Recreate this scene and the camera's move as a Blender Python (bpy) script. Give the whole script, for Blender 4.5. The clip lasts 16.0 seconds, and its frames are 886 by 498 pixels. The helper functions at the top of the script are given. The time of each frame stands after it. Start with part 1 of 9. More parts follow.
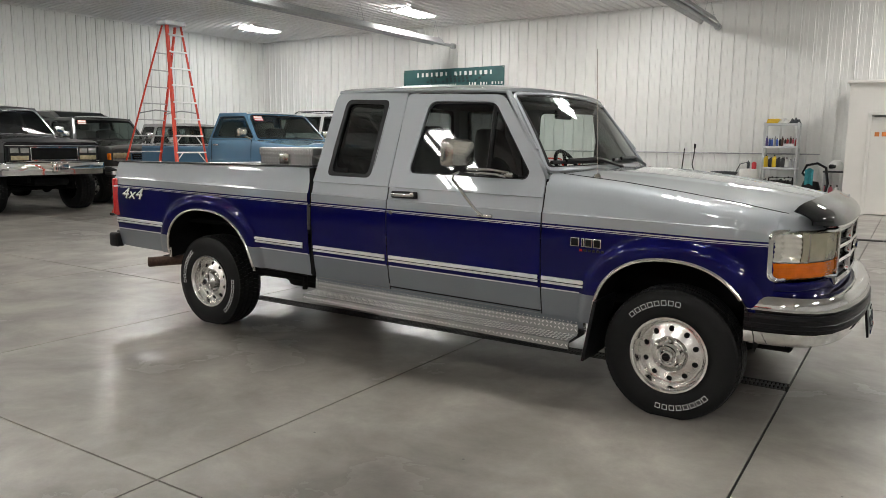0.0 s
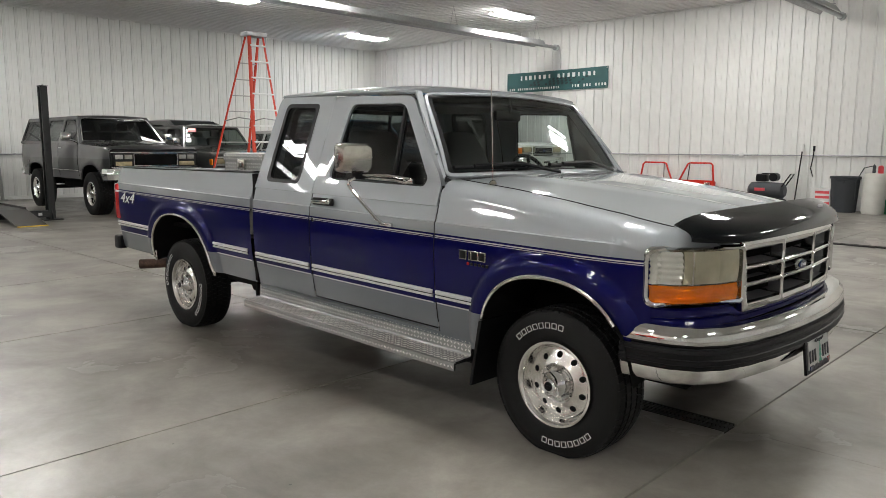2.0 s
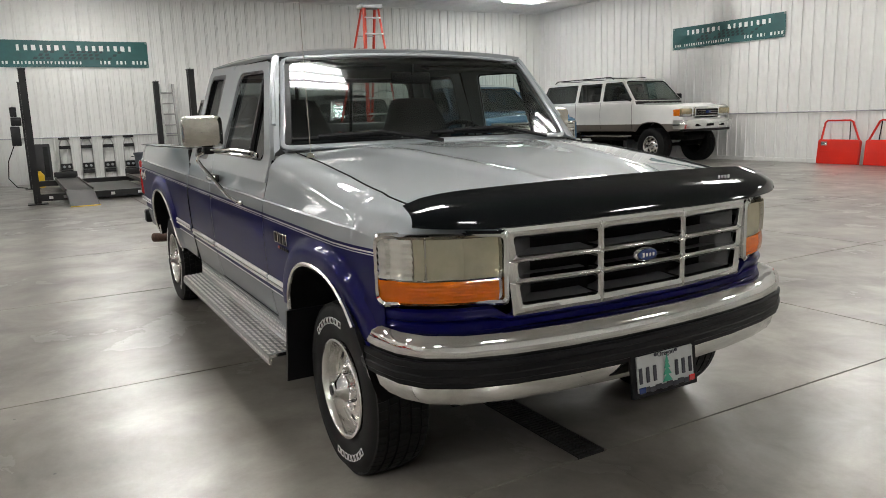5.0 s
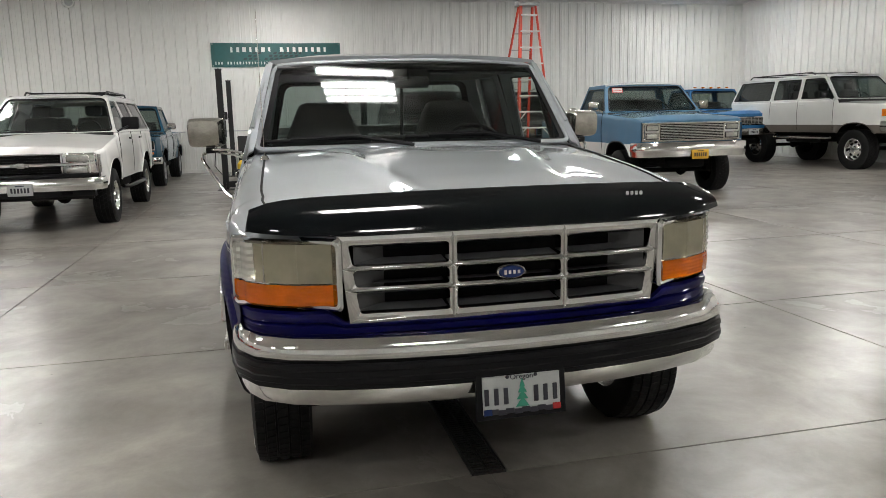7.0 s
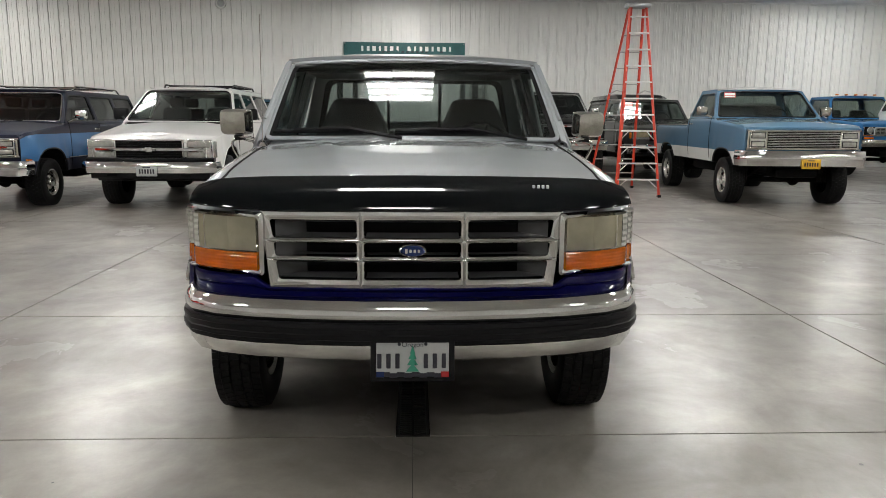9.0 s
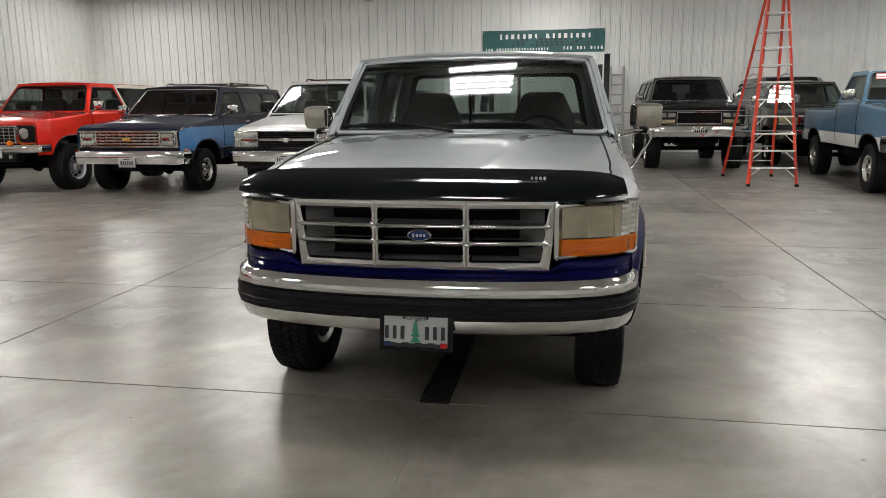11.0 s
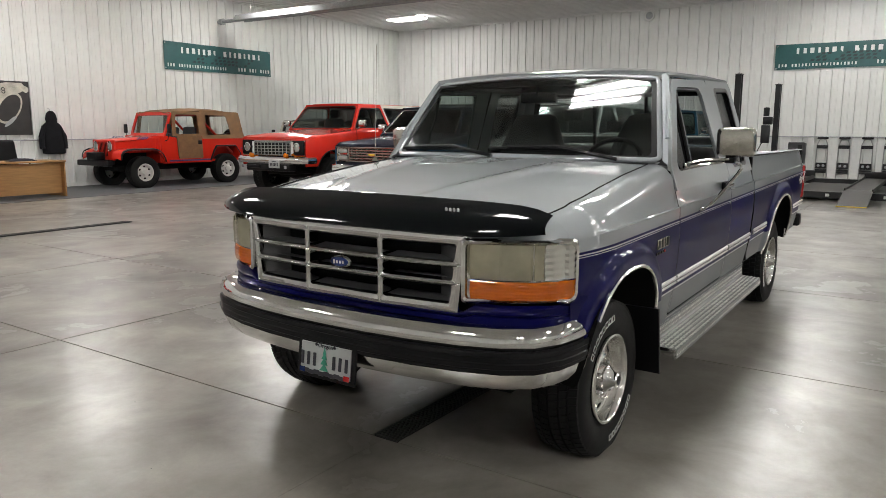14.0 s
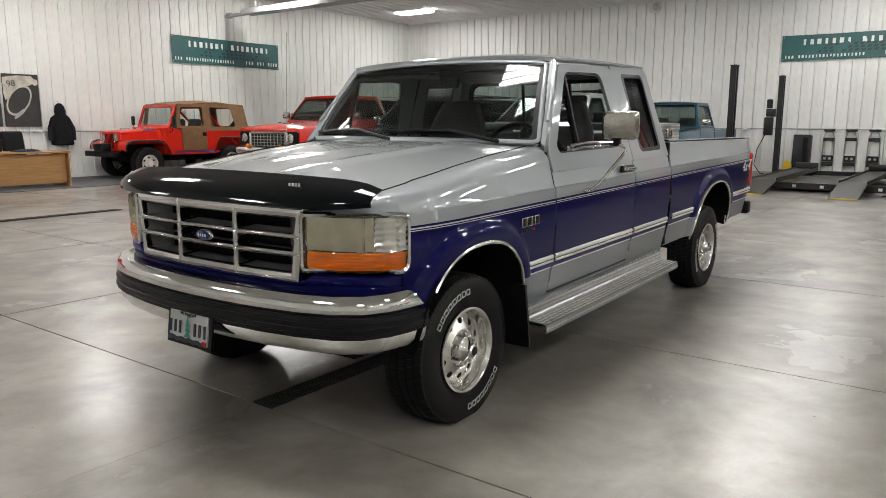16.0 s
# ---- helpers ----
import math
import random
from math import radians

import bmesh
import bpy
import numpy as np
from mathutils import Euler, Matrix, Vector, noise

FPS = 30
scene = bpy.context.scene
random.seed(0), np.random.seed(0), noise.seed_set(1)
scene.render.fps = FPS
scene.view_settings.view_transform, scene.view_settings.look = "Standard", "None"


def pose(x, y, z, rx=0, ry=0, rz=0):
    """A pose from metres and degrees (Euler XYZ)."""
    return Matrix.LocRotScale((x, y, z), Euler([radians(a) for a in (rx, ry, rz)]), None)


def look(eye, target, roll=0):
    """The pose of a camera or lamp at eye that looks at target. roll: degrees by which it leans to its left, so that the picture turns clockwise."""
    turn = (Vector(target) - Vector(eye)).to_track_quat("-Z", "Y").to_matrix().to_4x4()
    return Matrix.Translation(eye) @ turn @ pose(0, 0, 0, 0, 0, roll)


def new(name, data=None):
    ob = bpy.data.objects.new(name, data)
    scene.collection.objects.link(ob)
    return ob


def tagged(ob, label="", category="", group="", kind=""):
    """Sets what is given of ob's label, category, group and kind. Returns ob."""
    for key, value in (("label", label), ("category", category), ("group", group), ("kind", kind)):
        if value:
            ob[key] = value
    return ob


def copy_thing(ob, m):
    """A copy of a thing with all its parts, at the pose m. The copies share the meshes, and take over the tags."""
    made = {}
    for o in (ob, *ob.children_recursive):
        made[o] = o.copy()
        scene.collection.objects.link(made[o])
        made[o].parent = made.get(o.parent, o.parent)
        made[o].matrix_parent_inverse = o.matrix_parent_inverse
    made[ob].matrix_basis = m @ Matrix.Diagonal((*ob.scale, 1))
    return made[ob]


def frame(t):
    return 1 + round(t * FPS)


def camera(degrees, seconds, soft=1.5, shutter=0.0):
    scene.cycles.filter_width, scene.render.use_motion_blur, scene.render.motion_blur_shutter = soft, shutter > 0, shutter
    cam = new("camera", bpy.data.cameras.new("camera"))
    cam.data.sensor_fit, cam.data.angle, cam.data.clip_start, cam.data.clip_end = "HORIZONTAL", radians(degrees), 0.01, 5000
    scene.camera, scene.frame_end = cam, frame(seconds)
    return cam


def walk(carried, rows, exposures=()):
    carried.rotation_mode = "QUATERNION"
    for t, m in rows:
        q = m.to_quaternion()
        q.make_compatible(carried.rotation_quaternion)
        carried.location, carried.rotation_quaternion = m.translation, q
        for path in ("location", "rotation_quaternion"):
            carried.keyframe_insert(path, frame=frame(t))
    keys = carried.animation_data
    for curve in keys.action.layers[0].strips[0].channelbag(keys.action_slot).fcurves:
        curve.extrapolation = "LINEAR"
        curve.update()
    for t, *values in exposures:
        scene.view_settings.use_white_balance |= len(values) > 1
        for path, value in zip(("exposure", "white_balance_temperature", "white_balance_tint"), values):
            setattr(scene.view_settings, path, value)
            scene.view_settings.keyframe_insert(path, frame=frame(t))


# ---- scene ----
import collections
cam = camera(62.3, 16.0, soft=0.8)
PATH = [
    (0, (0.999, -4.611, 1.399), (-0.071, -2.945, 1.116), 0.6),
    (0.5, (1.269, -4.388, 1.409), (0.13, -2.768, 1.126), 0.2),
    (1, (1.429, -4.084, 1.385), (0.226, -2.511, 1.105), 0.1),
    (1.5, (1.622, -3.825, 1.391), (0.338, -2.316, 1.115), 0.1),
    (2, (1.88, -3.592, 1.408), (0.508, -2.163, 1.134), 0.2),
    (2.5, (2.011, -3.311, 1.38), (0.555, -1.968, 1.105), 0.2),
    (3, (2.13, -3.004, 1.39), (0.601, -1.747, 1.105), 0.2),
    (3.5, (2.311, -2.713, 1.391), (0.707, -1.555, 1.093), -0.5),
    (4, (2.394, -2.457, 1.374), (0.751, -1.362, 1.059), -1.1),
    (4.5, (2.46, -2.159, 1.37), (0.787, -1.117, 1.032), -1.5),
    (4.7, (2.525, -2.06, 1.373), (0.839, -1.041, 1.028), -1.7),
    (6.8, (3.065, -0.893, 1.404), (1.162, -0.383, 1.058), -1.2),
    (7, (3.084, -0.788, 1.395), (1.167, -0.337, 1.047), -1.3),
    (7.5, (3.016, -0.513, 1.363), (1.078, -0.177, 1.002), -1.25),
    (8, (3.078, -0.262, 1.361), (1.124, -0.021, 1.003), -0.55),
    (8.2, (3.148, -0.179, 1.359), (1.188, 0.018, 1.011), -0.2),
    (10.3, (3.881, 0.309, 1.404), (1.922, 0.189, 1.019), -0.2),
    (10.5, (3.878, 0.405, 1.408), (1.923, 0.23, 1.023), -0.3),
    (11, (3.778, 0.636, 1.416), (1.844, 0.296, 1.036), -0.5),
    (11.5, (3.724, 0.89, 1.425), (1.822, 0.39, 1.059), -0.4),
    (12, (3.706, 1.186, 1.446), (1.85, 0.529, 1.097), -0.6),
    (12.5, (3.527, 1.387, 1.417), (1.713, 0.614, 1.081), -0.5),
    (13, (3.34, 1.594, 1.419), (1.573, 0.716, 1.088), -0.1),
    (13.5, (3.166, 1.861, 1.435), (1.48, 0.838, 1.104), -0.1),
    (14, (2.977, 2.036, 1.425), (1.347, 0.925, 1.099), 0.1),
    (14.5, (2.726, 2.185, 1.409), (1.146, 1.005, 1.073), 0.2),
    (15, (2.569, 2.382, 1.392), (1.02, 1.166, 1.046), 0.1),
    (15.5, (2.53, 2.589, 1.377), (0.971, 1.384, 1.034), 0.2),
    (16, (2.683, 2.745, 1.368), (1.099, 1.572, 1.027), 0.1),
]
walk(cam, [(t, look(eye, target, roll)) for t, eye, target, roll in PATH], ((0.0, 0.0), (8.0, -0.04), (10.5, -0.2), (12.0, -0.16), (14.0, -0.1), (16.0, 0.0)))

# ---- light: an indoor hall lit by its ceiling fixtures alone ----
world = bpy.data.worlds.new("hall_surround")
scene.world = world
world.use_nodes = True
world.node_tree.nodes["Background"].inputs[0].default_value = (0.5, 0.52, 0.55, 1)
world.node_tree.nodes["Background"].inputs[1].default_value = 0.02
LAMP = 74.0
scene.view_settings.exposure = 0.0

X_WEST, X_EAST, Y_NORTH, Y_SOUTH, Z_CEIL = -19.75, 11.0, 15.21, -15.53, 5.03


# ---- materials ----
def node(nt, kind, **values):
    n = nt.nodes.new(kind)
    for key, v in values.items():
        n.inputs[key.replace("_", " ")].default_value = v
    return n


def surface(name, color, rough=0.5, metal=0.0, vary=0.12, scale=6.0, bump=0.0, grain=80.0, coat=0.0, second=None, spec=0.5, rough_vary=0.1, aniso=(1, 1, 1), coat_ior=1.5):
    """A plain procedural surface: broad and fine variation of colour and gloss, with a fine relief."""
    m = bpy.data.materials.new(name)
    m.use_nodes = True
    nt = m.node_tree
    p = nt.nodes["Principled BSDF"]
    p.inputs["Metallic"].default_value = metal
    p.inputs["Coat Weight"].default_value = coat
    p.inputs["Coat Roughness"].default_value = 0.02
    p.inputs["Coat IOR"].default_value = coat_ior
    p.inputs["Specular IOR Level"].default_value = spec
    tc = nt.nodes.new("ShaderNodeTexCoord")
    mp = nt.nodes.new("ShaderNodeMapping")
    mp.inputs["Scale"].default_value = aniso
    nt.links.new(tc.outputs["Object"], mp.inputs["Vector"])
    broad = node(nt, "ShaderNodeTexNoise", Scale=scale, Detail=4.0, Roughness=0.6)
    fine = node(nt, "ShaderNodeTexNoise", Scale=grain, Detail=3.0, Roughness=0.6)
    nt.links.new(mp.outputs[0], broad.inputs["Vector"])
    nt.links.new(mp.outputs[0], fine.inputs["Vector"])
    ramp = nt.nodes.new("ShaderNodeValToRGB")
    c2 = second or [c * (1 - 2 * vary) for c in color]
    c1 = color if second else [min(1, c * (1 + vary)) for c in color]
    ramp.color_ramp.elements[0].position, ramp.color_ramp.elements[1].position = 0.3, 0.7
    ramp.color_ramp.elements[0].color, ramp.color_ramp.elements[1].color = (*c2, 1), (*c1, 1)
    mix = nt.nodes.new("ShaderNodeMath")
    mix.operation = "MULTIPLY_ADD"
    mix.inputs[1].default_value = 0.3
    nt.links.new(fine.outputs["Fac"], mix.inputs[0])
    half = nt.nodes.new("ShaderNodeMath")
    half.operation = "MULTIPLY"
    half.inputs[1].default_value = 0.7
    nt.links.new(broad.outputs["Fac"], half.inputs[0])
    nt.links.new(half.outputs[0], mix.inputs[2])
    nt.links.new(mix.outputs[0], ramp.inputs["Fac"])
    nt.links.new(ramp.outputs["Color"], p.inputs["Base Color"])
    rr = nt.nodes.new("ShaderNodeMapRange")
    rr.inputs["To Min"].default_value, rr.inputs["To Max"].default_value = max(0.02, rough * (1 - rough_vary * 2)), min(1, rough * (1 + rough_vary * 2))
    nt.links.new(broad.outputs["Fac"], rr.inputs["Value"])
    nt.links.new(rr.outputs[0], p.inputs["Roughness"])
    if bump:
        b = nt.nodes.new("ShaderNodeBump")
        b.inputs["Strength"].default_value, b.inputs["Distance"].default_value = 0.5, bump
        nt.links.new(fine.outputs["Fac"], b.inputs["Height"])
        nt.links.new(b.outputs[0], p.inputs["Normal"])
    return m


def glass(name, tint, gloss=1.0):
    """Window glass: tinted see-through, with a Fresnel gloss."""
    m = bpy.data.materials.new(name)
    m.use_nodes = True
    nt = m.node_tree
    nt.nodes.remove(nt.nodes["Principled BSDF"])
    out = nt.nodes["Material Output"]
    t = nt.nodes.new("ShaderNodeBsdfTransparent")
    t.inputs[0].default_value = (*tint, 1)
    g = nt.nodes.new("ShaderNodeBsdfGlossy")
    g.inputs["Roughness"].default_value = 0.01
    f = nt.nodes.new("ShaderNodeLayerWeight")
    f.inputs[0].default_value = 0.5
    w = nt.nodes.new("ShaderNodeMath")
    w.operation, w.inputs[1].default_value = "POWER", 5.0
    nt.links.new(f.outputs["Facing"], w.inputs[0])
    k = nt.nodes.new("ShaderNodeMath")
    k.operation, k.inputs[1].default_value, k.inputs[2].default_value = "MULTIPLY_ADD", 0.92 * gloss, 0.06 * gloss
    nt.links.new(w.outputs[0], k.inputs[0])
    mx = nt.nodes.new("ShaderNodeMixShader")
    nt.links.new(k.outputs[0], mx.inputs[0])
    nt.links.new(t.outputs[0], mx.inputs[1])
    nt.links.new(g.outputs[0], mx.inputs[2])
    nt.links.new(mx.outputs[0], out.inputs[0])
    return m


def glow(name, color, strength):
    m = bpy.data.materials.new(name)
    m.use_nodes = True
    p = m.node_tree.nodes["Principled BSDF"]
    p.inputs["Base Color"].default_value = (0.9, 0.9, 0.9, 1)
    p.inputs["Emission Color"].default_value = (*color, 1)
    p.inputs["Emission Strength"].default_value = strength
    return m


def concrete():
    """Sealed, machine-trowelled concrete: cloudy grey with darker patches and a worn, uneven gloss."""
    m = bpy.data.materials.new("sealed_concrete")
    m.use_nodes = True
    nt = m.node_tree
    p = nt.nodes["Principled BSDF"]
    tc = nt.nodes.new("ShaderNodeTexCoord")
    L = nt.links.new
    warp = node(nt, "ShaderNodeTexNoise", Scale=0.7, Detail=3.0)
    L(tc.outputs["Object"], warp.inputs["Vector"])
    add = nt.nodes.new("ShaderNodeVectorMath")
    add.operation = "MULTIPLY_ADD"
    add.inputs[1].default_value = (0.8, 0.8, 0)
    L(warp.outputs["Color"], add.inputs[0])
    L(tc.outputs["Object"], add.inputs[2])
    cloud = node(nt, "ShaderNodeTexNoise", Scale=0.6, Detail=8.0, Roughness=0.62)
    L(add.outputs[0], cloud.inputs["Vector"])
    blotch = node(nt, "ShaderNodeTexNoise", Scale=2.0, Detail=8.0, Roughness=0.62)
    L(add.outputs[0], blotch.inputs["Vector"])
    fine = node(nt, "ShaderNodeTexNoise", Scale=55.0, Detail=4.0, Roughness=0.7)
    L(tc.outputs["Object"], fine.inputs["Vector"])
    r1 = nt.nodes.new("ShaderNodeValToRGB")
    e = r1.color_ramp.elements
    e[0].position, e[0].color = 0.35, (0.126, 0.113, 0.098, 1)
    e[1].position, e[1].color = 0.65, (0.378, 0.355, 0.318, 1)
    L(cloud.outputs["Fac"], r1.inputs["Fac"])
    r2 = nt.nodes.new("ShaderNodeValToRGB")
    e = r2.color_ramp.elements
    e[0].position, e[0].color = 0.34, (0.5, 0.485, 0.465, 1)
    e[1].position, e[1].color = 0.66, (1, 1, 1, 1)
    L(blotch.outputs["Fac"], r2.inputs["Fac"])
    m1 = nt.nodes.new("ShaderNodeMix")
    m1.data_type, m1.blend_type = "RGBA", "MULTIPLY"
    m1.inputs[0].default_value = 0.75
    L(r1.outputs[0], m1.inputs[6])
    L(r2.outputs[0], m1.inputs[7])
    r4 = nt.nodes.new("ShaderNodeMapRange")
    r4.inputs["To Min"].default_value, r4.inputs["To Max"].default_value = 0.9, 1.08
    L(fine.outputs["Fac"], r4.inputs["Value"])
    m3 = nt.nodes.new("ShaderNodeMix")
    m3.data_type, m3.blend_type = "RGBA", "MULTIPLY"
    m3.inputs[0].default_value = 1.0
    L(m1.outputs[2], m3.inputs[6])
    L(r4.outputs[0], m3.inputs[7])
    # sparse small dark chips
    chip = node(nt, "ShaderNodeTexVoronoi", Scale=3.4)
    L(tc.outputs["Object"], chip.inputs["Vector"])
    size = node(nt, "ShaderNodeTexNoise", Scale=1.7)
    L(tc.outputs["Object"], size.inputs["Vector"])
    lim = nt.nodes.new("ShaderNodeMapRange")
    lim.inputs["From Min"].default_value, lim.inputs["From Max"].default_value = 0.38, 0.7
    lim.inputs["To Min"].default_value, lim.inputs["To Max"].default_value = 0.0, 0.07
    L(size.outputs["Fac"], lim.inputs["Value"])
    wob = nt.nodes.new("ShaderNodeMath")
    wob.operation = "MULTIPLY"
    L(fine.outputs["Fac"], wob.inputs[0])
    L(lim.outputs[0], wob.inputs[1])
    less = nt.nodes.new("ShaderNodeMath")
    less.operation = "LESS_THAN"
    L(chip.outputs["Distance"], less.inputs[0])
    L(wob.outputs[0], less.inputs[1])
    m4 = nt.nodes.new("ShaderNodeMix")
    m4.data_type = "RGBA"
    L(less.outputs[0], m4.inputs[0])
    L(m3.outputs[2], m4.inputs[6])
    m4.inputs[7].default_value = (0.06, 0.055, 0.05, 1)
    L(m4.outputs[2], p.inputs["Base Color"])
    rr = nt.nodes.new("ShaderNodeMapRange")
    rr.inputs["From Min"].default_value, rr.inputs["From Max"].default_value = 0.3, 0.7
    rr.inputs["To Min"].default_value, rr.inputs["To Max"].default_value = 0.38, 0.285
    L(blotch.outputs["Fac"], rr.inputs["Value"])
    L(rr.outputs[0], p.inputs["Roughness"])
    b = nt.nodes.new("ShaderNodeBump")
    b.inputs["Strength"].default_value, b.inputs["Distance"].default_value = 0.4, 0.003
    L(blotch.outputs["Fac"], b.inputs["Height"])
    L(b.outputs[0], p.inputs["Normal"])
    p.inputs["Specular IOR Level"].default_value = 0.6
    # sealer: trowel ripples a hand wide, worn duller in broad patches
    ripple = node(nt, "ShaderNodeTexNoise", Scale=16.0, Detail=3.0, Roughness=0.5)
    L(add.outputs[0], ripple.inputs["Vector"])
    rb = nt.nodes.new("ShaderNodeBump")
    rb.inputs["Strength"].default_value, rb.inputs["Distance"].default_value = 0.8, 0.004
    L(ripple.outputs["Fac"], rb.inputs["Height"])
    L(rb.outputs[0], p.inputs["Coat Normal"])
    wear = nt.nodes.new("ShaderNodeMapRange")
    wear.inputs["From Min"].default_value, wear.inputs["From Max"].default_value = 0.35, 0.65
    wear.inputs["To Min"].default_value, wear.inputs["To Max"].default_value = 0.3, 0.16
    L(cloud.outputs["Fac"], wear.inputs["Value"])
    L(wear.outputs[0], p.inputs["Coat Roughness"])
    p.inputs["Coat Weight"].default_value = 0.3
    p.inputs["Coat IOR"].default_value = 1.5
    return m


def tread_plate(name, color):
    """Aluminium tread plate: raised lozenges in two crossing directions."""
    m = surface(name, color, rough=0.34, metal=0.9, vary=0.06, scale=20)
    nt = m.node_tree
    p = nt.nodes["Principled BSDF"]
    tc = nt.nodes.new("ShaderNodeTexCoord")
    hs = []
    for turn in (45, -45):
        mp = nt.nodes.new("ShaderNodeMapping")
        mp.inputs["Rotation"].default_value = (0, 0, radians(turn))
        nt.links.new(tc.outputs["Object"], mp.inputs["Vector"])
        br = nt.nodes.new("ShaderNodeTexBrick")
        br.inputs["Color1"].default_value = br.inputs["Color2"].default_value = (1, 1, 1, 1)
        br.inputs["Mortar"].default_value = (0, 0, 0, 1)
        br.inputs["Scale"].default_value = 1.0
        br.inputs["Brick Width"].default_value, br.inputs["Row Height"].default_value = 0.034, 0.034
        br.inputs["Mortar Size"].default_value, br.inputs["Mortar Smooth"].default_value = 0.012, 0.4
        nt.links.new(mp.outputs[0], br.inputs["Vector"])
        hs.append(br)
    mn = nt.nodes.new("ShaderNodeMix")
    mn.data_type = "RGBA"
    mn.inputs[0].default_value = 0.5
    nt.links.new(hs[0].outputs[0], mn.inputs[6])
    nt.links.new(hs[1].outputs[0], mn.inputs[7])
    b = nt.nodes.new("ShaderNodeBump")
    b.inputs["Strength"].default_value, b.inputs["Distance"].default_value = 0.35, 0.002
    nt.links.new(mn.outputs[2], b.inputs["Height"])
    nt.links.new(b.outputs[0], p.inputs["Normal"])
    return m


CONCRETE = concrete()


def hazy_lens(name, tint, haze, amount, vary=0.5):
    """A moulded plastic lens: tinted see-through with a clouded share and a gloss on top."""
    m = glass(name, tint)
    nt = m.node_tree
    mx = [n for n in nt.nodes if n.type == "MIX_SHADER"][0]
    tr = [n for n in nt.nodes if n.type == "BSDF_TRANSPARENT"][0]
    tc = nt.nodes.new("ShaderNodeTexCoord")
    noise = node(nt, "ShaderNodeTexNoise", Scale=14.0, Detail=4.0)
    nt.links.new(tc.outputs["Object"], noise.inputs["Vector"])
    r = nt.nodes.new("ShaderNodeMapRange")
    r.inputs["From Min"].default_value, r.inputs["From Max"].default_value = 0.3, 0.7
    r.inputs["To Min"].default_value, r.inputs["To Max"].default_value = amount * (1 - vary), min(1, amount * (1 + vary))
    nt.links.new(noise.outputs["Fac"], r.inputs["Value"])
    d = nt.nodes.new("ShaderNodeBsdfDiffuse")
    d.inputs[0].default_value = (*haze, 1)
    m2 = nt.nodes.new("ShaderNodeMixShader")
    nt.links.new(r.outputs[0], m2.inputs[0])
    nt.links.new(tr.outputs[0], m2.inputs[1])
    nt.links.new(d.outputs[0], m2.inputs[2])
    nt.links.new(m2.outputs[0], mx.inputs[1])
    return m


JOINT = surface("joint_filler", (0.03, 0.028, 0.026), 0.8, vary=0.3, scale=12)
STEEL_WALL = surface("white_painted_steel", (0.72, 0.72, 0.70), 0.42, vary=0.05, scale=0.7, grain=5, rough_vary=0.15)
STEEL_CEIL = surface("white_ceiling_steel", (0.7, 0.7, 0.69), 0.5, vary=0.05, scale=0.5, grain=4)
TRIM_WHITE = surface("white_trim", (0.7, 0.7, 0.68), 0.45, vary=0.06)
CONDUIT = surface("galvanised_conduit", (0.42, 0.43, 0.44), 0.4, 0.7, vary=0.12, scale=15)
TUBE_LIGHT = glow("fluorescent_tube", (1.0, 0.985, 0.95), LAMP)
FIXTURE = surface("fixture_enamel", (0.8, 0.8, 0.8), 0.4, vary=0.04)
GRATE = surface("cast_iron_grate", (0.022, 0.021, 0.02), 0.55, 0.4, vary=0.3, scale=30, bump=0.001)
PIT = surface("drain_pit", (0.01, 0.01, 0.01), 0.9, vary=0.2)
SILVER = surface("silver_paint", (0.325, 0.347, 0.365), 0.5, 0.35, vary=0.03, scale=1.5, grain=900, coat=1.0, rough_vary=0.06, spec=0.12, coat_ior=1.75)
BLUE = surface("dark_blue_paint", (0.0018, 0.0022, 0.058), 0.36, 0.2, vary=0.05, scale=1.5, grain=900, coat=0.4, rough_vary=0.06, spec=0.03)
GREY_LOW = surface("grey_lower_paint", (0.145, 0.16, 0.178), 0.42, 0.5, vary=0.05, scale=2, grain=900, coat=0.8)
MOULDING = surface("bright_moulding", (0.72, 0.72, 0.71), 0.35, 0.45, vary=0.02, scale=3, grain=30, rough_vary=0.05)
PIN = surface("pinstripe", (0.5, 0.5, 0.52), 0.35, 0.3, vary=0.03)
CHROME = surface("chrome", (0.68, 0.68, 0.67), 0.06, 1.0, vary=0.03, scale=9, rough_vary=0.4)
DULL_CHROME = surface("weathered_chrome", (0.55, 0.53, 0.48), 0.2, 1.0, vary=0.15, scale=14)
ALLOY = surface("polished_aluminium", (0.78, 0.77, 0.74), 0.2, 1.0, vary=0.06, scale=18, rough_vary=0.25)
RUBBER = surface("tyre_rubber", (0.007, 0.007, 0.007), 0.6, spec=0.2, vary=0.2, scale=10, bump=0.0008, grain=120)
BLACK_TRIM = surface("black_trim", (0.005, 0.005, 0.006), 0.42, spec=0.2, vary=0.15, scale=12)
BLACK_GLOSS = surface("black_acrylic", (0.003, 0.004, 0.005), 0.05, vary=0.1, scale=4, spec=0.22)
UNDER = surface("underbody_black", (0.005, 0.005, 0.005), 0.85, spec=0.15, vary=0.3, scale=12)
SEAT = surface("grey_cloth", (0.06, 0.06, 0.062), 0.9, vary=0.15, scale=8, bump=0.002, grain=200)
DASH = surface("grey_vinyl", (0.05, 0.052, 0.056), 0.6, vary=0.1, scale=12, bump=0.0006, grain=150)
WHITE_INK = surface("white_lettering", (0.7, 0.7, 0.68), 0.5, vary=0.05)
REFLECTOR = surface("lamp_reflector", (0.55, 0.54, 0.5), 0.22, 1.0, vary=0.15, scale=10)
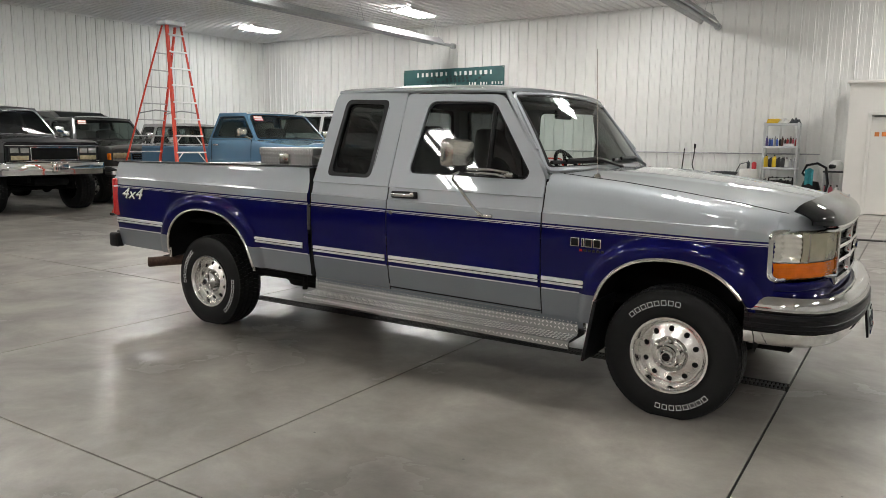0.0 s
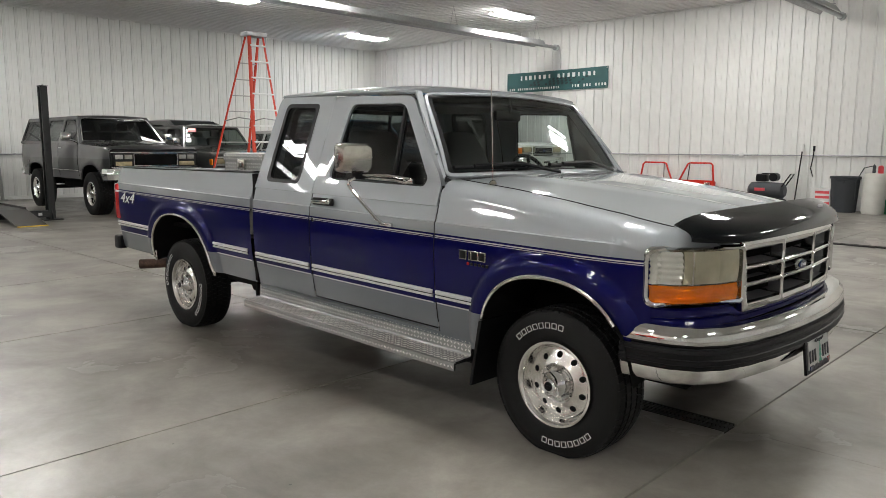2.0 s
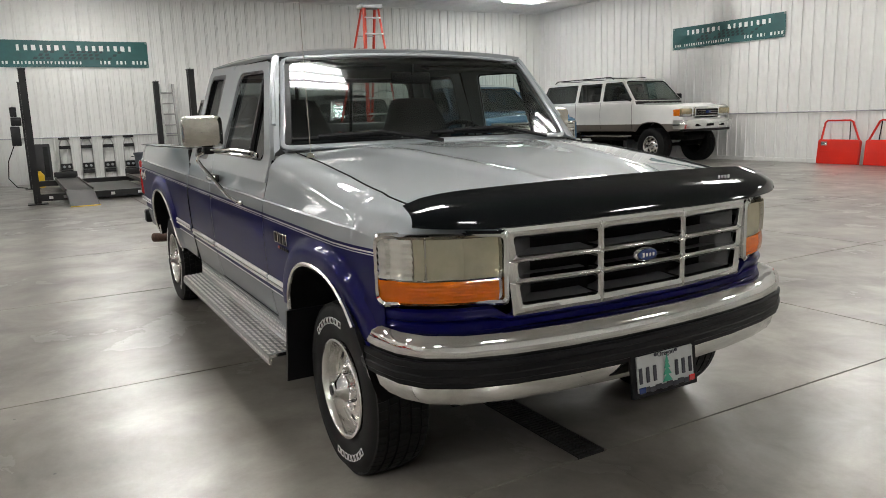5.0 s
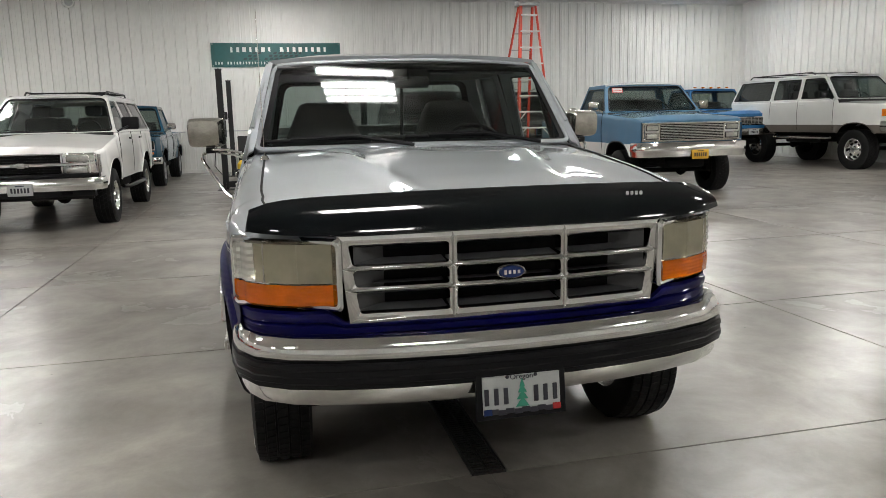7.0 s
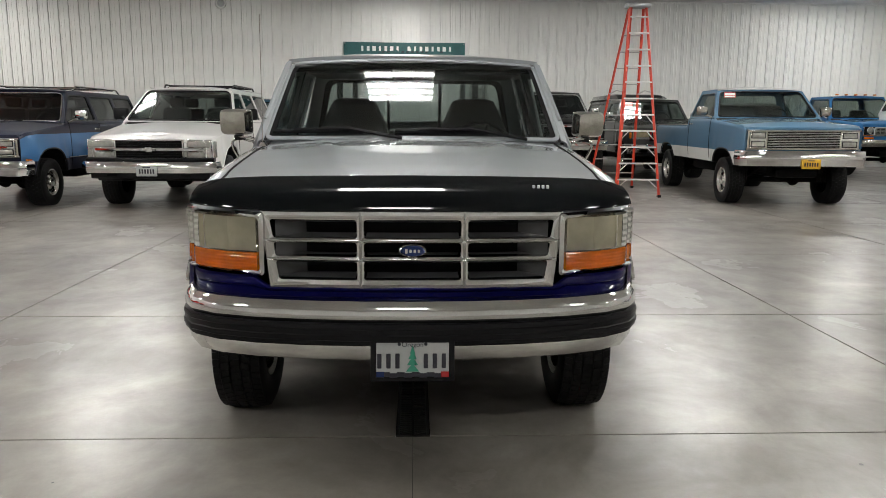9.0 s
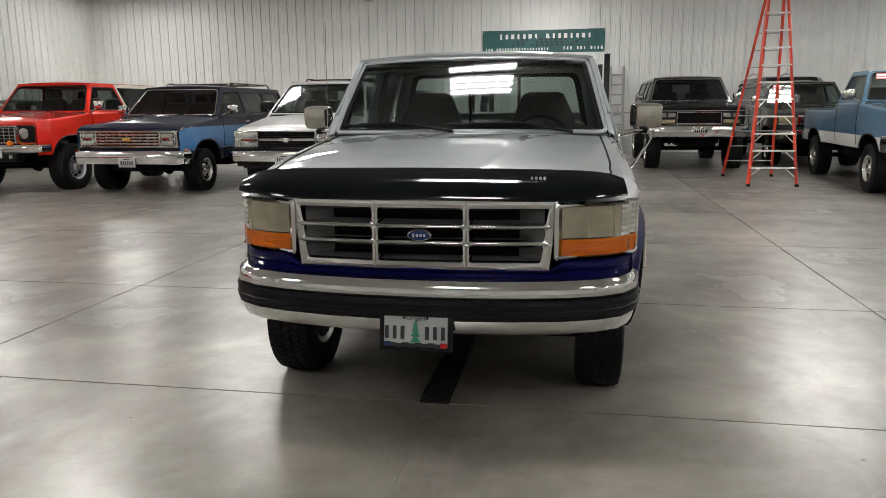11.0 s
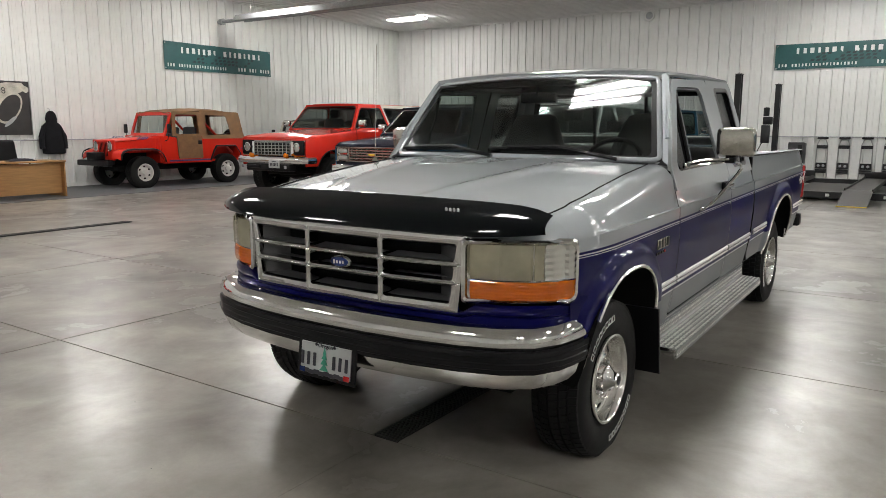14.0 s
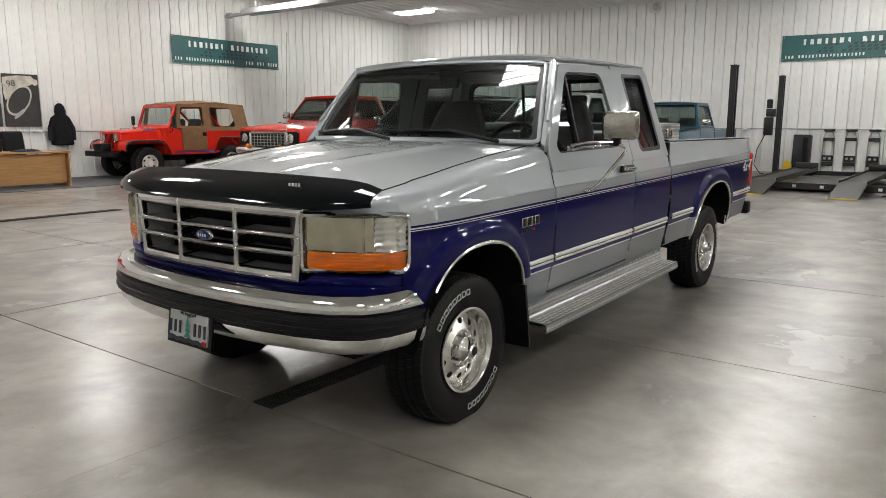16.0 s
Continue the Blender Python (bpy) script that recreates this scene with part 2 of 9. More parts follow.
HEADLAMP = hazy_lens("yellowed_lamp_lens", (0.80, 0.77, 0.62), (0.44, 0.41, 0.30), 0.5, 0.12)
LAMP_CLEAR = hazy_lens("clear_lamp_lens", (0.9, 0.89, 0.83), (0.70, 0.69, 0.63), 0.55, 0.1)
AMBER = hazy_lens("amber_lens", (1.0, 0.33, 0.002), (0.76, 0.17, 0.001), 0.5, 0.15)
RED_LENS = surface("red_lens", (0.45, 0.012, 0.015), 0.18, 0.1, vary=0.1, scale=12, coat=0.9)
# plate coloured darker, lozenge tops lighter: the reflection contrast is in the base colours
PLATE = tread_plate("tread_plate_aluminium", (0.31, 0.31, 0.305))
LOZENGE = surface("lit_tread_tops", (0.80, 0.79, 0.76), 0.34, 0.85, vary=0.1, scale=20)
GLASS_CLEAR = glass("windscreen_glass", (0.54, 0.62, 0.59))
GLASS_SIDE = glass("side_glass", (0.4, 0.44, 0.43), 0.8)
GLASS_GREEN = glass("green_tinted_glass", (0.42, 0.5, 0.46), 1.3)
GLASS_VINYL = glass("clear_vinyl", (0.88, 0.88, 0.85), 0.8)
GLASS_DARK = glass("dark_privacy_glass", (0.16, 0.17, 0.17))
BLUE_OVAL = surface("blue_enamel", (0.012, 0.03, 0.13), 0.2, 0.2, vary=0.05, coat=0.8)
GREEN_INK = surface("green_print", (0.03, 0.25, 0.16), 0.5, vary=0.1)
DARK_INK = surface("dark_print", (0.02, 0.02, 0.03), 0.5, vary=0.1)
PLATE_WHITE = surface("plate_enamel", (0.38, 0.39, 0.385), 0.4, vary=0.05)
RUST_PIPE = surface("rusty_pipe", (0.09, 0.05, 0.035), 0.7, 0.5, vary=0.3, scale=25)


# ---- mesh helpers ----
def part(name, bm, material, parent=None, label="", sharp=35):
    """Links a bmesh as one mesh object, under a thing or a part. material: one, or a list by face index."""
    me = bpy.data.meshes.new(name)
    for m in material if isinstance(material, (list, tuple)) else [material]:
        me.materials.append(m)
    bmesh.ops.remove_doubles(bm, verts=bm.verts, dist=0.00015)
    for f in bm.faces:
        f.smooth = True
    bm.to_mesh(me)
    bm.free()
    me.set_sharp_from_angle(angle=radians(sharp))
    ob = new(name, me)
    if parent:
        ob.parent = parent
    return tagged(ob, label)


def thing(name, label, category, m=None, group="", kind=""):
    ob = new(name)
    ob.empty_display_size = 0.1
    if m:
        ob.matrix_world = m
    return tagged(ob, label, category, group, kind)


def B():
    return bmesh.new()


def quad(bm, vs, mi=0):
    """A face over the given points, leaving out repeated ones."""
    keep = []
    for v in vs:
        if all((v.co - k.co).length > 1e-5 for k in keep):
            keep.append(v)
    if len(keep) >= 3:
        try:
            f = bm.faces.new(keep)
            f.material_index = mi
        except ValueError:
            pass


def sheet(bm, P, nu, nv, mi=None, wrap=False):
    """A grid of faces over P(i, j), i < nu, j < nv; mi(i, j) names each face's material."""
    vs = [[bm.verts.new(P(i, j)) for j in range(nv)] for i in range(nu)]
    for i in range(nu if wrap else nu - 1):
        for j in range(nv - 1):
            k = (i + 1) % nu
            quad(bm, (vs[i][j], vs[k][j], vs[k][j + 1], vs[i][j + 1]), mi(i, j) if mi else 0)
    return vs


def rbox(bm, c, s, r=0.01, seg=2, m=None, mi=0):
    """A box of size s round c with rounded edges, turned by m about its middle."""
    made = bmesh.ops.create_cube(bm, size=1.0)["verts"]
    for v in made:
        v.co = Vector((v.co.x * s[0], v.co.y * s[1], v.co.z * s[2]))
    faces = {f for v in made for f in v.link_faces}
    if r > 0:
        es = list({e for v in made for e in v.link_edges})
        res = bmesh.ops.bevel(bm, geom=es, offset=min(r, 0.49 * min(s)), segments=seg, profile=0.5, affect="EDGES")
        made = list({v for f in res["faces"] for v in f.verts} | {v for v in made if v.is_valid})
    for f in {f for v in made for f in v.link_faces}:
        f.material_index = mi
    for v in made:
        v.co = (m @ v.co if m else v.co) + Vector(c)
    return made


def lathe(bm, prof, seg=32, axis="y", c=(0, 0, 0), mi=0, close=False):
    """Turns a profile of (radius, along) about an axis through c."""
    def P(i, j):
        a = 2 * math.pi * i / seg
        r, d = prof[j]
        u, w = r * math.cos(a), r * math.sin(a)
        return Vector(c) + Vector({"y": (u, d, w), "x": (d, u, w), "z": (u, w, d)}[axis])
    sheet(bm, P, seg, len(prof), (lambda i, j: mi), wrap=True)


def tube(bm, pts, r=0.01, seg=8, mi=0, flat=1.0, closed=False):
    """A round bar along points."""
    pts = [Vector(p) for p in pts]
    n = len(pts)
    rings = []
    last = None
    for i, p in enumerate(pts):
        d = (pts[(i + 1) % n] - pts[i - 1]) if closed else pts[min(i + 1, n - 1)] - pts[max(i - 1, 0)]
        d.normalize()
        if last is None:
            a = d.cross(Vector((0, 0, 1)))
            if a.length < 0.05:
                a = d.cross(Vector((0, 1, 0)))
        else:
            a = last - d * last.dot(d)
        a.normalize()
        last = a
        b = d.cross(a)
        rings.append([bm.verts.new(p + r * (math.cos(2 * math.pi * k / seg) * a + flat * math.sin(2 * math.pi * k / seg) * b)) for k in range(seg)])
    for i in range(n if closed else n - 1):
        for k in range(seg):
            quad(bm, (rings[i][k], rings[(i + 1) % n][k], rings[(i + 1) % n][(k + 1) % seg], rings[i][(k + 1) % seg]), mi)
    if not closed:
        for ring in (rings[0], rings[-1]):
            f = bm.faces.new(ring)
            f.material_index = mi


def prism(bm, poly, d0, d1, axis="y", mi=0):
    """Pushes a flat outline (u, v) from d0 to d1 along an axis: y takes (x, z), x takes (y, z), z takes (x, y)."""
    def at(u, v, d):
        return {"y": (u, d, v), "x": (d, u, v), "z": (u, v, d)}[axis]
    a = [bm.verts.new(at(u, v, d0)) for u, v in poly]
    b = [bm.verts.new(at(u, v, d1)) for u, v in poly]
    n = len(poly)
    for i in range(n):
        f = bm.faces.new((a[i], a[(i + 1) % n], b[(i + 1) % n], b[i]))
        f.material_index = mi
    for ring in (a, b):
        f = bm.faces.new(ring)
        f.material_index = mi


def rounded(corners, r, seg=4):
    """A closed outline through corners, each cut by an arc; always the same count of points a corner."""
    out = []
    n = len(corners)
    rs = r if isinstance(r, (list, tuple)) else [r] * n
    for i in range(n):
        p, a, b = Vector(corners[i]), Vector(corners[i - 1]), Vector(corners[(i + 1) % n])
        da, db = (a - p).normalized(), (b - p).normalized()
        p0, p1 = p + da * rs[i], p + db * rs[i]
        for k in range(seg + 1):
            t = k / seg
            q = (1 - t) ** 2 * p0 + 2 * t * (1 - t) * p + t * t * p1
            out.append(tuple(q))
    return out


def ring_sheet(bm, outer, inner, place, steps=2, mi=0):
    """Faces between two outlines with as many points each; place maps (u, v) to 3D."""
    n = len(outer)
    P = lambda i, j: place(*(Vector(outer[i]).lerp(Vector(inner[i]), j / steps)))
    sheet(bm, P, n, steps + 1, (lambda i, j: mi), wrap=True)


def solid(ob, t, off=0.0):
    uses = collections.Counter(k for poly in ob.data.polygons for k in poly.edge_keys)
    for e in ob.data.edges:
        if uses[e.key] == 1:
            e.use_edge_sharp = True
    md = ob.modifiers.new("thickness", "SOLIDIFY")
    md.thickness, md.offset = t, off
    return ob


def lerp(a, b, t):
    return a + (b - a) * t


# ---- the hall ----
def slab(name, lo, hi, material, label, category):
    bm = B()
    c = [(a + b) / 2 for a, b in zip(lo, hi)]
    rbox(bm, c, [b - a for a, b in zip(lo, hi)], 0)
    ob = part(name, bm, material)
    return tagged(ob, label, category, kind="structure")


# floor: slabs of concrete between sawn joints and a drain channel
JX, JY = (0.47, -1.56), (-2.82, 2.72)
floor = slab("floor", (X_WEST - 0.2, Y_SOUTH - 0.2, -0.3), (X_EAST + 0.2, Y_NORTH + 0.2, -0.02), PIT, "grey sealed concrete showroom floor with sawn joints", "floor")
xs = [X_WEST - 0.2] + [x for x in (-16.5, -13.9, -11.4, -8.9, -6.4, -4.0)] + [-1.56, 0.47, 3.2, 6.0, X_EAST + 0.2]
ys = [Y_SOUTH - 0.2, -13.3, -10.6, -8.17, -5.4, -2.82, 0.0, 2.72, 5.4, 8.3, 10.8, Y_NORTH + 0.2]
J = 0.0055
DRAINS = [(-4.6, 0.46, 0.0), (-3.5, 3.2, -8.17), (-2.9, 3.2, 8.3)]
ob_slabs = []
for i in range(len(xs) - 1):
    for j in range(len(ys) - 1):
        x0, x1, y0, y1 = xs[i] + J, xs[i + 1] - J, ys[j] + J, ys[j + 1] - J
        if ys[j] == 0.0 and xs[i + 1] <= 0.47 and xs[i] >= -4.0:
            y0 = 0.077
        if ys[j + 1] == 0.0 and xs[i + 1] <= 0.47 and xs[i] >= -4.0:
            y1 = -0.077
        if ys[j] == 0.0 and xs[i] >= 0.4:
            y0 -= J - 0.001
        if ys[j + 1] == 0.0 and xs[i] >= 0.4:
            y1 += J - 0.001
        bm = B()
        top = [bm.verts.new(v) for v in ((x0, y0, 0), (x1, y0, 0), (x1, y1, 0), (x0, y1, 0))]
        bm.faces.new(top)
        low = [bm.verts.new((v.co.x + 0, v.co.y, -0.02)) for v in top]
        for k in range(4):
            bm.faces.new((top[k], low[k], low[(k + 1) % 4], top[(k + 1) % 4]))
        part("concrete_slab", bm, CONCRETE, floor)


def drain(x0, x1, y, depth=0.0, width=0.144):
    """A floor drain: a row of cast grates with cross bars."""
    d = tagged(thing("floor_drain", "black cast-iron trench drain grate set in the concrete floor", "drain"), kind="")
    d.location = (x0, y, depth)
    length = x1 - x0
    n = max(1, round(length / 0.5))
    unit = length / n
    me = None
    for i in range(n):
        if me is None:
            bm = B()
            for s in (-1, 1):
                rbox(bm, (unit / 2, s * (width / 2 - 0.006), -0.006), (unit - 0.006, 0.012, 0.014), 0.002, 1)
            rbox(bm, (unit / 2, 0, -0.007), (unit - 0.006, 0.01, 0.012), 0.002, 1)
            k = 22
            for q in range(k):
                rbox(bm, (0.012 + (unit - 0.024) * q / (k - 1), 0, -0.007), (0.011, width - 0.02, 0.012), 0, 1)
            ob = part("grate", bm, GRATE, d)
            me = ob.data
        else:
            ob = new("grate", me)
            ob.parent = d
        ob.location = (unit * i, 0, 0)
    return d


drain(-4.0, 0.46, 0.0)
for x0, x1, y in DRAINS[1:]:
    drain(x0, x1, y, 0.0145)


# walls of ribbed steel sheet: every sheet three ribs wide
def sheet_mesh(width, height, rib=0.305, groove=True):
    bm = B()
    prof = []
    x = 0.0
    while x < width - 1e-6:
        for dx, dy in ((0, 0), (0.105, 0), (0.109, 0.005), (0.128, 0.005), (0.132, 0), (0.2, 0), (0.204, 0.005), (0.223, 0.005), (0.227, 0), (0.251, 0), (0.2515, -0.028), (0.2575, -0.028), (0.258, 0), (0.266, 0.032), (0.297, 0.032)):
            if groove or dy >= 0:
                prof.append((x + dx, dy))
        x += rib
    prof.append((width, 0))
    sheet(bm, lambda i, j: (prof[i][0], prof[i][1], height * j), len(prof), 2)
    bmesh.ops.recalc_face_normals(bm, faces=bm.faces)
    return bm


def steel_wall(name, origin, turn, length, label, z0=0.0, groove=True):
    """A wall with a core slab and its sheets; the sheets stand on the side that faces the hall."""
    w = thing(name, label, "wall", pose(*origin, 0, 0, turn), kind="structure")
    bm = B()
    rbox(bm, (length / 2, -0.13, Z_CEIL / 2), (length, 0.18, Z_CEIL), 0)
    part("wall_core", bm, TRIM_WHITE, w)
    n = math.ceil(length / 0.915)
    unit = length / n
    me = None
    for i in range(n):
        if me is None:
            ob = part("steel_sheet", sheet_mesh(unit, Z_CEIL - z0, unit / 3, groove), STEEL_WALL, w, sharp=20)
            me = ob.data
        else:
            ob = new("steel_sheet", me)
            ob.parent = w
        ob.location = (i * unit, 0, z0)
    bm = B()
    rbox(bm, (length / 2, 0.012, 0.05), (length, 0.03, 0.1), 0.004, 1)
    part("base_trim", bm, TRIM_WHITE, w)
    bm = B()
    rbox(bm, (length / 2, 0.014, Z_CEIL - 0.03), (length, 0.034, 0.06), 0.004, 1)
    part("top_trim", bm, TRIM_WHITE, w)
    return w


WIDE, DEEP = Y_NORTH - Y_SOUTH, X_EAST - X_WEST
steel_wall("wall_west", (X_WEST, Y_NORTH, 0), -90, WIDE, "white ribbed steel wall with vertical sheets")
steel_wall("wall_east", (X_EAST, Y_SOUTH, 0), 90, WIDE, "white ribbed steel wall behind the showroom floor")
steel_wall("wall_north", (X_EAST, Y_NORTH, 0), 180, DEEP, "white ribbed steel wall with smudged panels", groove=False)
steel_wall("wall_south", (X_WEST, Y_SOUTH, 0), 0, DEEP, "white ribbed steel wall behind the parked jeep")
bm = B()
prof = []
x = X_WEST - 0.1
while x < X_EAST + 0.1:
    prof += [(x, 0), (x + 0.13, 0), (x + 0.14, -0.026), (x + 0.165, -0.026), (x + 0.175, 0)]
    x += 0.23
sheet(bm, lambda i, j: (prof[i][0], (Y_SOUTH - 0.1, Y_NORTH + 0.1)[j], Z_CEIL + prof[i][1]), len(prof), 2)
rbox(bm, ((X_WEST + X_EAST) / 2, (Y_SOUTH + Y_NORTH) / 2, Z_CEIL + 0.12), (DEEP + 0.3, WIDE + 0.3, 0.2), 0)
tagged(part("ceiling", bm, STEEL_CEIL, sharp=20), "white ribbed steel ceiling", "ceiling", kind="structure")


# ceiling fixtures: open high-bay strip lights, one tube apart and three side by side
def fixture(x, y):
    f = thing("ceiling_light", "white fluorescent strip light with glowing tubes under the ceiling", "ceiling light", pose(x, y, Z_CEIL - 0.03), group="ceiling strip lights")
    bm = B()
    for x0, x1 in ((-0.33, -0.19), (-0.15, 0.33)):
        prism(bm, [(x0, -0.05), (x0 + 0.03, 0.0), (x1 - 0.03, 0.0), (x1, -0.05), (x1 - 0.006, -0.052), (x1 - 0.034, -0.006), (x0 + 0.034, -0.006), (x0 + 0.006, -0.052)], -0.62, 0.62, "y")
    rbox(bm, (0, 0, 0.012), (0.2, 1.1, 0.024), 0.004, 1)
    part("reflector", bm, FIXTURE, f)
    for dx in (-0.26, -0.05, 0.09, 0.23):
        bm = B()
        r = 0.036 if dx < -0.2 else 0.05
        tube(bm, [(dx, -0.59, -0.05), (dx, 0.59, -0.05)], r, 10, flat=0.6)
        part("fluorescent_tube", bm, TUBE_LIGHT, f)
    return f


LX, LY = (-17.0, -11.0, -5.6, -0.4, 6.0), (12.5, 6.1, -0.25, -6.65, -13.05)
base = fixture(LX[0], LY[0])
for x in LX:
    for y in LY:
        if (x, y) != (LX[0], LY[0]):
            # near: two fixtures added out of view at -14.5 to brighten the west wall
            near = x == LX[0] and y in (LY[1], LY[3])
            # the unseen north fixture is shifted to 1.8 to dim the wall by the shelf
            copy_thing(base, pose(-14.5 if near else 1.8 if (x, y) == (-0.4, 12.5) else x, y, Z_CEIL - 0.03))


# radiant tube heaters that hang under the ceiling, along the hall
def heater(x, label):
    h = thing("tube_heater", label, "heater", pose(x, 0, 4.4))
    bm = B()
    prism(bm, [(-0.22, -0.06), (-0.1, 0.1), (0.1, 0.1), (0.22, -0.06), (0.21, -0.065), (0.095, 0.09), (-0.095, 0.09), (-0.21, -0.065)], -14.6, 14.2, "y")
    part("reflector_hood", bm, CONDUIT, h)
    bm = B()
    tube(bm, [(0, -15.45, -0.02), (0, 15.05, -0.02)], 0.05, 12)
    part("heater_tube", bm, CONDUIT, h)
    for y in (-15.3, 14.98):
        bm = B()
        lathe(bm, [(0, -0.06), (0.085, -0.06), (0.09, 0.06), (0, 0.06)], 16, "y", (0, y, -0.02))
        part("end_cap", bm, CONDUIT, h)
    for k in range(9):
        y = -14 + 3.5 * k
        bm = B()
        tube(bm, [(-0.12, y, 0.1), (0, y, 0.58)], 0.004, 5)
        tube(bm, [(0.12, y, 0.1), (0, y, 0.58)], 0.004, 5)
        rbox(bm, (0, y, 0.105), (0.3, 0.03, 0.012), 0.002, 1)
        part("hanger", bm, CONDUIT, h)
    return h


heater(-11.3, "galvanised radiant tube heater hanging under the ceiling")
heater(-3.5, "galvanised radiant tube heater hanging from ceiling wires")


# ---- the silver and blue pickup ----
RAKE = -0.017
SPLIT, CREASE, LOWSPLIT, SILL, EAVE = 0.967, 1.022, 0.605, 1.10, 1.69
PROFILE = [(0.40, 0.907), (0.47, 0.922), (0.56, 0.94), (0.66, 0.953), (0.80, 0.963), (0.90, 0.965), (0.967, 0.961), (1.022, 0.960), (1.027, 0.949), (1.09, 0.935), (1.15, 0.916), (1.21, 0.897)]


def side_y(z):
    if z <= 1.21:
        return float(np.interp(z, [p[0] for p in PROFILE], [p[1] for p in PROFILE]))
    t = (z - 1.21) / (EAVE - 1.21)
    return 0.897 - 0.145 * t + 0.012 * math.sin(math.pi * t)


def body(x, y, z):
    """A point of the body: the body stands a little higher at the rear."""
    return Vector((x, y, z + RAKE * x))


def arch_low(x, arch, bottom):
    if not arch:
        return bottom
    cx, a, z0, b, p = arch
    d = abs(x - cx) / a
    return bottom if d >= 1 else max(bottom, z0 + b * (1 - d**p) ** (1 / p))


def arch_flare(x, z, arch, size=0.027):
    if not arch:
        return 0.0
    cx, a, z0, b, p = arch
    up = max(0.0, z - z0) / b
    rho = (abs((x - cx) / a) ** p + up**p) ** (1 / p)
    if rho > 1.26 or rho < 0.9:
        return 0.0
    t = max(0.0, min(1.0, (1.26 - rho) / 0.12))
    t *= 1 - 0.28 * max(0.0, min(1.0, (1.11 - rho) / 0.11)) ** 2
    fade = max(0.0, min(1.0, (z - z0 + 0.12) / 0.2))
    return size * t * t * (3 - 2 * t) * fade


def side_columns(x0, x1, arch, n=10):
    xs = list(np.linspace(x0, x1, n))
    if arch:
        cx, a = arch[0], arch[1]
        xs += [cx + a * 1.0005 * math.cos(math.pi * k / 28) for k in range(29)] + [cx + s * a * f for s in (-1, 1) for f in (1.06, 1.12, 1.16, 1.2, 1.24, 1.28)]
    return sorted({round(x, 4) for x in xs if x0 - 1e-6 <= x <= x1 + 1e-6})


def body_side(name, parent, s, x0, x1, zs, mats, arch=None, y_of=None, label="", bottom=None, n=10, solid_t=0.0):
    """One panel of the body's side: columns along x, rows at heights zs, cut by a wheel arch."""
    xs = side_columns(x0, x1, arch, n)
    bot = bottom if bottom is not None else zs(x0)[0]
    bm = B()

    def P(i, j):
        x = xs[i]
        z = max(zs(x)[j], arch_low(x, arch, bot))
        y = (y_of(x, z, j) if y_of else side_y(z)) + arch_flare(x, z, arch)
        return body(x, s * y, z)
    rows = len(zs(x0))
    sheet(bm, P, len(xs), rows, lambda i, j: mats[1][j])
    ob = part(name, bm, mats[0], parent, label, sharp=40)
    if solid_t:
        solid(ob, solid_t)
    return ob


def arch_line(arch, s, off=0.006, bottom=0.45, n=40, front=None):
    cx, a, z0, b, p = arch
    pts = []
    for k in range(n + 1):
        th = math.pi * k / n
        c, sn = math.cos(th), math.sin(th)
        r = 1 / (abs(c) ** p + sn**p) ** (1 / p)
        x, z = cx + a * r * c, z0 + b * r * sn
        pts.append(body(x, s * (side_y(z) + arch_flare(x, z + 0.001, arch) + off), z))
    lo = lambda q: body(q.x, s * (side_y(bottom) + off), bottom)
    if front:
        return [q for q in pts if q.z > front or q.x < cx] + [lo(pts[-1])]
    return [lo(pts[0])] + pts + [lo(pts[-1])]


STEPS = []
ARCH_F = (0.005, 0.405, 0.44, 0.40, 2.3)
ARCH_R = (-3.47, 0.47, 0.42, 0.415, 2.3)
truck = thing("pickup_truck", "silver and dark blue two-tone pickup truck with chrome bumper on concrete", "pickup truck")
PAINT = [SILVER, BLUE, GREY_LOW, BLACK_TRIM]
fine = lambda a, b, n: [lerp(a, b, k / n) for k in range(n)]


def seam_z(x):
    """Height of the seam between fender and hood."""
    return float(np.interp(x, [-0.72, -0.3, 0.0, 0.3, 0.52, 0.62], [1.238, 1.205, 1.172, 1.132, 1.092, 1.06]))


def fender_rows(x):
    top = seam_z(x)
    k = top - 0.105
    c = min(CREASE, k - 0.005)
    b = lerp(0.44, 0.655, min(1.0, max(0.0, (x - 0.395) / 0.015)))
    return [max(b, z) for z in fine(0.44, LOWSPLIT, 2) + fine(LOWSPLIT, SPLIT, 20)] + [SPLIT, c, c + 0.004] + [k + 0.105 * math.sin(math.pi / 2 * q / 6) for q in range(7)]


def fender_y(x, z, j):
    top = seam_z(x)
    k = top - 0.105
    taper = 0.05 * max(0.0, (x - 0.12) / 0.36) ** 2
    if j < 25:
        return side_y(z) - taper
    q = (j - 25) / 6
    return side_y(k) - taper - 0.125 * (1 - math.cos(math.pi / 2 * q))


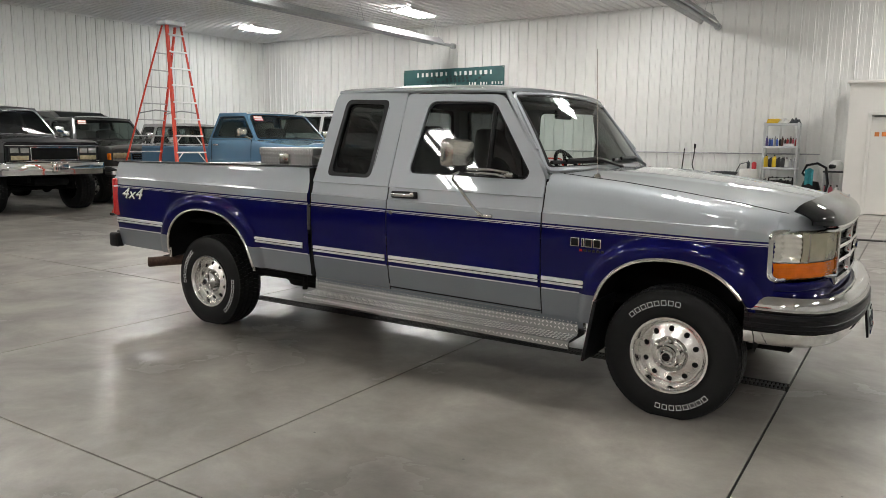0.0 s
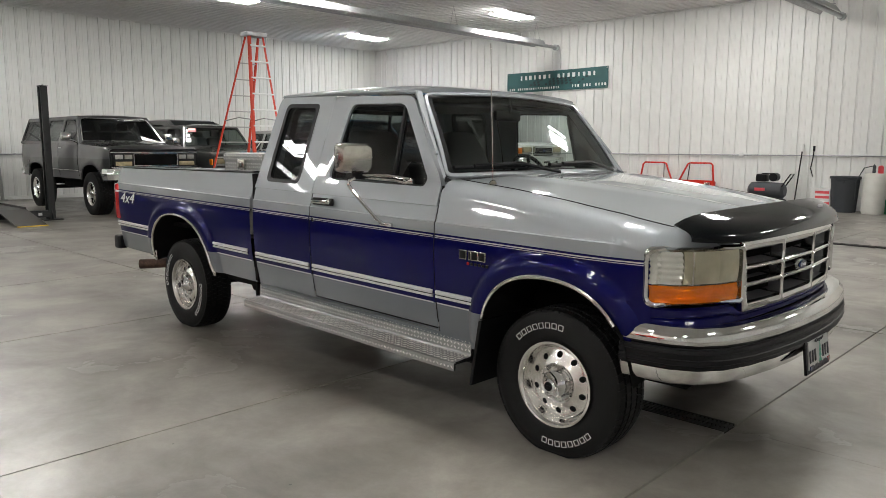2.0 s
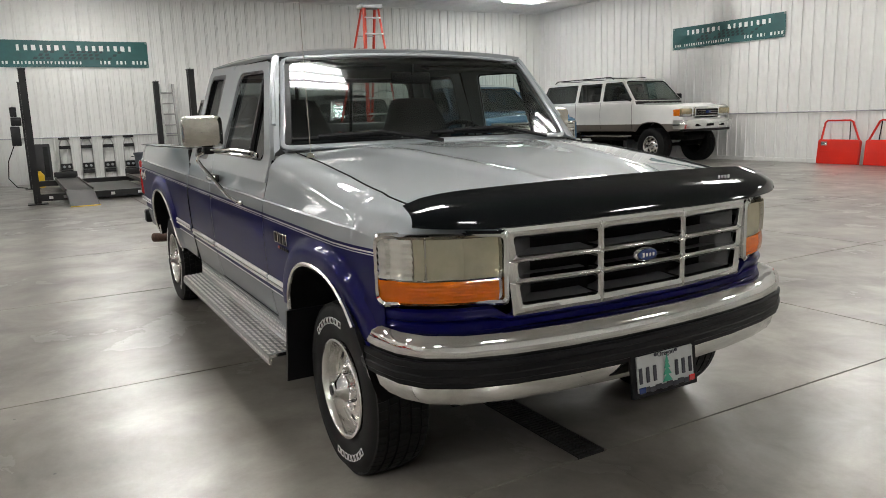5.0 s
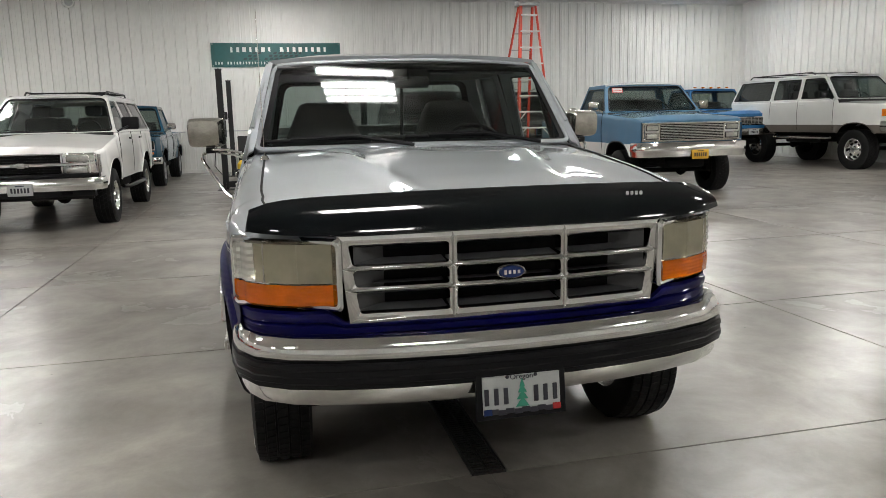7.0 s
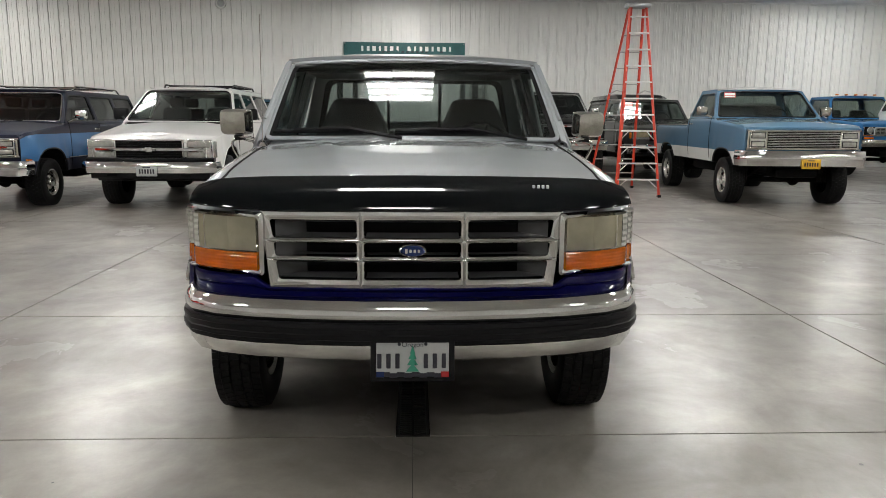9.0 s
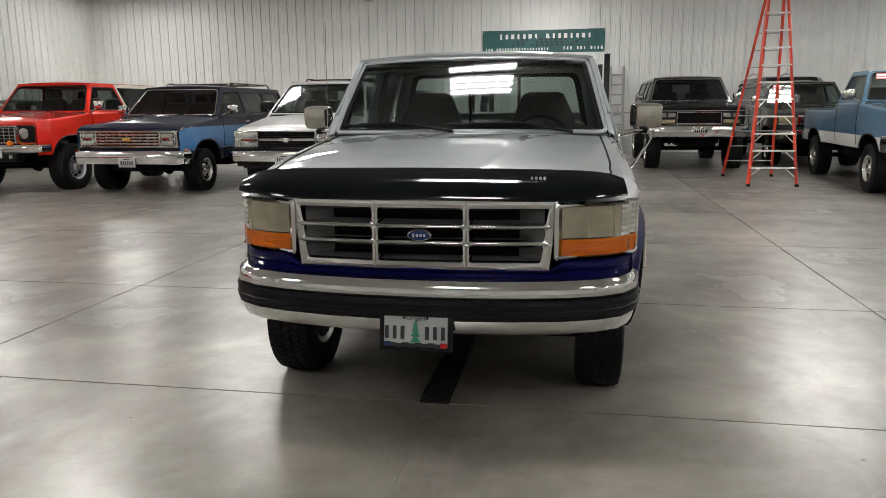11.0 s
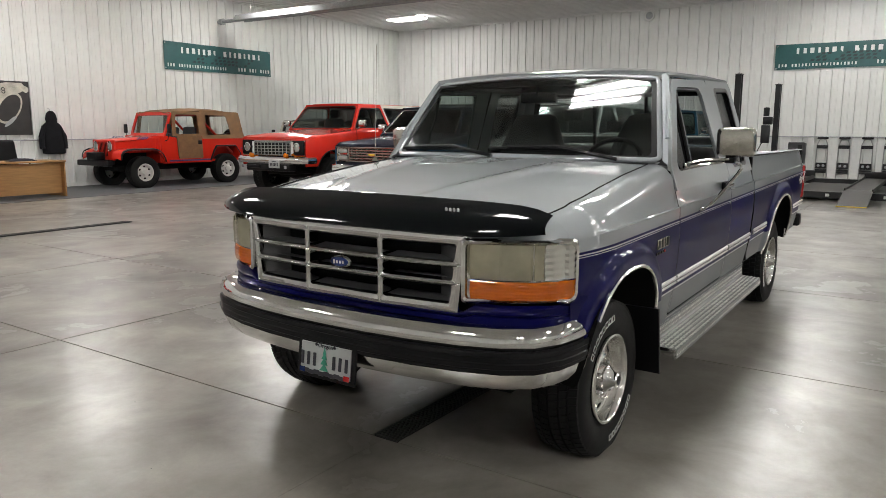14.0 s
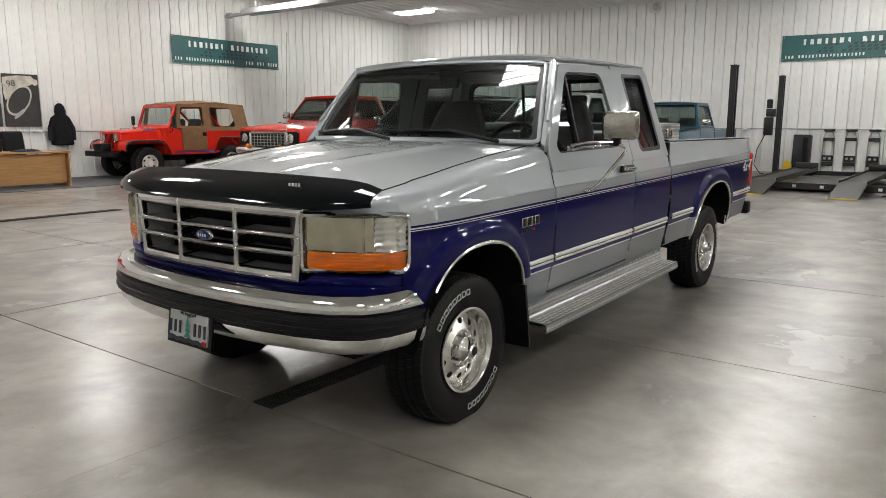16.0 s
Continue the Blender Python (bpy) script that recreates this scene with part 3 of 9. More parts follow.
for s, tag in ((-1, "right"), (1, "left")):
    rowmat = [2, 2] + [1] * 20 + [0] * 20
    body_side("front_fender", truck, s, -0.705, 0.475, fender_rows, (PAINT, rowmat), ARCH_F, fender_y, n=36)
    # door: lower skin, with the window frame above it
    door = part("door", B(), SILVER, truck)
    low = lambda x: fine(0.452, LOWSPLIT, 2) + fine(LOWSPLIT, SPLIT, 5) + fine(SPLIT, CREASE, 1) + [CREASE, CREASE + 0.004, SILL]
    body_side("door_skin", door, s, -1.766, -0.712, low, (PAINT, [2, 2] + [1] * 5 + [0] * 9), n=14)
    frame_o = rounded([(-1.766, SILL), (-1.738, 1.68), (-1.052, 1.668), (-0.712, 1.215), (-0.712, SILL)], [0.002, 0.04, 0.05, 0.05, 0.002])
    frame_i = rounded([(-1.64, 1.19), (-1.558, 1.632), (-1.1, 1.626), (-0.815, 1.235), (-0.83, 1.19)], [0.05, 0.05, 0.05, 0.012, 0.025])
    on_side = lambda u, v, s=s, d=0.0: body(u, s * (side_y(v) - d), v)
    bm = B()
    ring_sheet(bm, frame_o, frame_i, on_side, 8)
    solid(part("window_frame", bm, SILVER, door), 0.02)
    bm = B()
    ring_sheet(bm, frame_i, [(lerp(u, -1.3, 0.035), lerp(v, 1.4, 0.05)) for u, v in frame_i], lambda u, v, s=s: body(u, s * (side_y(v) - 0.003), v), 1)
    tube(bm, [body(-1.085, s * (side_y(1.195) - 0.006), 1.195), body(-1.105, s * (side_y(1.6) - 0.006), 1.6)], 0.013, 6)
    part("window_seal", bm, BLACK_TRIM, door, "black rubber window seal")
    bm = B()
    vent = [(-0.83, 1.195), (-1.09, 1.195), (-1.108, 1.62), (-1.095, 1.62), (-0.818, 1.24)]
    f = bm.faces.new([bm.verts.new(body(u, s * (side_y(v) - 0.012), v)) for u, v in vent])
    bmesh.ops.triangulate(bm, faces=[f])
    part("vent_glass", bm, GLASS_DARK, door, "dark tinted vent window").visible_shadow = False
    if s < 0:
        bm = B()
        f = bm.faces.new([bm.verts.new(body(u, s * (side_y(v) - 0.012), v)) for u, v in ((-1.09, 1.195), (-1.632, 1.195), (-1.556, 1.628), (-1.108, 1.62))])
        bmesh.ops.triangulate(bm, faces=[f])
        part("window_glass", bm, GLASS_SIDE, door, "dark tinted glass").visible_shadow = False
    bm = B()
    rbox(bm, body(-1.63, s * 0.962, 1.062), (0.19, 0.02, 0.045), 0.008)
    part("handle_recess", bm, BLACK_TRIM, door)
    bm = B()
    rbox(bm, body(-1.645, s * 0.978, 1.06), (0.15, 0.016, 0.022), 0.007, 3)
    rbox(bm, body(-1.565, s * 0.976, 1.066), (0.03, 0.02, 0.03), 0.009, 3)
    part("door_handle", bm, CHROME, door, "chrome door handle")
    bm = B()
    lathe(bm, [(0, 0), (0.013, 0), (0.015, 0.004), (0.011, 0.008), (0, 0.008)], 16, "y", body(-1.735, s * 0.96, 0.948))
    for v in bm.verts:
        if s < 0:
            v.co.y = 2 * s * 0.96 - v.co.y
    part("door_lock", bm, CHROME, door)
    # cab corner behind the door
    body_side("cab_corner", truck, s, -2.40, -1.774, low, (PAINT, [2, 2] + [1] * 5 + [0] * 9), n=8)
    q_o = rounded([(-2.40, SILL), (-2.315, 1.688), (-1.742, 1.684), (-1.774, SILL)], [0.004, 0.05, 0.004, 0.004])
    q_i = rounded([(-2.29, 1.145), (-2.225, 1.645), (-1.868, 1.64), (-1.925, 1.145)], 0.045)
    bm = B()
    ring_sheet(bm, q_o, q_i, on_side, 3)
    solid(part("cab_pillar", bm, SILVER, truck), 0.02)
    bm = B()
    ring_sheet(bm, [(lerp(u, -2.08, -0.045), lerp(v, 1.4, -0.02)) for u, v in q_i], [(lerp(u, -2.08, 0.16), lerp(v, 1.4, 0.095)) for u, v in q_i], lambda u, v, s=s: body(u, s * (side_y(v) + 0.004), v), 2)
    w = solid(part("quarter_window", bm, BLACK_TRIM, truck, "black framed rear quarter window"), 0.012)
    bm = B()
    f = bm.faces.new([bm.verts.new(body(u, s * (side_y(v) - 0.004), v)) for u, v in q_i])
    bmesh.ops.triangulate(bm, faces=[f])
    part("window_glass", bm, GLASS_DARK, w).visible_shadow = False
    # dark shut lines of the door
    for xs_ in ([(-0.7085, 0.45), (-0.7085, SILL), (-0.7085, 1.20)], [(-1.770, 0.45), (-1.770, SILL), (-1.755, 1.4), (-1.741, 1.67)]):
        bm = B()
        tube(bm, [body(x, s * (side_y(z) - 0.009), z) for x, z in xs_], 0.009, 6)
        part("shut_line", bm, UNDER, truck)
    # rocker under the doors, hidden in part by the step
    bm = B()
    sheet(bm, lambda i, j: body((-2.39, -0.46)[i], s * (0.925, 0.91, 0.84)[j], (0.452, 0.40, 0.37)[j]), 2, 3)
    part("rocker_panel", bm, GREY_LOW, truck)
    # black filler standing in for the shade in the gap between cab and bed
    bm = B()
    rbox(bm, body(-2.418, s * 0.89, 0.83), (0.034, 0.09, 0.72), 0)
    part("bed_gap_shade", bm, UNDER, truck)
    # bed side
    rail = lambda x: float(np.interp(x, [-4.62, -2.42], [1.150, 1.198]))
    bed_rows = lambda x: fine(0.455, LOWSPLIT, 2) + fine(LOWSPLIT, SPLIT, 20) + [SPLIT, CREASE, CREASE + 0.004] + fine(CREASE + 0.02, rail(x) - 0.02, 3) + [rail(x) - 0.02, rail(x) - 0.006, rail(x), rail(x), rail(x) - 0.09]

    def bed_y(x, z, j):
        base = side_y(min(z, 1.13)) - 0.025 * max(0.0, (-4.35 - x) / 0.27) ** 2
        if j >= 31:
            return 0.80
        return base - {28: 0.003, 29: 0.006, 30: 0.03}.get(j, 0)
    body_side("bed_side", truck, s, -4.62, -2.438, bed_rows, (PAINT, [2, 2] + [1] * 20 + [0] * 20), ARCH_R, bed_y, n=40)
    bm = B()
    tube(bm, [body(x, s * 0.875, rail(x) + 0.004) for x in np.linspace(-4.6, -2.45, 12)], 0.05, 8, flat=0.12)
    part("rail_cap", bm, BLACK_TRIM, truck, "black plastic bed rail cap")
    # arches: bright lip, dark well
    for arch, nm, zb in ((ARCH_F, "front", 0.50), (ARCH_R, "rear", 0.50)):
        bm = B()
        tube(bm, arch_line(arch, s, 0.001, zb, front=0.66 if arch is ARCH_F else None), 0.0095, 6)
        part("arch_trim", bm, ALLOY, truck, "bright wheel arch trim")
        bm = B()
        line = arch_line(arch, s, -0.004, 0.42)
        vs = sheet(bm, lambda i, j: Vector((line[i].x, s * (abs(line[i].y) - (0, 0.05, 0.42)[j]), line[i].z + (0, 0.012, 0.03)[j])), len(line), 3)
        bm.faces.new([r[2] for r in vs])
        part("wheel_well", bm, UNDER, truck)
    # rubbing strips with a bright centre line
    for x0, x1 in ((-4.58, -3.97), (-2.975, -2.49), (-2.39, -1.79), (-1.755, -0.725), (-0.70, -0.455)):
        lift = 0.022 if x0 < -4 else 0.008 if x0 < -2.9 else 0.0
        bm = B()
        n = max(4, int((x1 - x0) / 0.12))
        ends = [lerp(x0, x1, k / n) for k in range(n + 1)]
        for zc, hh, deep, mi in ((0.654, 0.0225, 0.005, 1), (0.6625, 0.0125, 0.011, 0), (0.6405, 0.0075, 0.011, 0)):
            arc = [(-1, -0.004), (-0.85, 0.6 * deep), (-0.4, deep), (0.4, deep), (0.85, 0.6 * deep), (1, -0.004)]
            vs = sheet(bm, lambda k, q: body(ends[k], s * (side_y(0.654) + arc[q][1]), zc + lift + arc[q][0] * hh), n + 1, 6, lambda k, q: mi)
            for col in (vs[0], vs[-1]):
                bm.faces.new(col).material_index = mi
        part("side_moulding", bm, [MOULDING, BLACK_TRIM], truck, "bright side moulding with a dark centre line")
    for x0, x1 in ((-4.6, -2.43), (-2.4, -1.775), (-1.765, -0.715), (-0.70, 0.46)):
        bm = B()
        for dz, h in ((-0.012, 0.0028), (-0.021, 0.0016)):
            sheet(bm, lambda i, j: body(lerp(x0, x1, i / 8), s * (side_y(SPLIT + dz) + 0.003 - (0.05 * max(0.0, (lerp(x0, x1, i / 8) - 0.12) / 0.36) ** 2)), SPLIT + dz + (-h, h)[j]), 9, 2, lambda i, j: 0)
        part("pinstripe", bm, PIN, truck)
    for x0, x1 in ((-4.58, -3.95), (-2.97, -2.45), (-2.39, -1.785), (-1.755, -0.725), (-0.70, -0.42)):
        bm = B()
        sheet(bm, lambda i, j: body(lerp(x0, x1, i / 5), s * (side_y(LOWSPLIT) + 0.0025), LOWSPLIT + (-0.0035, 0.0035)[j]), 6, 2)
        part("lower_pinstripe", bm, PIN, truck)
    # black bar drawn in for the line of shadow along the door's bottom edge
    bm = B()
    tube(bm, [body(x, s * (side_y(0.468) - 0.004), 0.468) for x in np.linspace(-1.765, -0.715, 6)], 0.006, 6)
    part("shut_line", bm, UNDER, truck)
    # badge on the fender: plain raised shapes
    bm = B()
    for k, (u, w, z, h) in enumerate(((-0.505, 0.044, 0.875, 0.042), (-0.461, 0.012, 0.875, 0.042), (-0.428, 0.038, 0.875, 0.042), (-0.381, 0.038, 0.875, 0.042))):
        rbox(bm, body(u, s * 0.9675, z + 0.008), (w + 0.006, 0.006, h + 0.006), 0.008, 2, mi=2)
        rbox(bm, body(u, s * 0.9695, z + 0.008), (w - 0.002, 0.006, h - 0.002), 0.006, 2)
    for k in range(6):
        rbox(bm, body(-0.47 + 0.024 * k, s * 0.969, 0.842), (0.017, 0.005, 0.014), 0.002, 1, mi=1 if k < 1 else 0)
    part("fender_badge", bm, [BLACK_TRIM, RED_LENS, DULL_CHROME], truck, "dark raised badge")
    # tail lamp
    bm = B()
    rbox(bm, body(-4.605, s * 0.915, 0.86), (0.07, 0.09, 0.31), 0.02, 3)
    part("tail_lamp", bm, RED_LENS, truck, "red tail lamp")
    # mud flap
    bm = B()
    prism(bm, rounded([(-0.366, 0.585), (-0.425, 0.25), (-0.441, 0.25), (-0.384, 0.585)], 0.004, 2), s * 0.67, s * 0.985, "y")
    part("mud_flap", bm, BLACK_TRIM, truck, "black rubber mud flap")
    # step of tread plate along the cab
    step = part("running_board", B(), PLATE, truck, "aluminium tread-plate running board")
    STEPS.append((step, s))
    bm = B()
    x0, x1 = -2.41, -0.49
    prof = [(0.80, 0.455), (0.905, 0.455), (0.915, 0.445), (0.918, 0.372), (0.925, 0.362), (1.03, 0.356), (1.043, 0.350), (1.045, 0.312), (1.033, 0.310), (1.031, 0.342), (0.80, 0.345)]
    sheet(bm, lambda i, j: body(lerp(x0, x1, i / 6), s * prof[j][0], prof[j][1]), 7, len(prof))
    bm.faces.ensure_lookup_table()
    part("step_plate", bm, PLATE, step, sharp=25)
    for xx in (x0, x1):
        bm = B()
        vs = [bm.verts.new(body(xx, s * p[0], p[1])) for p in prof]
        bm.faces.new(vs)
        part("step_end", bm, ALLOY, step)
    bm = B()
    for k in range(78):
        for q in range(5):
            x = lerp(x0 + 0.02, x1 - 0.02, k / 77)
            y = 0.938 + 0.024 * q
            a = radians(45 if (k + q) % 2 else -45)
            z = 0.3635 - (y - 0.925) * 0.055
            m = Matrix.Rotation(a, 3, "Z")
            d = m @ Vector((0.0138, 0, 0))
            e = m @ Vector((0, 0.0056, 0))
            ctr = body(x, s * y, z)
            t4 = [bm.verts.new(ctr + u) for u in (-d, e, d, -e)]
            top = bm.verts.new(ctr + Vector((0, 0, 0.006)))
            for n4 in range(4):
                bm.faces.new((t4[n4], t4[(n4 + 1) % 4], top))
    tagged(part("tread_relief", bm, LOZENGE, step), kind="stuff")
    for x in (-2.2, -1.4, -0.68):
        bm = B()
        rbox(bm, body(x, s * 0.82, 0.333), (0.04, 0.4, 0.02), 0.004, 1)
        part("step_bracket", bm, UNDER, step)
    # A-pillar between windscreen and door
    bm = B()
    dr = [(-0.700, side_y(1.205), 1.205), (-0.80, side_y(1.345), 1.345), (-0.93, side_y(1.515), 1.515), (-1.046, side_y(1.675), 1.675)]
    ws = [(-0.742, 0.852, 1.245), (-0.835, 0.815, 1.38), (-0.94, 0.771, 1.535), (-1.042, 0.726, 1.69)]
    sheet(bm, lambda i, j: body(*[lerp(a, b, j / 3) + (0.012 * math.sin(math.pi * j / 3) if n == 1 else 0) for n, (a, b) in enumerate(zip(dr[i], ws[i]))]) if s > 0 else body(*[(lerp(a, b, j / 3) + (0.012 * math.sin(math.pi * j / 3) if n == 1 else 0)) * (-1 if n == 1 else 1) for n, (a, b) in enumerate(zip(dr[i], ws[i]))]), 4, 4)
    solid(part("windscreen_pillar", bm, SILVER, truck), 0.02)
    # gutter along the roof edge
    bm = B()
    gut = [(-0.80, side_y(1.355) - 0.012, 1.36), (-0.93, side_y(1.52) - 0.012, 1.525), (-1.05, side_y(1.69) - 0.01, 1.69), (-1.2, side_y(1.69) - 0.002, 1.7), (-1.75, side_y(1.69), 1.704), (-2.31, side_y(1.69) - 0.004, 1.694)]
    tube(bm, [body(x, s * y, z) for x, y, z in gut], 0.012, 6)
    part("drip_rail", bm, SILVER, truck)

# cut the bed, the tailgate and the cab's back
bm = B()
rbox(bm, body(-3.5, 0, 0.72), (2.1, 1.62, 0.03), 0.004, 1)
part("bed_floor", bm, UNDER, truck)
bm = B()
rbox(bm, body(-2.46, 0, 0.93), (0.04, 1.66, 0.5), 0.01)
part("bed_front", bm, SILVER, truck)
bm = B()
rbox(bm, body(-4.60, 0, 0.88), (0.05, 1.66, 0.5), 0.012)
part("tailgate", bm, SILVER, truck)
bm = B()
rbox(bm, body(-4.72, 0, 0.50), (0.12, 1.7, 0.12), 0.02, 3)
part("rear_bumper", bm, BLACK_TRIM, truck, "black rear step bumper")
for s in (-1, 1):
    bm = B()
    rbox(bm, body(-4.69, s * 0.9, 0.49), (0.11, 0.08, 0.12), 0.02, 3)
    part("bumper_end", bm, BLACK_TRIM, truck)
bo = rounded([(-0.90, 1.06), (-0.745, 1.69), (0.745, 1.69), (0.90, 1.06)], 0.04)
bi = rounded([(-0.74, 1.20), (-0.655, 1.625), (0.655, 1.625), (0.74, 1.20)], 0.06)
bm = B()
back = lambda u, v: body(lerp(-2.395, -2.31, (v - 1.06) / 0.63), u, v)
ring_sheet(bm, bo, bi, back, 2)
solid(part("cab_back", bm, SILVER, truck), 0.03)
bm = B()
f = bm.faces.new([bm.verts.new(back(u, v)) for u, v in bi])
part("rear_window", bm, GLASS_SIDE, truck).visible_shadow = False
bm = B()
for u in (-0.2, 0.2):
    tube(bm, [back(u, 1.20), back(u, 1.625)], 0.014, 6)
ring_sheet(bm, [(u * 1.03, lerp(v, 1.41, -0.05)) for u, v in bi], [(u * 0.965, lerp(v, 1.41, 0.08)) for u, v in bi], lambda u, v: back(u, v) + Vector((0.02, 0, 0)), 1)
part("rear_window_frame", bm, BLACK_TRIM, truck)
bm = B()
rbox(bm, body(-2.385, 0, 0.76), (0.03, 1.82, 0.64), 0.01)
part("cab_back_lower", bm, SILVER, truck)
# roof
NU, NV = 17, 21


def roof_pt(i, j):
    t, u = i / (NU - 1), -1 + 2 * j / (NV - 1)
    xf = -1.045 + 0.055 * (1 - u * u)
    x = lerp(xf, -2.315, t)
    rise = 0.022 + 0.036 * (1 - (1 - min(1, t / 0.35)) ** 2)
    rise *= 1 - 0.25 * max(0, (t - 0.6) / 0.4) ** 2
    return body(x, u * (side_y(EAVE) - 0.006), 1.692 + rise * (1 - abs(u) ** 4) + 0.004)


bm = B()
sheet(bm, roof_pt, NU, NV)
solid(part("roof", bm, SILVER, truck), 0.02)
# windscreen
def screen_pt(u, v, d=0.0):
    x = lerp(-0.742 + 0.135 * (1 - u * u), -1.042 + 0.055 * (1 - u * u), v) - d
    y = u * lerp(0.852, 0.726, v)
    z = lerp(1.245 + 0.012 * (1 - u * u), 1.69 + 0.026 * (1 - u * u), v)
    return body(x + 0.012 * math.sin(math.pi * v), y, z)


bm = B()
sheet(bm, lambda i, j: screen_pt(-0.985 + 1.97 * i / 16, 0.02 + 0.95 * j / 8), 17, 9)
g = part("windscreen", bm, GLASS_CLEAR, truck, "clear laminated windscreen")
g.visible_shadow = False
bm = B()
def screen_loop(du, v0, v1, r=0.085):
    """Outline of the glass in (u, v): straight runs cut fine, with rounded corners."""
    base = rounded([(-du, v0), (du, v0), (du, v1), (-du, v1)], [0.06, 0.06, r, r], 5)
    out = []
    for p, q in zip(base, base[1:] + base[:1]):
        n = max(1, int(abs(q[0] - p[0]) / 0.12), int(abs(q[1] - p[1]) / 0.12))
        out += [(lerp(p[0], q[0], k / n), lerp(p[1], q[1], k / n)) for k in range(n)]
    return out


rim_uv = screen_loop(0.985, 0.015, 0.975)
tube(bm, [screen_pt(u, v, -0.004) for u, v in rim_uv], 0.013, 8, closed=True, flat=0.6)
part("windscreen_trim", bm, SILVER, g, "bright windscreen surround")
bm = B()
sheet(bm, lambda i, j: screen_pt(rim_uv[i][0] * (0.99, 0.95)[j], lerp(rim_uv[i][1], 0.5, (0.0, 0.075)[j]), -0.003), len(rim_uv), 2, wrap=True)
part("glass_border", bm, BLACK_TRIM, g, "black border of the windscreen").visible_shadow = False
bm = B()
sheet(bm, lambda i, j: screen_pt(-0.975 + 1.95 * i / 16, (0.86, 0.965)[j], 0.006), 17, 2)
part("sun_band", bm, GLASS_DARK, g).visible_shadow = False
# cowl and wipers
bm = B()
sheet(bm, lambda i, j: body(lerp(-0.745 + 0.135 * (1 - (-1 + i / 8) ** 2), -0.655 + 0.10 * (1 - (-1 + i / 8) ** 2), j / 2), (-1 + i / 8) * 0.835, 1.243 + 0.010 * (1 - (-1 + i / 8) ** 2) - 0.012 * (j == 1)), 17, 3)
part("cowl", bm, SILVER, truck)
for y0, y1 in ((0.62, 0.02), (-0.06, -0.66)):
    bm = B()
    tube(bm, [screen_pt(y0 / 0.83, -0.03) + Vector((0.02, 0, 0.02)), screen_pt(lerp(y0, y1, 0.5) / 0.83, 0.05) + Vector((0.02, 0, 0.035)), screen_pt(y1 / 0.83, 0.07) + Vector((0.015, 0, 0.02))], 0.011, 6)
    tube(bm, [screen_pt(lerp(y0, y1, 0.35) / 0.83, 0.055) + Vector((0.012, 0, 0.012)), screen_pt((y1 - 0.12) / 0.83, 0.075) + Vector((0.012, 0, 0.012))], 0.0115, 6)
    part("wiper", bm, BLACK_TRIM, truck, "black wiper arm and blade")
# hood
def hood_pt(i, j, n=24, m=28, d=0.0):
    t, u = i / n, -1 + 2 * j / m
    xr, xf = -0.655 + 0.10 * (1 - u * u), 0.60 + 0.05 * (1 - u * u)
    x = lerp(xr, xf, t)
    xe = lerp(-0.655, 0.60, t)
    y = u * (side_y(seam_z(xe) - 0.105) - 0.05 * max(0.0, (xe - 0.12) / 0.36) ** 2 - 0.128)
    z = seam_z(xe) - 0.002
    crown = lerp(0.028, 0.058, t) * (1 - abs(u) ** 2.2)
    fold = 0.014 * math.exp(-((abs(u) - lerp(0.62, 0.30, t)) / 0.05) ** 2) * (1 - 0.3 * t) * min(1, t * 5)
    nose = -0.05 * max(0, (t - 0.93) / 0.07) ** 2
    return body(x, y, z + crown + fold + nose - d)


bm = B()
sheet(bm, lambda i, j: hood_pt(i, j, 24, 56), 25, 57)
solid(part("hood", bm, SILVER, truck), 0.012, -1)
for s in (-1, 1):
    bm = B()
    tube(bm, [hood_pt(i, 28 if s > 0 else 0) + Vector((0, s * 0.002, 0.0)) for i in range(24)], 0.0055, 6)
    part("hood_seam", bm, UNDER, truck)
# dark acrylic deflector across the nose
def defl_pt(i, j):
    u = -1 + 2 * i / 30
    t = j / 6
    y = u * 0.872
    plan = 0.745 - 0.05 * abs(u) ** 2 - 0.08 * abs(u) ** 7
    z_low, z_top = 1.032 - 0.004 * abs(u) + 0.018 * abs(u) ** 6, 1.152 - 0.016 * abs(u) ** 2 - 0.03 * abs(u) ** 14
    x = plan - (0.10 * t + 0.05 * t * t) * (1 - 0.45 * abs(u) ** 6) + 0.018 * math.sin(math.pi * t)
    return Vector((x, y * (1 - 0.015 * t), lerp(z_low, z_top, t ** 0.85)))


bm = B()
sheet(bm, defl_pt, 31, 7)
df = solid(part("bug_deflector", bm, BLACK_GLOSS, truck, "glossy black hood deflector"), 0.006)
bm = B()
for k in range(4):
    a, b = defl_pt(24, 3), defl_pt(25, 4)
    c = defl_pt(23 + 0, 4) + Vector((0.004, 0.012 + 0.018 * k, 0.004))
    rbox(bm, c, (0.006, 0.011, 0.014), 0.002, 1)
part("deflector_mark", bm, PIN, df)
# face: plan curve of the front end
def front_x(y, d=0.0):
    return float(np.interp(abs(y), [0, 0.3, 0.575, 0.72, 0.82, 0.88, 0.912], [0.735, 0.725, 0.695, 0.658, 0.602, 0.545, 0.462])) + d


def face_sheet(name, y0, y1, z0, z1, mat, parent, d=0.0, n=16, nz=4, bulge=0.0, label="", trim=None):
    bm = B()
    sheet(bm, lambda i, j: Vector((front_x(lerp(y0, y1, i / n), d) + bulge * math.sin(math.pi * j / nz), lerp(y0, y1, i / n), lerp(z0, z1, j / nz))), n + 1, nz + 1)
    return part(name, bm, mat, parent, label)


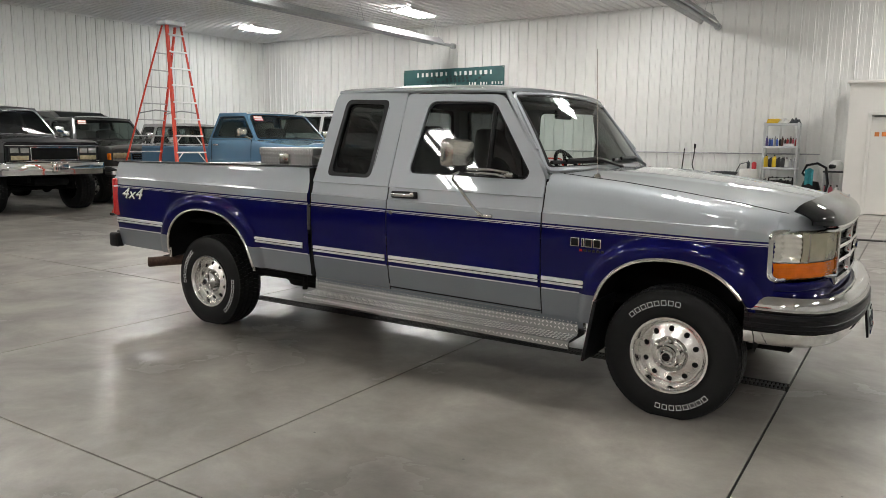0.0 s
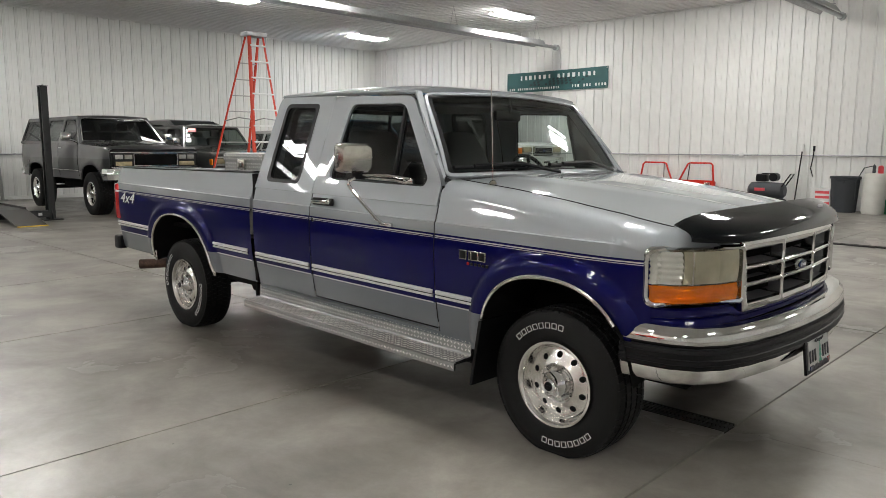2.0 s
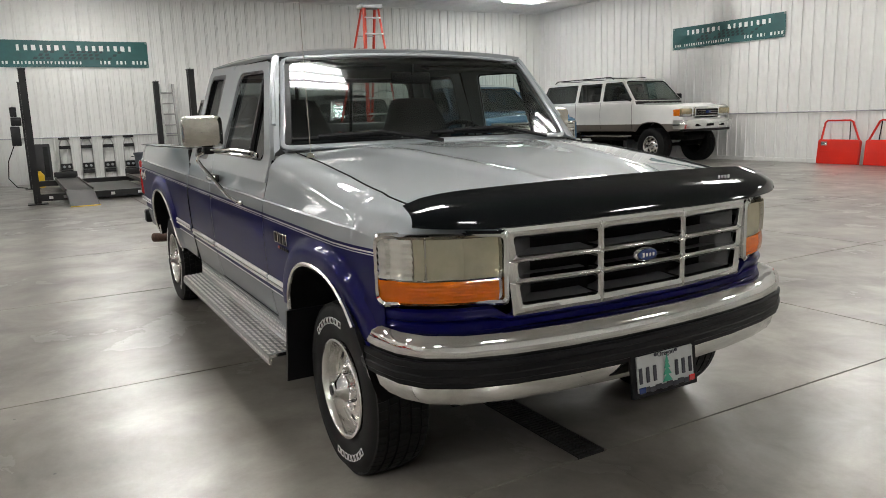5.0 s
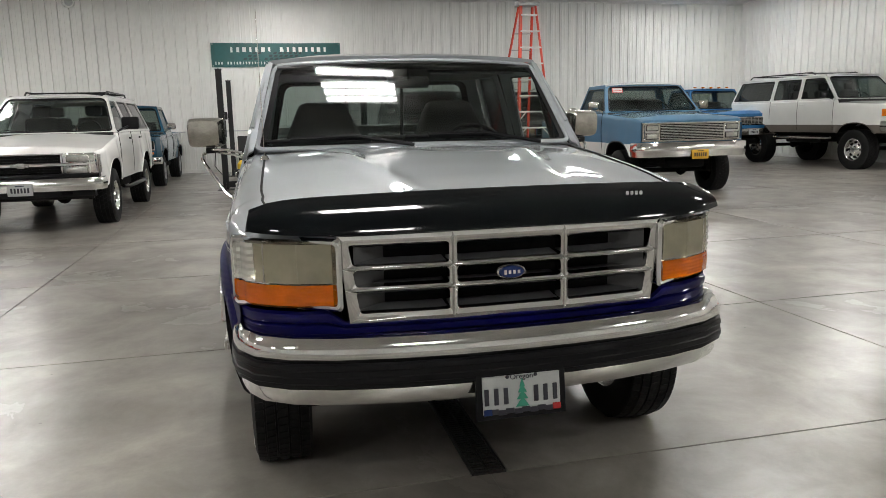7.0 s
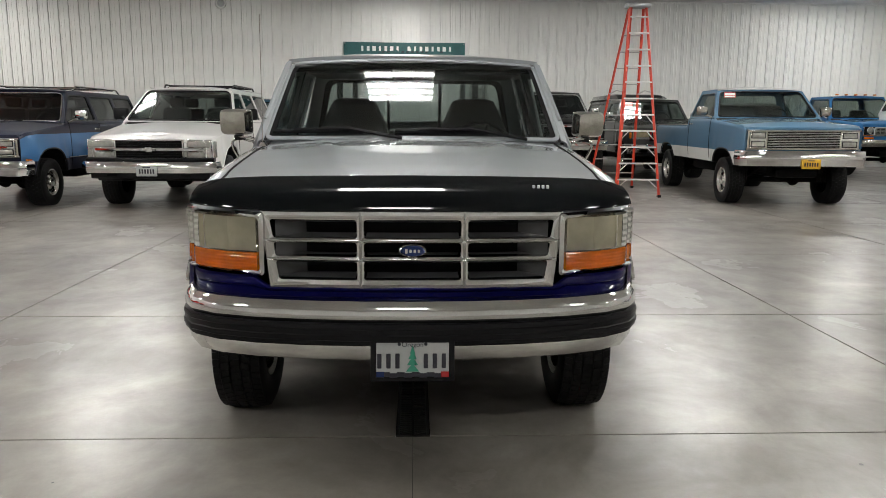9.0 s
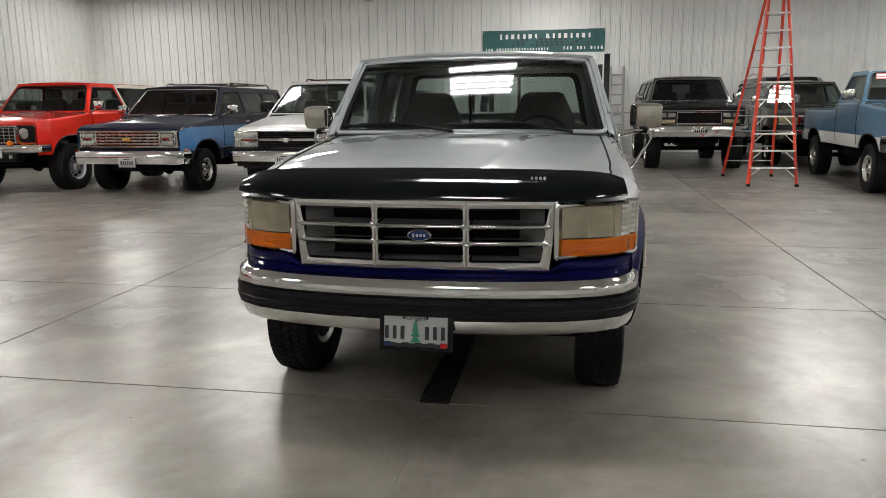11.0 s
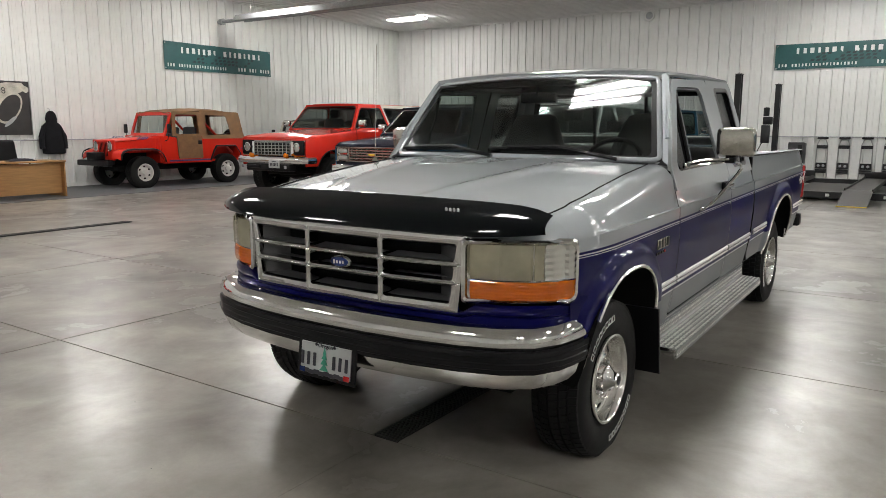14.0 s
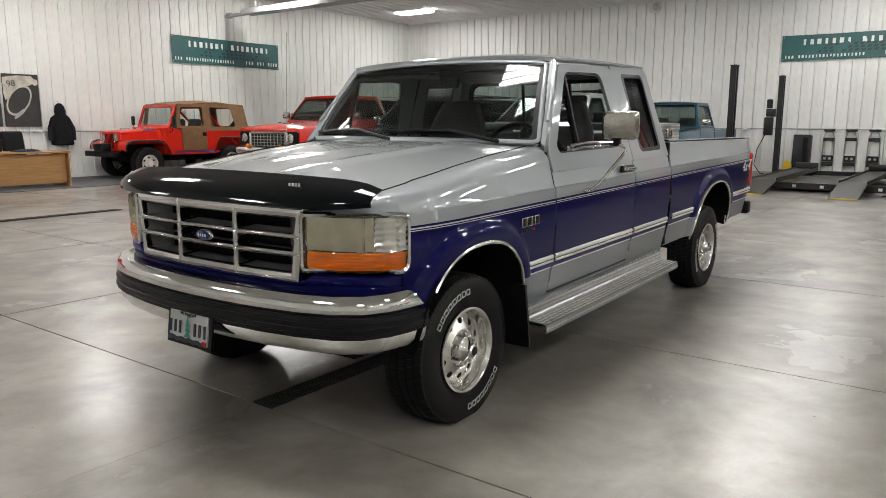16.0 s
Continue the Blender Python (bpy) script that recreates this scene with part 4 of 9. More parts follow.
GRILLE_GREY = surface("grille_plastic", (0.06, 0.061, 0.063), 0.45, vary=0.1)
grille = face_sheet("grille", -0.57, 0.57, 0.745, 1.02, UNDER, truck, -0.10)
tagged(grille, "chrome grille with dark openings")
gw = lambda z: lerp(0.552, 0.585, (z - 0.728) / 0.302)
gy = lambda k, z: (-gw(z), -0.2, 0.2, gw(z))[k]
gz = (0.728, 0.842, 0.914, 1.03)
bm = B()
for a in range(3):
    for b in range(3):
        z0, z1 = gz[b], gz[b + 1]
        lo = 0.032 if b == 0 else 0.009
        hi = 0.036 if b == 2 else 0.009
        m0, m1 = (0.036 if a == 0 else 0.013), (0.036 if a == 2 else 0.013)
        cell = rounded([(gy(a, z0), z0), (gy(a + 1, z0), z0), (gy(a + 1, z1), z1), (gy(a, z1), z1)], 0.001, 4)
        hole = rounded([(gy(a, z0) + m0, z0 + lo), (gy(a + 1, z0) - m1, z0 + lo), (gy(a + 1, z1) - m1, z1 - hi), (gy(a, z1) + m0, z1 - hi)], 0.013, 4)
        for j in range(3):
            d0, d1 = ((0.004, 0.010), (0.010, 0.004), (0.004, -0.05))[j]
            t0, t1 = ((0.0, 0.45), (0.45, 1.0), (1.0, 1.06))[j]
            sheet(bm, lambda i, q: Vector((front_x(lerp(cell[i][0], hole[i][0], (t0, t1)[q]), (d0, d1)[q]), lerp(cell[i][0], hole[i][0], (t0, t1)[q]), lerp(cell[i][1], hole[i][1], (t0, t1)[q]))), len(cell), 2, wrap=True)
part("grille_plate", bm, CHROME, grille, "chrome grille plate with nine rounded openings")
bm = B()
go = rounded([(-gw(0.728) , 0.728), (gw(0.728), 0.728), (gw(1.03), 1.03), (-gw(1.03), 1.03)], 0.004)
sheet(bm, lambda i, j: Vector((front_x(go[i][0], (0.005, -0.03)[j]), go[i][0] * (1.0, 1.006)[j], go[i][1])), len(go), 2, wrap=True)
part("grille_edge", bm, CHROME, grille)
bm = B()
for zc in (0.797, 0.876, 0.955):
    for y0, y1 in ((-0.525, -0.22), (-0.18, 0.18), (0.22, 0.525)):
        for z, zz in ((zc - 0.03, zc - 0.022), (zc + 0.03, zc + 0.022)):
            sheet(bm, lambda i, j: Vector((front_x(lerp(y0, y1, i / 4), (-0.012, -0.09)[j]), lerp(y0, y1, i / 4), (z, zz)[j])), 5, 2)
for zc in (0.797, 0.876, 0.955):
    for s in (-1, 1):
        sheet(bm, lambda i, j: Vector((front_x(0.5, (-0.02, -0.085)[i]), s * (0.53, 0.42)[i], zc + (-0.034, 0.034)[j])), 2, 2)
part("grille_insert", bm, GRILLE_GREY, grille, "dark grey plastic grille insert")
bm = B()
lathe(bm, [(0, 0.012), (0.04, 0.011), (0.052, 0.004), (0.055, -0.004), (0, -0.004)], 32, "x", (0, 0, 0))
for v in bm.verts:
    v.co = Vector((v.co.x + 0.742, v.co.y * 1.0, v.co.z * 0.46 + 0.878))
em = part("emblem", bm, CHROME, grille, "blue oval emblem with bright rim")
bm = B()
lathe(bm, [(0, 0.0155), (0.042, 0.0145), (0.047, 0.010)], 32, "x")
for v in bm.verts:
    v.co = Vector((v.co.x + 0.742, v.co.y, v.co.z * 0.46 + 0.878))
part("emblem_face", bm, BLUE_OVAL, em)
bm = B()
for k in range(4):
    rbox(bm, (0.7575, -0.024 + 0.016 * k, 0.878), (0.002, 0.009, 0.012 if k else 0.017), 0.0008, 1)
part("emblem_bars", bm, PIN, em)
ARC_Y = [0.568, 0.62, 0.66, 0.70, 0.74, 0.77, 0.80, 0.83, 0.855, 0.88, 0.895, 0.906, 0.912, 0.914]
ARC_P = [Vector((front_x(min(y, 0.912)) - (0.02 if y > 0.913 else 0), y)) for y in ARC_Y]
ARC = [0.0]
for p, q in zip(ARC_P, ARC_P[1:]):
    ARC.append(ARC[-1] + (q - p).length)


def nose_arc(a, z, s, d=0.0):
    """A point at arc length a round the lamp's plan curve, d outward."""
    x = float(np.interp(a, ARC, [p.x for p in ARC_P]))
    y = float(np.interp(a, ARC, [p.y for p in ARC_P]))
    y0, y1 = (float(np.interp(a + h, ARC, [p.y for p in ARC_P])) for h in (-0.01, 0.01))
    x0, x1 = (float(np.interp(a + h, ARC, [p.x for p in ARC_P])) for h in (-0.01, 0.01))
    n = Vector((y1 - y0, x0 - x1)).normalized()
    return Vector((x + n.x * d, s * (y + n.y * d), z))


# lamps each side
for s in (-1, 1):
    lamp = part("headlamp_unit", B(), CHROME, truck, "yellowed headlamp with amber indicator below in chrome bezel")
    def lens(name, a0, a1, z0, z1, mat, d, ribs=0, bulge=0.006, label="", flutes=0):
        ys_ = [0.585, 0.66, 0.72, 0.77, 0.82, 0.855, 0.885, 0.903, 0.916]
        L = [lerp(0, 8, q) for q in np.linspace(a0, a1, flutes or (25 if not ribs else ribs * 4 + 1))]
        bm = B()
        def P(i, j):
            y = float(np.interp(L[i], range(9), ys_))
            rib = (0.0008 if ribs == 7 else 0.0035) * math.cos(math.pi * j / 2) if ribs else 0.0007 * math.cos(math.pi * i) if flutes else 0
            nz_ = 22 if ribs else 4
            return Vector((front_x(y, d) + bulge * math.sin(math.pi * j / nz_) + rib, s * (y + (0.010 if y > 0.9 else 0)), lerp(z0, z1, j / nz_)))
        sheet(bm, P, len(L), 23 if ribs else 5)
        return part(name, bm, mat, lamp, label)
    lens("lens", 0.03, 0.615, 0.868, 1.0, HEADLAMP, 0.004, flutes=61, label="yellowed plastic headlamp lens")
    lens("corner_lens", 0.625, 1.0, 0.868, 1.0, LAMP_CLEAR, 0.003, 5, label="clear ribbed corner lens")
    bm = B()
    tube(bm, [Vector((front_x(0.822, 0.004), s * 0.822, z)) for z in (0.868, 0.93, 1.0)], 0.005, 6)
    part("lens_divider", bm, DULL_CHROME, lamp)
    lens("indicator", 0.03, 1.0, 0.792, 0.862, AMBER, 0.004, 7, label="amber indicator lens")
    ys_ = [0.57, 0.66, 0.72, 0.77, 0.82, 0.855, 0.885, 0.905, 0.916]
    b_out = rounded([(0.0, 0.772), (ARC[-1], 0.772), (ARC[-1] + 0.004, 1.022), (0.0, 1.022)], [0.02, 0.045, 0.05, 0.02], 6)
    b_in = rounded([(0.02, 0.793), (ARC[-1] - 0.022, 0.793), (ARC[-1] - 0.02, 1.0), (0.02, 1.0)], [0.012, 0.032, 0.036, 0.02], 6)
    bm = B()
    sheet(bm, lambda i, j: nose_arc(lerp(b_out[i][0], b_in[i][0], (0, 0.06, 0.5, 0.94, 1)[j]), lerp(b_out[i][1], b_in[i][1], (0, 0.06, 0.5, 0.94, 1)[j]), s, (-0.012, 0.014, 0.021, 0.017, 0.0)[j]), len(b_out), 5, wrap=True)
    part("bezel", bm, CHROME, lamp, "chrome lamp bezel")
    # reflector bowls behind the lenses
    bm = B()
    for a0, a1, z0, z1, deep in ((0.575, 0.815, 0.862, 1.008, 0.075), (0.815, 0.914, 0.862, 1.008, 0.03), (0.575, 0.914, 0.784, 0.862, 0.035)):
        def bowl(i, j):
            u, v = -1 + i / 8, -1 + j / 5
            y = lerp(a0, a1, i / 16)
            d = deep * (1 - abs(u) ** 2.4) * (1 - abs(v) ** 2.4)
            return Vector((front_x(y, -0.006) - d, s * (y - 0.4 * d * (y > 0.8)), lerp(z0, z1, j / 10)))
        sheet(bm, bowl, 17, 11)
    part("lamp_reflector", bm, REFLECTOR, lamp, sharp=60)
    bm = B()
    lathe(bm, [(0, 0.03), (0.012, 0.028), (0.018, 0.015), (0.018, -0.03)], 14, "x", (front_x(0.70, -0.055), s * 0.70, 0.935))
    part("bulb", bm, CHROME, lamp)
    # fender tip between the lamp and the hood
    bm = B()
    zz = fender_rows(0.475)

    def tip(i, j):
        k = 23 + i
        p = body(0.474, s * (fender_y(0.474, zz[k], k)), zz[k])
        q = i / 8
        y = lerp(0.914, 0.70, q)
        e = Vector((front_x(y, -0.004), s * y, 1.018))
        t = j / 5
        m = p.lerp(e, t)
        m.z += (p.z - e.z) * 0.45 * t * (1 - t) * 2
        return m
    sheet(bm, tip, 9, 6)
    part("fender_tip", bm, SILVER, truck)
# blue apron under grille and lamps
bm = B()
az = [(0.668, -0.05), (0.690, -0.012), (0.718, -0.006), (0.724, -0.018), (0.728, -0.006), (0.744, 0.002), (0.756, 0.0), (0.762, -0.02)]
sheet(bm, lambda i, j: Vector((front_x(-0.925 + 1.85 * i / 36, az[j][1]) + (-0.03 if abs(-0.925 + 1.85 * i / 36) > 0.91 else 0), -0.925 + 1.85 * i / 36, az[j][0] + (0.006 if abs(-0.925 + 1.85 * i / 36) > 0.57 else -0.028) * max(0, (az[j][0] - 0.70) / 0.06))), 37, len(az))
part("front_apron", bm, BLUE, truck)
for s in (-1, 1):
    bm = B()
    sheet(bm, lambda i, j: Vector((lerp(0.475, 0.44, i / 3) - 0.02 * i, s * (0.915 + 0.01 * i), (0.66, 0.72, 0.79)[j])), 4, 3)
    part("apron_corner", bm, BLUE, truck)
# bumper swept round the nose
BP = [(0.36, -0.921), (0.46, -0.916), (0.56, -0.897), (0.645, -0.848), (0.705, -0.75), (0.748, -0.60), (0.78, -0.4), (0.797, -0.2), (0.802, 0)]
BP = BP + [(x, -y) for x, y in BP[-2::-1]]


def sweep(name, prof, mat, parent, label=""):
    pts = [Vector((x, y, 0)) for x, y in BP]
    bm = B()
    def P(i, j):
        d = (pts[min(i + 1, len(pts) - 1)] - pts[max(i - 1, 0)]).normalized()
        nrm = Vector((d.y, -d.x, 0))
        o, z = prof[j]
        end = abs(pts[i].y) / 0.962
        lift = 0.012 * end ** 4
        return pts[i] + nrm * o + Vector((0, 0, z + lift))
    sheet(bm, P, len(pts), len(prof))
    return part(name, bm, mat, parent, label, sharp=28)


bumper = sweep("front_bumper", [(-0.09, 0.675), (-0.03, 0.697), (0.004, 0.693), (0.022, 0.675), (0.03, 0.65), (0.03, 0.628), (0.018, 0.612)], CHROME, truck, "chrome front bumper with black rubber strip")
sweep("rubber_strip", [(0.018, 0.612), (0.034, 0.61), (0.037, 0.592), (0.034, 0.588), (0.034, 0.570), (0.038, 0.566), (0.038, 0.548), (0.034, 0.544), (0.032, 0.53), (0.014, 0.528)], BLACK_TRIM, bumper, "black ribbed rubber strip")
sweep("lower_chrome", [(0.014, 0.528), (0.020, 0.522), (0.012, 0.485), (-0.002, 0.462), (-0.03, 0.450), (-0.06, 0.454)], CHROME, bumper)
for s in (-1, 1):
    bm = B()
    rbox(bm, (0.5, s * 0.4, 0.56), (0.5, 0.08, 0.12), 0.01, 1)
    part("bumper_bracket", bm, UNDER, bumper)
# plate with plain bars
pl = part("licence_plate", B(), BLACK_TRIM, truck, "white licence plate with green tree in black frame")
PM = pose(0.842, 0.0, 0.478, 0, -7, 0)
def on_plate(name, boxes, mat, label=""):
    bm = B()
    for (y, z, w, h, d) in boxes:
        rbox(bm, PM @ Vector((d, y, z)), (0.004 if d > 0.004 else 0.012, w, h), 0.0015, 1, PM.to_3x3())
    return part(name, bm, mat, pl, label)
on_plate("plate_frame", [(0, 0, 0.318, 0.166, -0.003)], BLACK_TRIM)
on_plate("plate_face", [(0, 0, 0.274, 0.128, 0.003)], PLATE_WHITE)
for bar in [(-0.125 + 0.034 * k, -0.004, 0.016, 0.056, 0.0115) for k in range(3)] + [(0.05 + 0.034 * k, -0.004, 0.016, 0.056, 0.0115) for k in range(3)] + [(-0.01 + 0.02 * k - 0.02, 0.058, 0.013, 0.012, 0.0115) for k in range(0)]:
    on_plate("plate_bar", [bar], DARK_INK)
tagged(on_plate("plate_landscape", [(-0.10 + 0.028 * k, -0.055 - 0.004 * (k % 2), 0.03, 0.018, 0.0112) for k in range(8)], DARK_INK), kind="stuff")
on_plate("plate_sticker", [(-0.122, -0.055, 0.03, 0.022, 0.0125)], BLUE_OVAL)
on_plate("plate_sticker", [(0.122, -0.055, 0.03, 0.022, 0.0125)], RED_LENS)
bm = B()
for k, (w, z) in enumerate(((0.05, -0.03), (0.042, -0.005), (0.032, 0.018), (0.02, 0.038))):
    vs = [bm.verts.new(PM @ Vector((0.0135 + 0.0005 * k, y, zz))) for y, zz in ((-w / 2, z - 0.014), (w / 2, z - 0.014), (0, z + 0.018))]
    bm.faces.new(vs)
part("plate_tree", bm, GREEN_INK, pl)
for y in (-0.05, 0.05):
    bm = B()
    lathe(bm, [(0, 0.004), (0.006, 0.003), (0.007, 0)], 10, "x", PM @ Vector((0.011, y, 0.06)))
    part("plate_screw", bm, DARK_INK, pl)


# ---- wheels ----
def tyre_mesh(R, rr, W):
    """Tyre: rounded sidewalls, tread ribs and blocks; the outer face looks to -y."""
    bm = B()
    h = W / 2
    prof = [(rr - 0.006, -h * 0.82), (rr + 0.012, -h * 0.93), (rr + 0.03, -h * 0.985), (lerp(rr, R, 0.5), -h * 1.03), (lerp(rr, R, 0.72), -h * 1.0), (R - 0.03, -h * 0.945), (R - 0.013, -h * 0.88), (R - 0.008, -h * 0.74)]
    prof += [(R - 0.008, 0.0)] + [(r, -a) for r, a in prof[::-1]]
    lathe(bm, prof, 56, "y")
    return bm


def tread_mesh(R, W, blocks=64):
    bm = B()
    h = W / 2
    for k in range(blocks):
        a = 2 * math.pi * k / blocks
        rot = Matrix.Rotation(-a, 3, "Y")
        for row, (y, w, l) in enumerate(((-0.765, 0.30, 0.9), (-0.40, 0.31, 0.94), (0.0, 0.36, 0.95), (0.40, 0.31, 0.94), (0.765, 0.30, 0.9))):
            off = 0.5 * (row % 2)
            rot2 = Matrix.Rotation(-(a + 2 * math.pi / blocks * off), 3, "Y")
            drop = 0.009 if abs(y) > 0.7 else 0
            ln = 2 * math.pi * R / blocks * l
            vs = []
            for dx, dy, dz in ((-1, -1, -0.012), (1, -1, -0.012), (1, 1, -0.012), (-1, 1, -0.012), (-0.94, -0.94, 0), (0.94, -0.94, 0), (0.94, 0.94, 0), (-0.94, 0.94, 0)):
                vs.append(bm.verts.new(rot2 @ Vector((dx * ln / 2 + 0.1 * ln * dy * (1 if y > 0 else -1), y * h + dy * w * h / 2 - 0, R + dz - drop * (1 if dy * y > 0 else 0.3)))))
            for q in ((4, 5, 6, 7), (0, 1, 5, 4), (1, 2, 6, 5), (2, 3, 7, 6), (3, 0, 4, 7)):
                bm.faces.new([vs[n] for n in q])
    return bm


def ground_flat(bm, hub):
    for v in bm.verts:
        if v.co.z < -hub + 0.001:
            v.co.z = -hub + 0.001


HUB, TR, RR = 0.334, 0.352, 0.198


def hero_wheel(x, s, turn=0):
    w = part("wheel", B(), ALLOY, truck, "polished ten-hole aluminium wheel with white-lettered tyre")
    w.matrix_world = pose(x, s * 0.792, HUB, 0, 0, 180 if s > 0 else 0)
    bm = tyre_mesh(TR, RR, 0.225)
    ground_flat(bm, HUB)
    part("tyre", bm, RUBBER, w, "black tyre with raised white marks")
    bm = tread_mesh(TR, 0.225)
    ground_flat(bm, HUB)
    tagged(part("tread", bm, RUBBER, w), kind="stuff")
    bm = B()
    lathe(bm, [(RR - 0.004, -0.098), (RR + 0.004, -0.108), (RR + 0.002, -0.114), (RR - 0.008, -0.115), (RR - 0.016, -0.107), (RR - 0.022, -0.09), (RR - 0.028, -0.06), (RR - 0.034, -0.052), (RR - 0.045, -0.053), (0.135, -0.062), (0.105, -0.074), (0.094, -0.08), (0.086, -0.074), (0.074, -0.062), (0.06, -0.06)], 48)
    lathe(bm, [(RR - 0.03, -0.06), (RR - 0.03, 0.09), (RR + 0.003, 0.1)], 32)
    rim = part("rim", bm, ALLOY, w)
    for k in range(10):
        a = 2 * math.pi * (k + 0.5) / 10
        bm = B()
        ring = [Vector((0.134 + 0.0145 * math.cos(q * 0.5236), 0.0145 * math.sin(q * 0.5236))) for q in range(12)]
        face = lambda r: float(np.interp(r, (0.105, 0.135, 0.153), (-0.074, -0.062, -0.053))) - 0.0018
        bm.faces.new([bm.verts.new((p.x * math.cos(a) - p.y * math.sin(a), face(p.length), p.x * math.sin(a) + p.y * math.cos(a))) for p in ring])
        part("rim_hole", bm, UNDER, rim)
    bm = B()
    lathe(bm, [(0.062, -0.062), (0.06, -0.098), (0.052, -0.104), (0.046, -0.112), (0.034, -0.126), (0.032, -0.142), (0.026, -0.148), (0.012, -0.149), (0, -0.149)], 28)
    part("hub_cover", bm, CHROME, rim)
    for k in range(5):
        a = 2 * math.pi * (k + 0.2) / 5
        bm = B()
        lathe(bm, [(0.015, -0.062), (0.0125, -0.066), (0.0115, -0.094), (0.007, -0.1), (0, -0.1)], 6, "y", (0.0725 * math.cos(a), 0, 0.0725 * math.sin(a)))
        part("lug_nut", bm, CHROME, rim)
    bm = B()
    lathe(bm, [(0, -0.1495), (0.021, -0.1495)], 20)
    rbox(bm, (0, -0.1505, 0), (0.03, 0.002, 0.009), 0, 1)
    part("hub_badge", bm, BLACK_TRIM, rim)
    # two arcs of raised white bars on the sidewall
    bm = B()
    for start in (62, 242):
        for k in range(8):
            a = radians(start + 7.6 * k + turn)
            for (dr, wd, th) in ((0.012, 0.024, 0.0028), (-0.012, 0.024, 0.0028)):
                r = lerp(RR, TR, 0.50) + dr
                m = Matrix.Rotation(-(a - math.pi / 2), 3, "Y")
                rbox(bm, m @ Vector((0, -0.1165, r)), (wd, 0.0025, th), 0, 1, m)
            for dx in (-0.012, 0.012):
                m = Matrix.Rotation(-(a - math.pi / 2), 3, "Y")
                rbox(bm, m @ Vector((dx, -0.1165, lerp(RR, TR, 0.50))), (0.0028, 0.0025, 0.024), 0, 1, m)
    tagged(part("sidewall_marking", bm, WHITE_INK, w, "raised white outlines"), kind="stuff")
    return w


hero_wheel(0, -1, 20), hero_wheel(-3.53, -1, 70), hero_wheel(0, 1, 30), hero_wheel(-3.53, 1, 100)

# ---- chassis, exhaust, antenna, mirrors ----
bm = B()
for s in (-1, 1):
    rbox(bm, body(-2.0, s * 0.42, 0.42), (5.0, 0.08, 0.15), 0.01, 1)
rbox(bm, body(-1.6, 0, 0.52), (3.2, 1.3, 0.06), 0.01, 1)
# added flat pan, unseen, closes the underside so the floor below stays dark
rbox(bm, (-1.9, 0, 0.415), (4.9, 1.42, 0.05), 0.01, 1)
part("chassis_frame", bm, UNDER, truck)
for x in (0, -3.53):
    bm = B()
    tube(bm, [(x, -0.7, HUB), (x, 0.7, HUB)], 0.04, 10)
    lathe(bm, [(0, -0.13), (0.09, -0.1), (0.13, 0), (0.09, 0.1), (0, 0.13)], 16, "x", (x, 0.12 if x == 0 else 0, HUB))
    part("axle", bm, UNDER, truck)
bm = B()
rbox(bm, (-0.1, 0, 0.75), (1.0, 1.1, 0.5), 0.05, 1)
part("engine_block", bm, UNDER, truck)
bm = B()
tube(bm, [(-3.0, -0.5, 0.44), (-3.75, -0.56, 0.46), (-4.0, -0.75, 0.44), (-4.2, -0.95, 0.425)], 0.04, 12)
part("exhaust_pipe", bm, RUST_PIPE, truck, "rusty exhaust tail pipe")
bm = B()
rbox(bm, (-2.75, -0.55, 0.42), (0.3, 0.3, 0.16), 0.04, 2)
tube(bm, [(-2.62, -0.8, 0.46), (-2.62, -0.8, 0.36)], 0.02, 6)
part("fuel_tank", bm, UNDER, truck)
bm = B()
tube(bm, [body(-0.46, -0.80, 1.225), body(-0.46, -0.80, 1.25), body(-0.485, -0.80, 1.90)], 0.0018, 5)
lathe(bm, [(0, 0.02), (0.012, 0.018), (0.022, 0.0)], 12, "z", body(-0.46, -0.80, 1.222))
part("antenna", bm, DULL_CHROME, truck, "thin whip antenna")
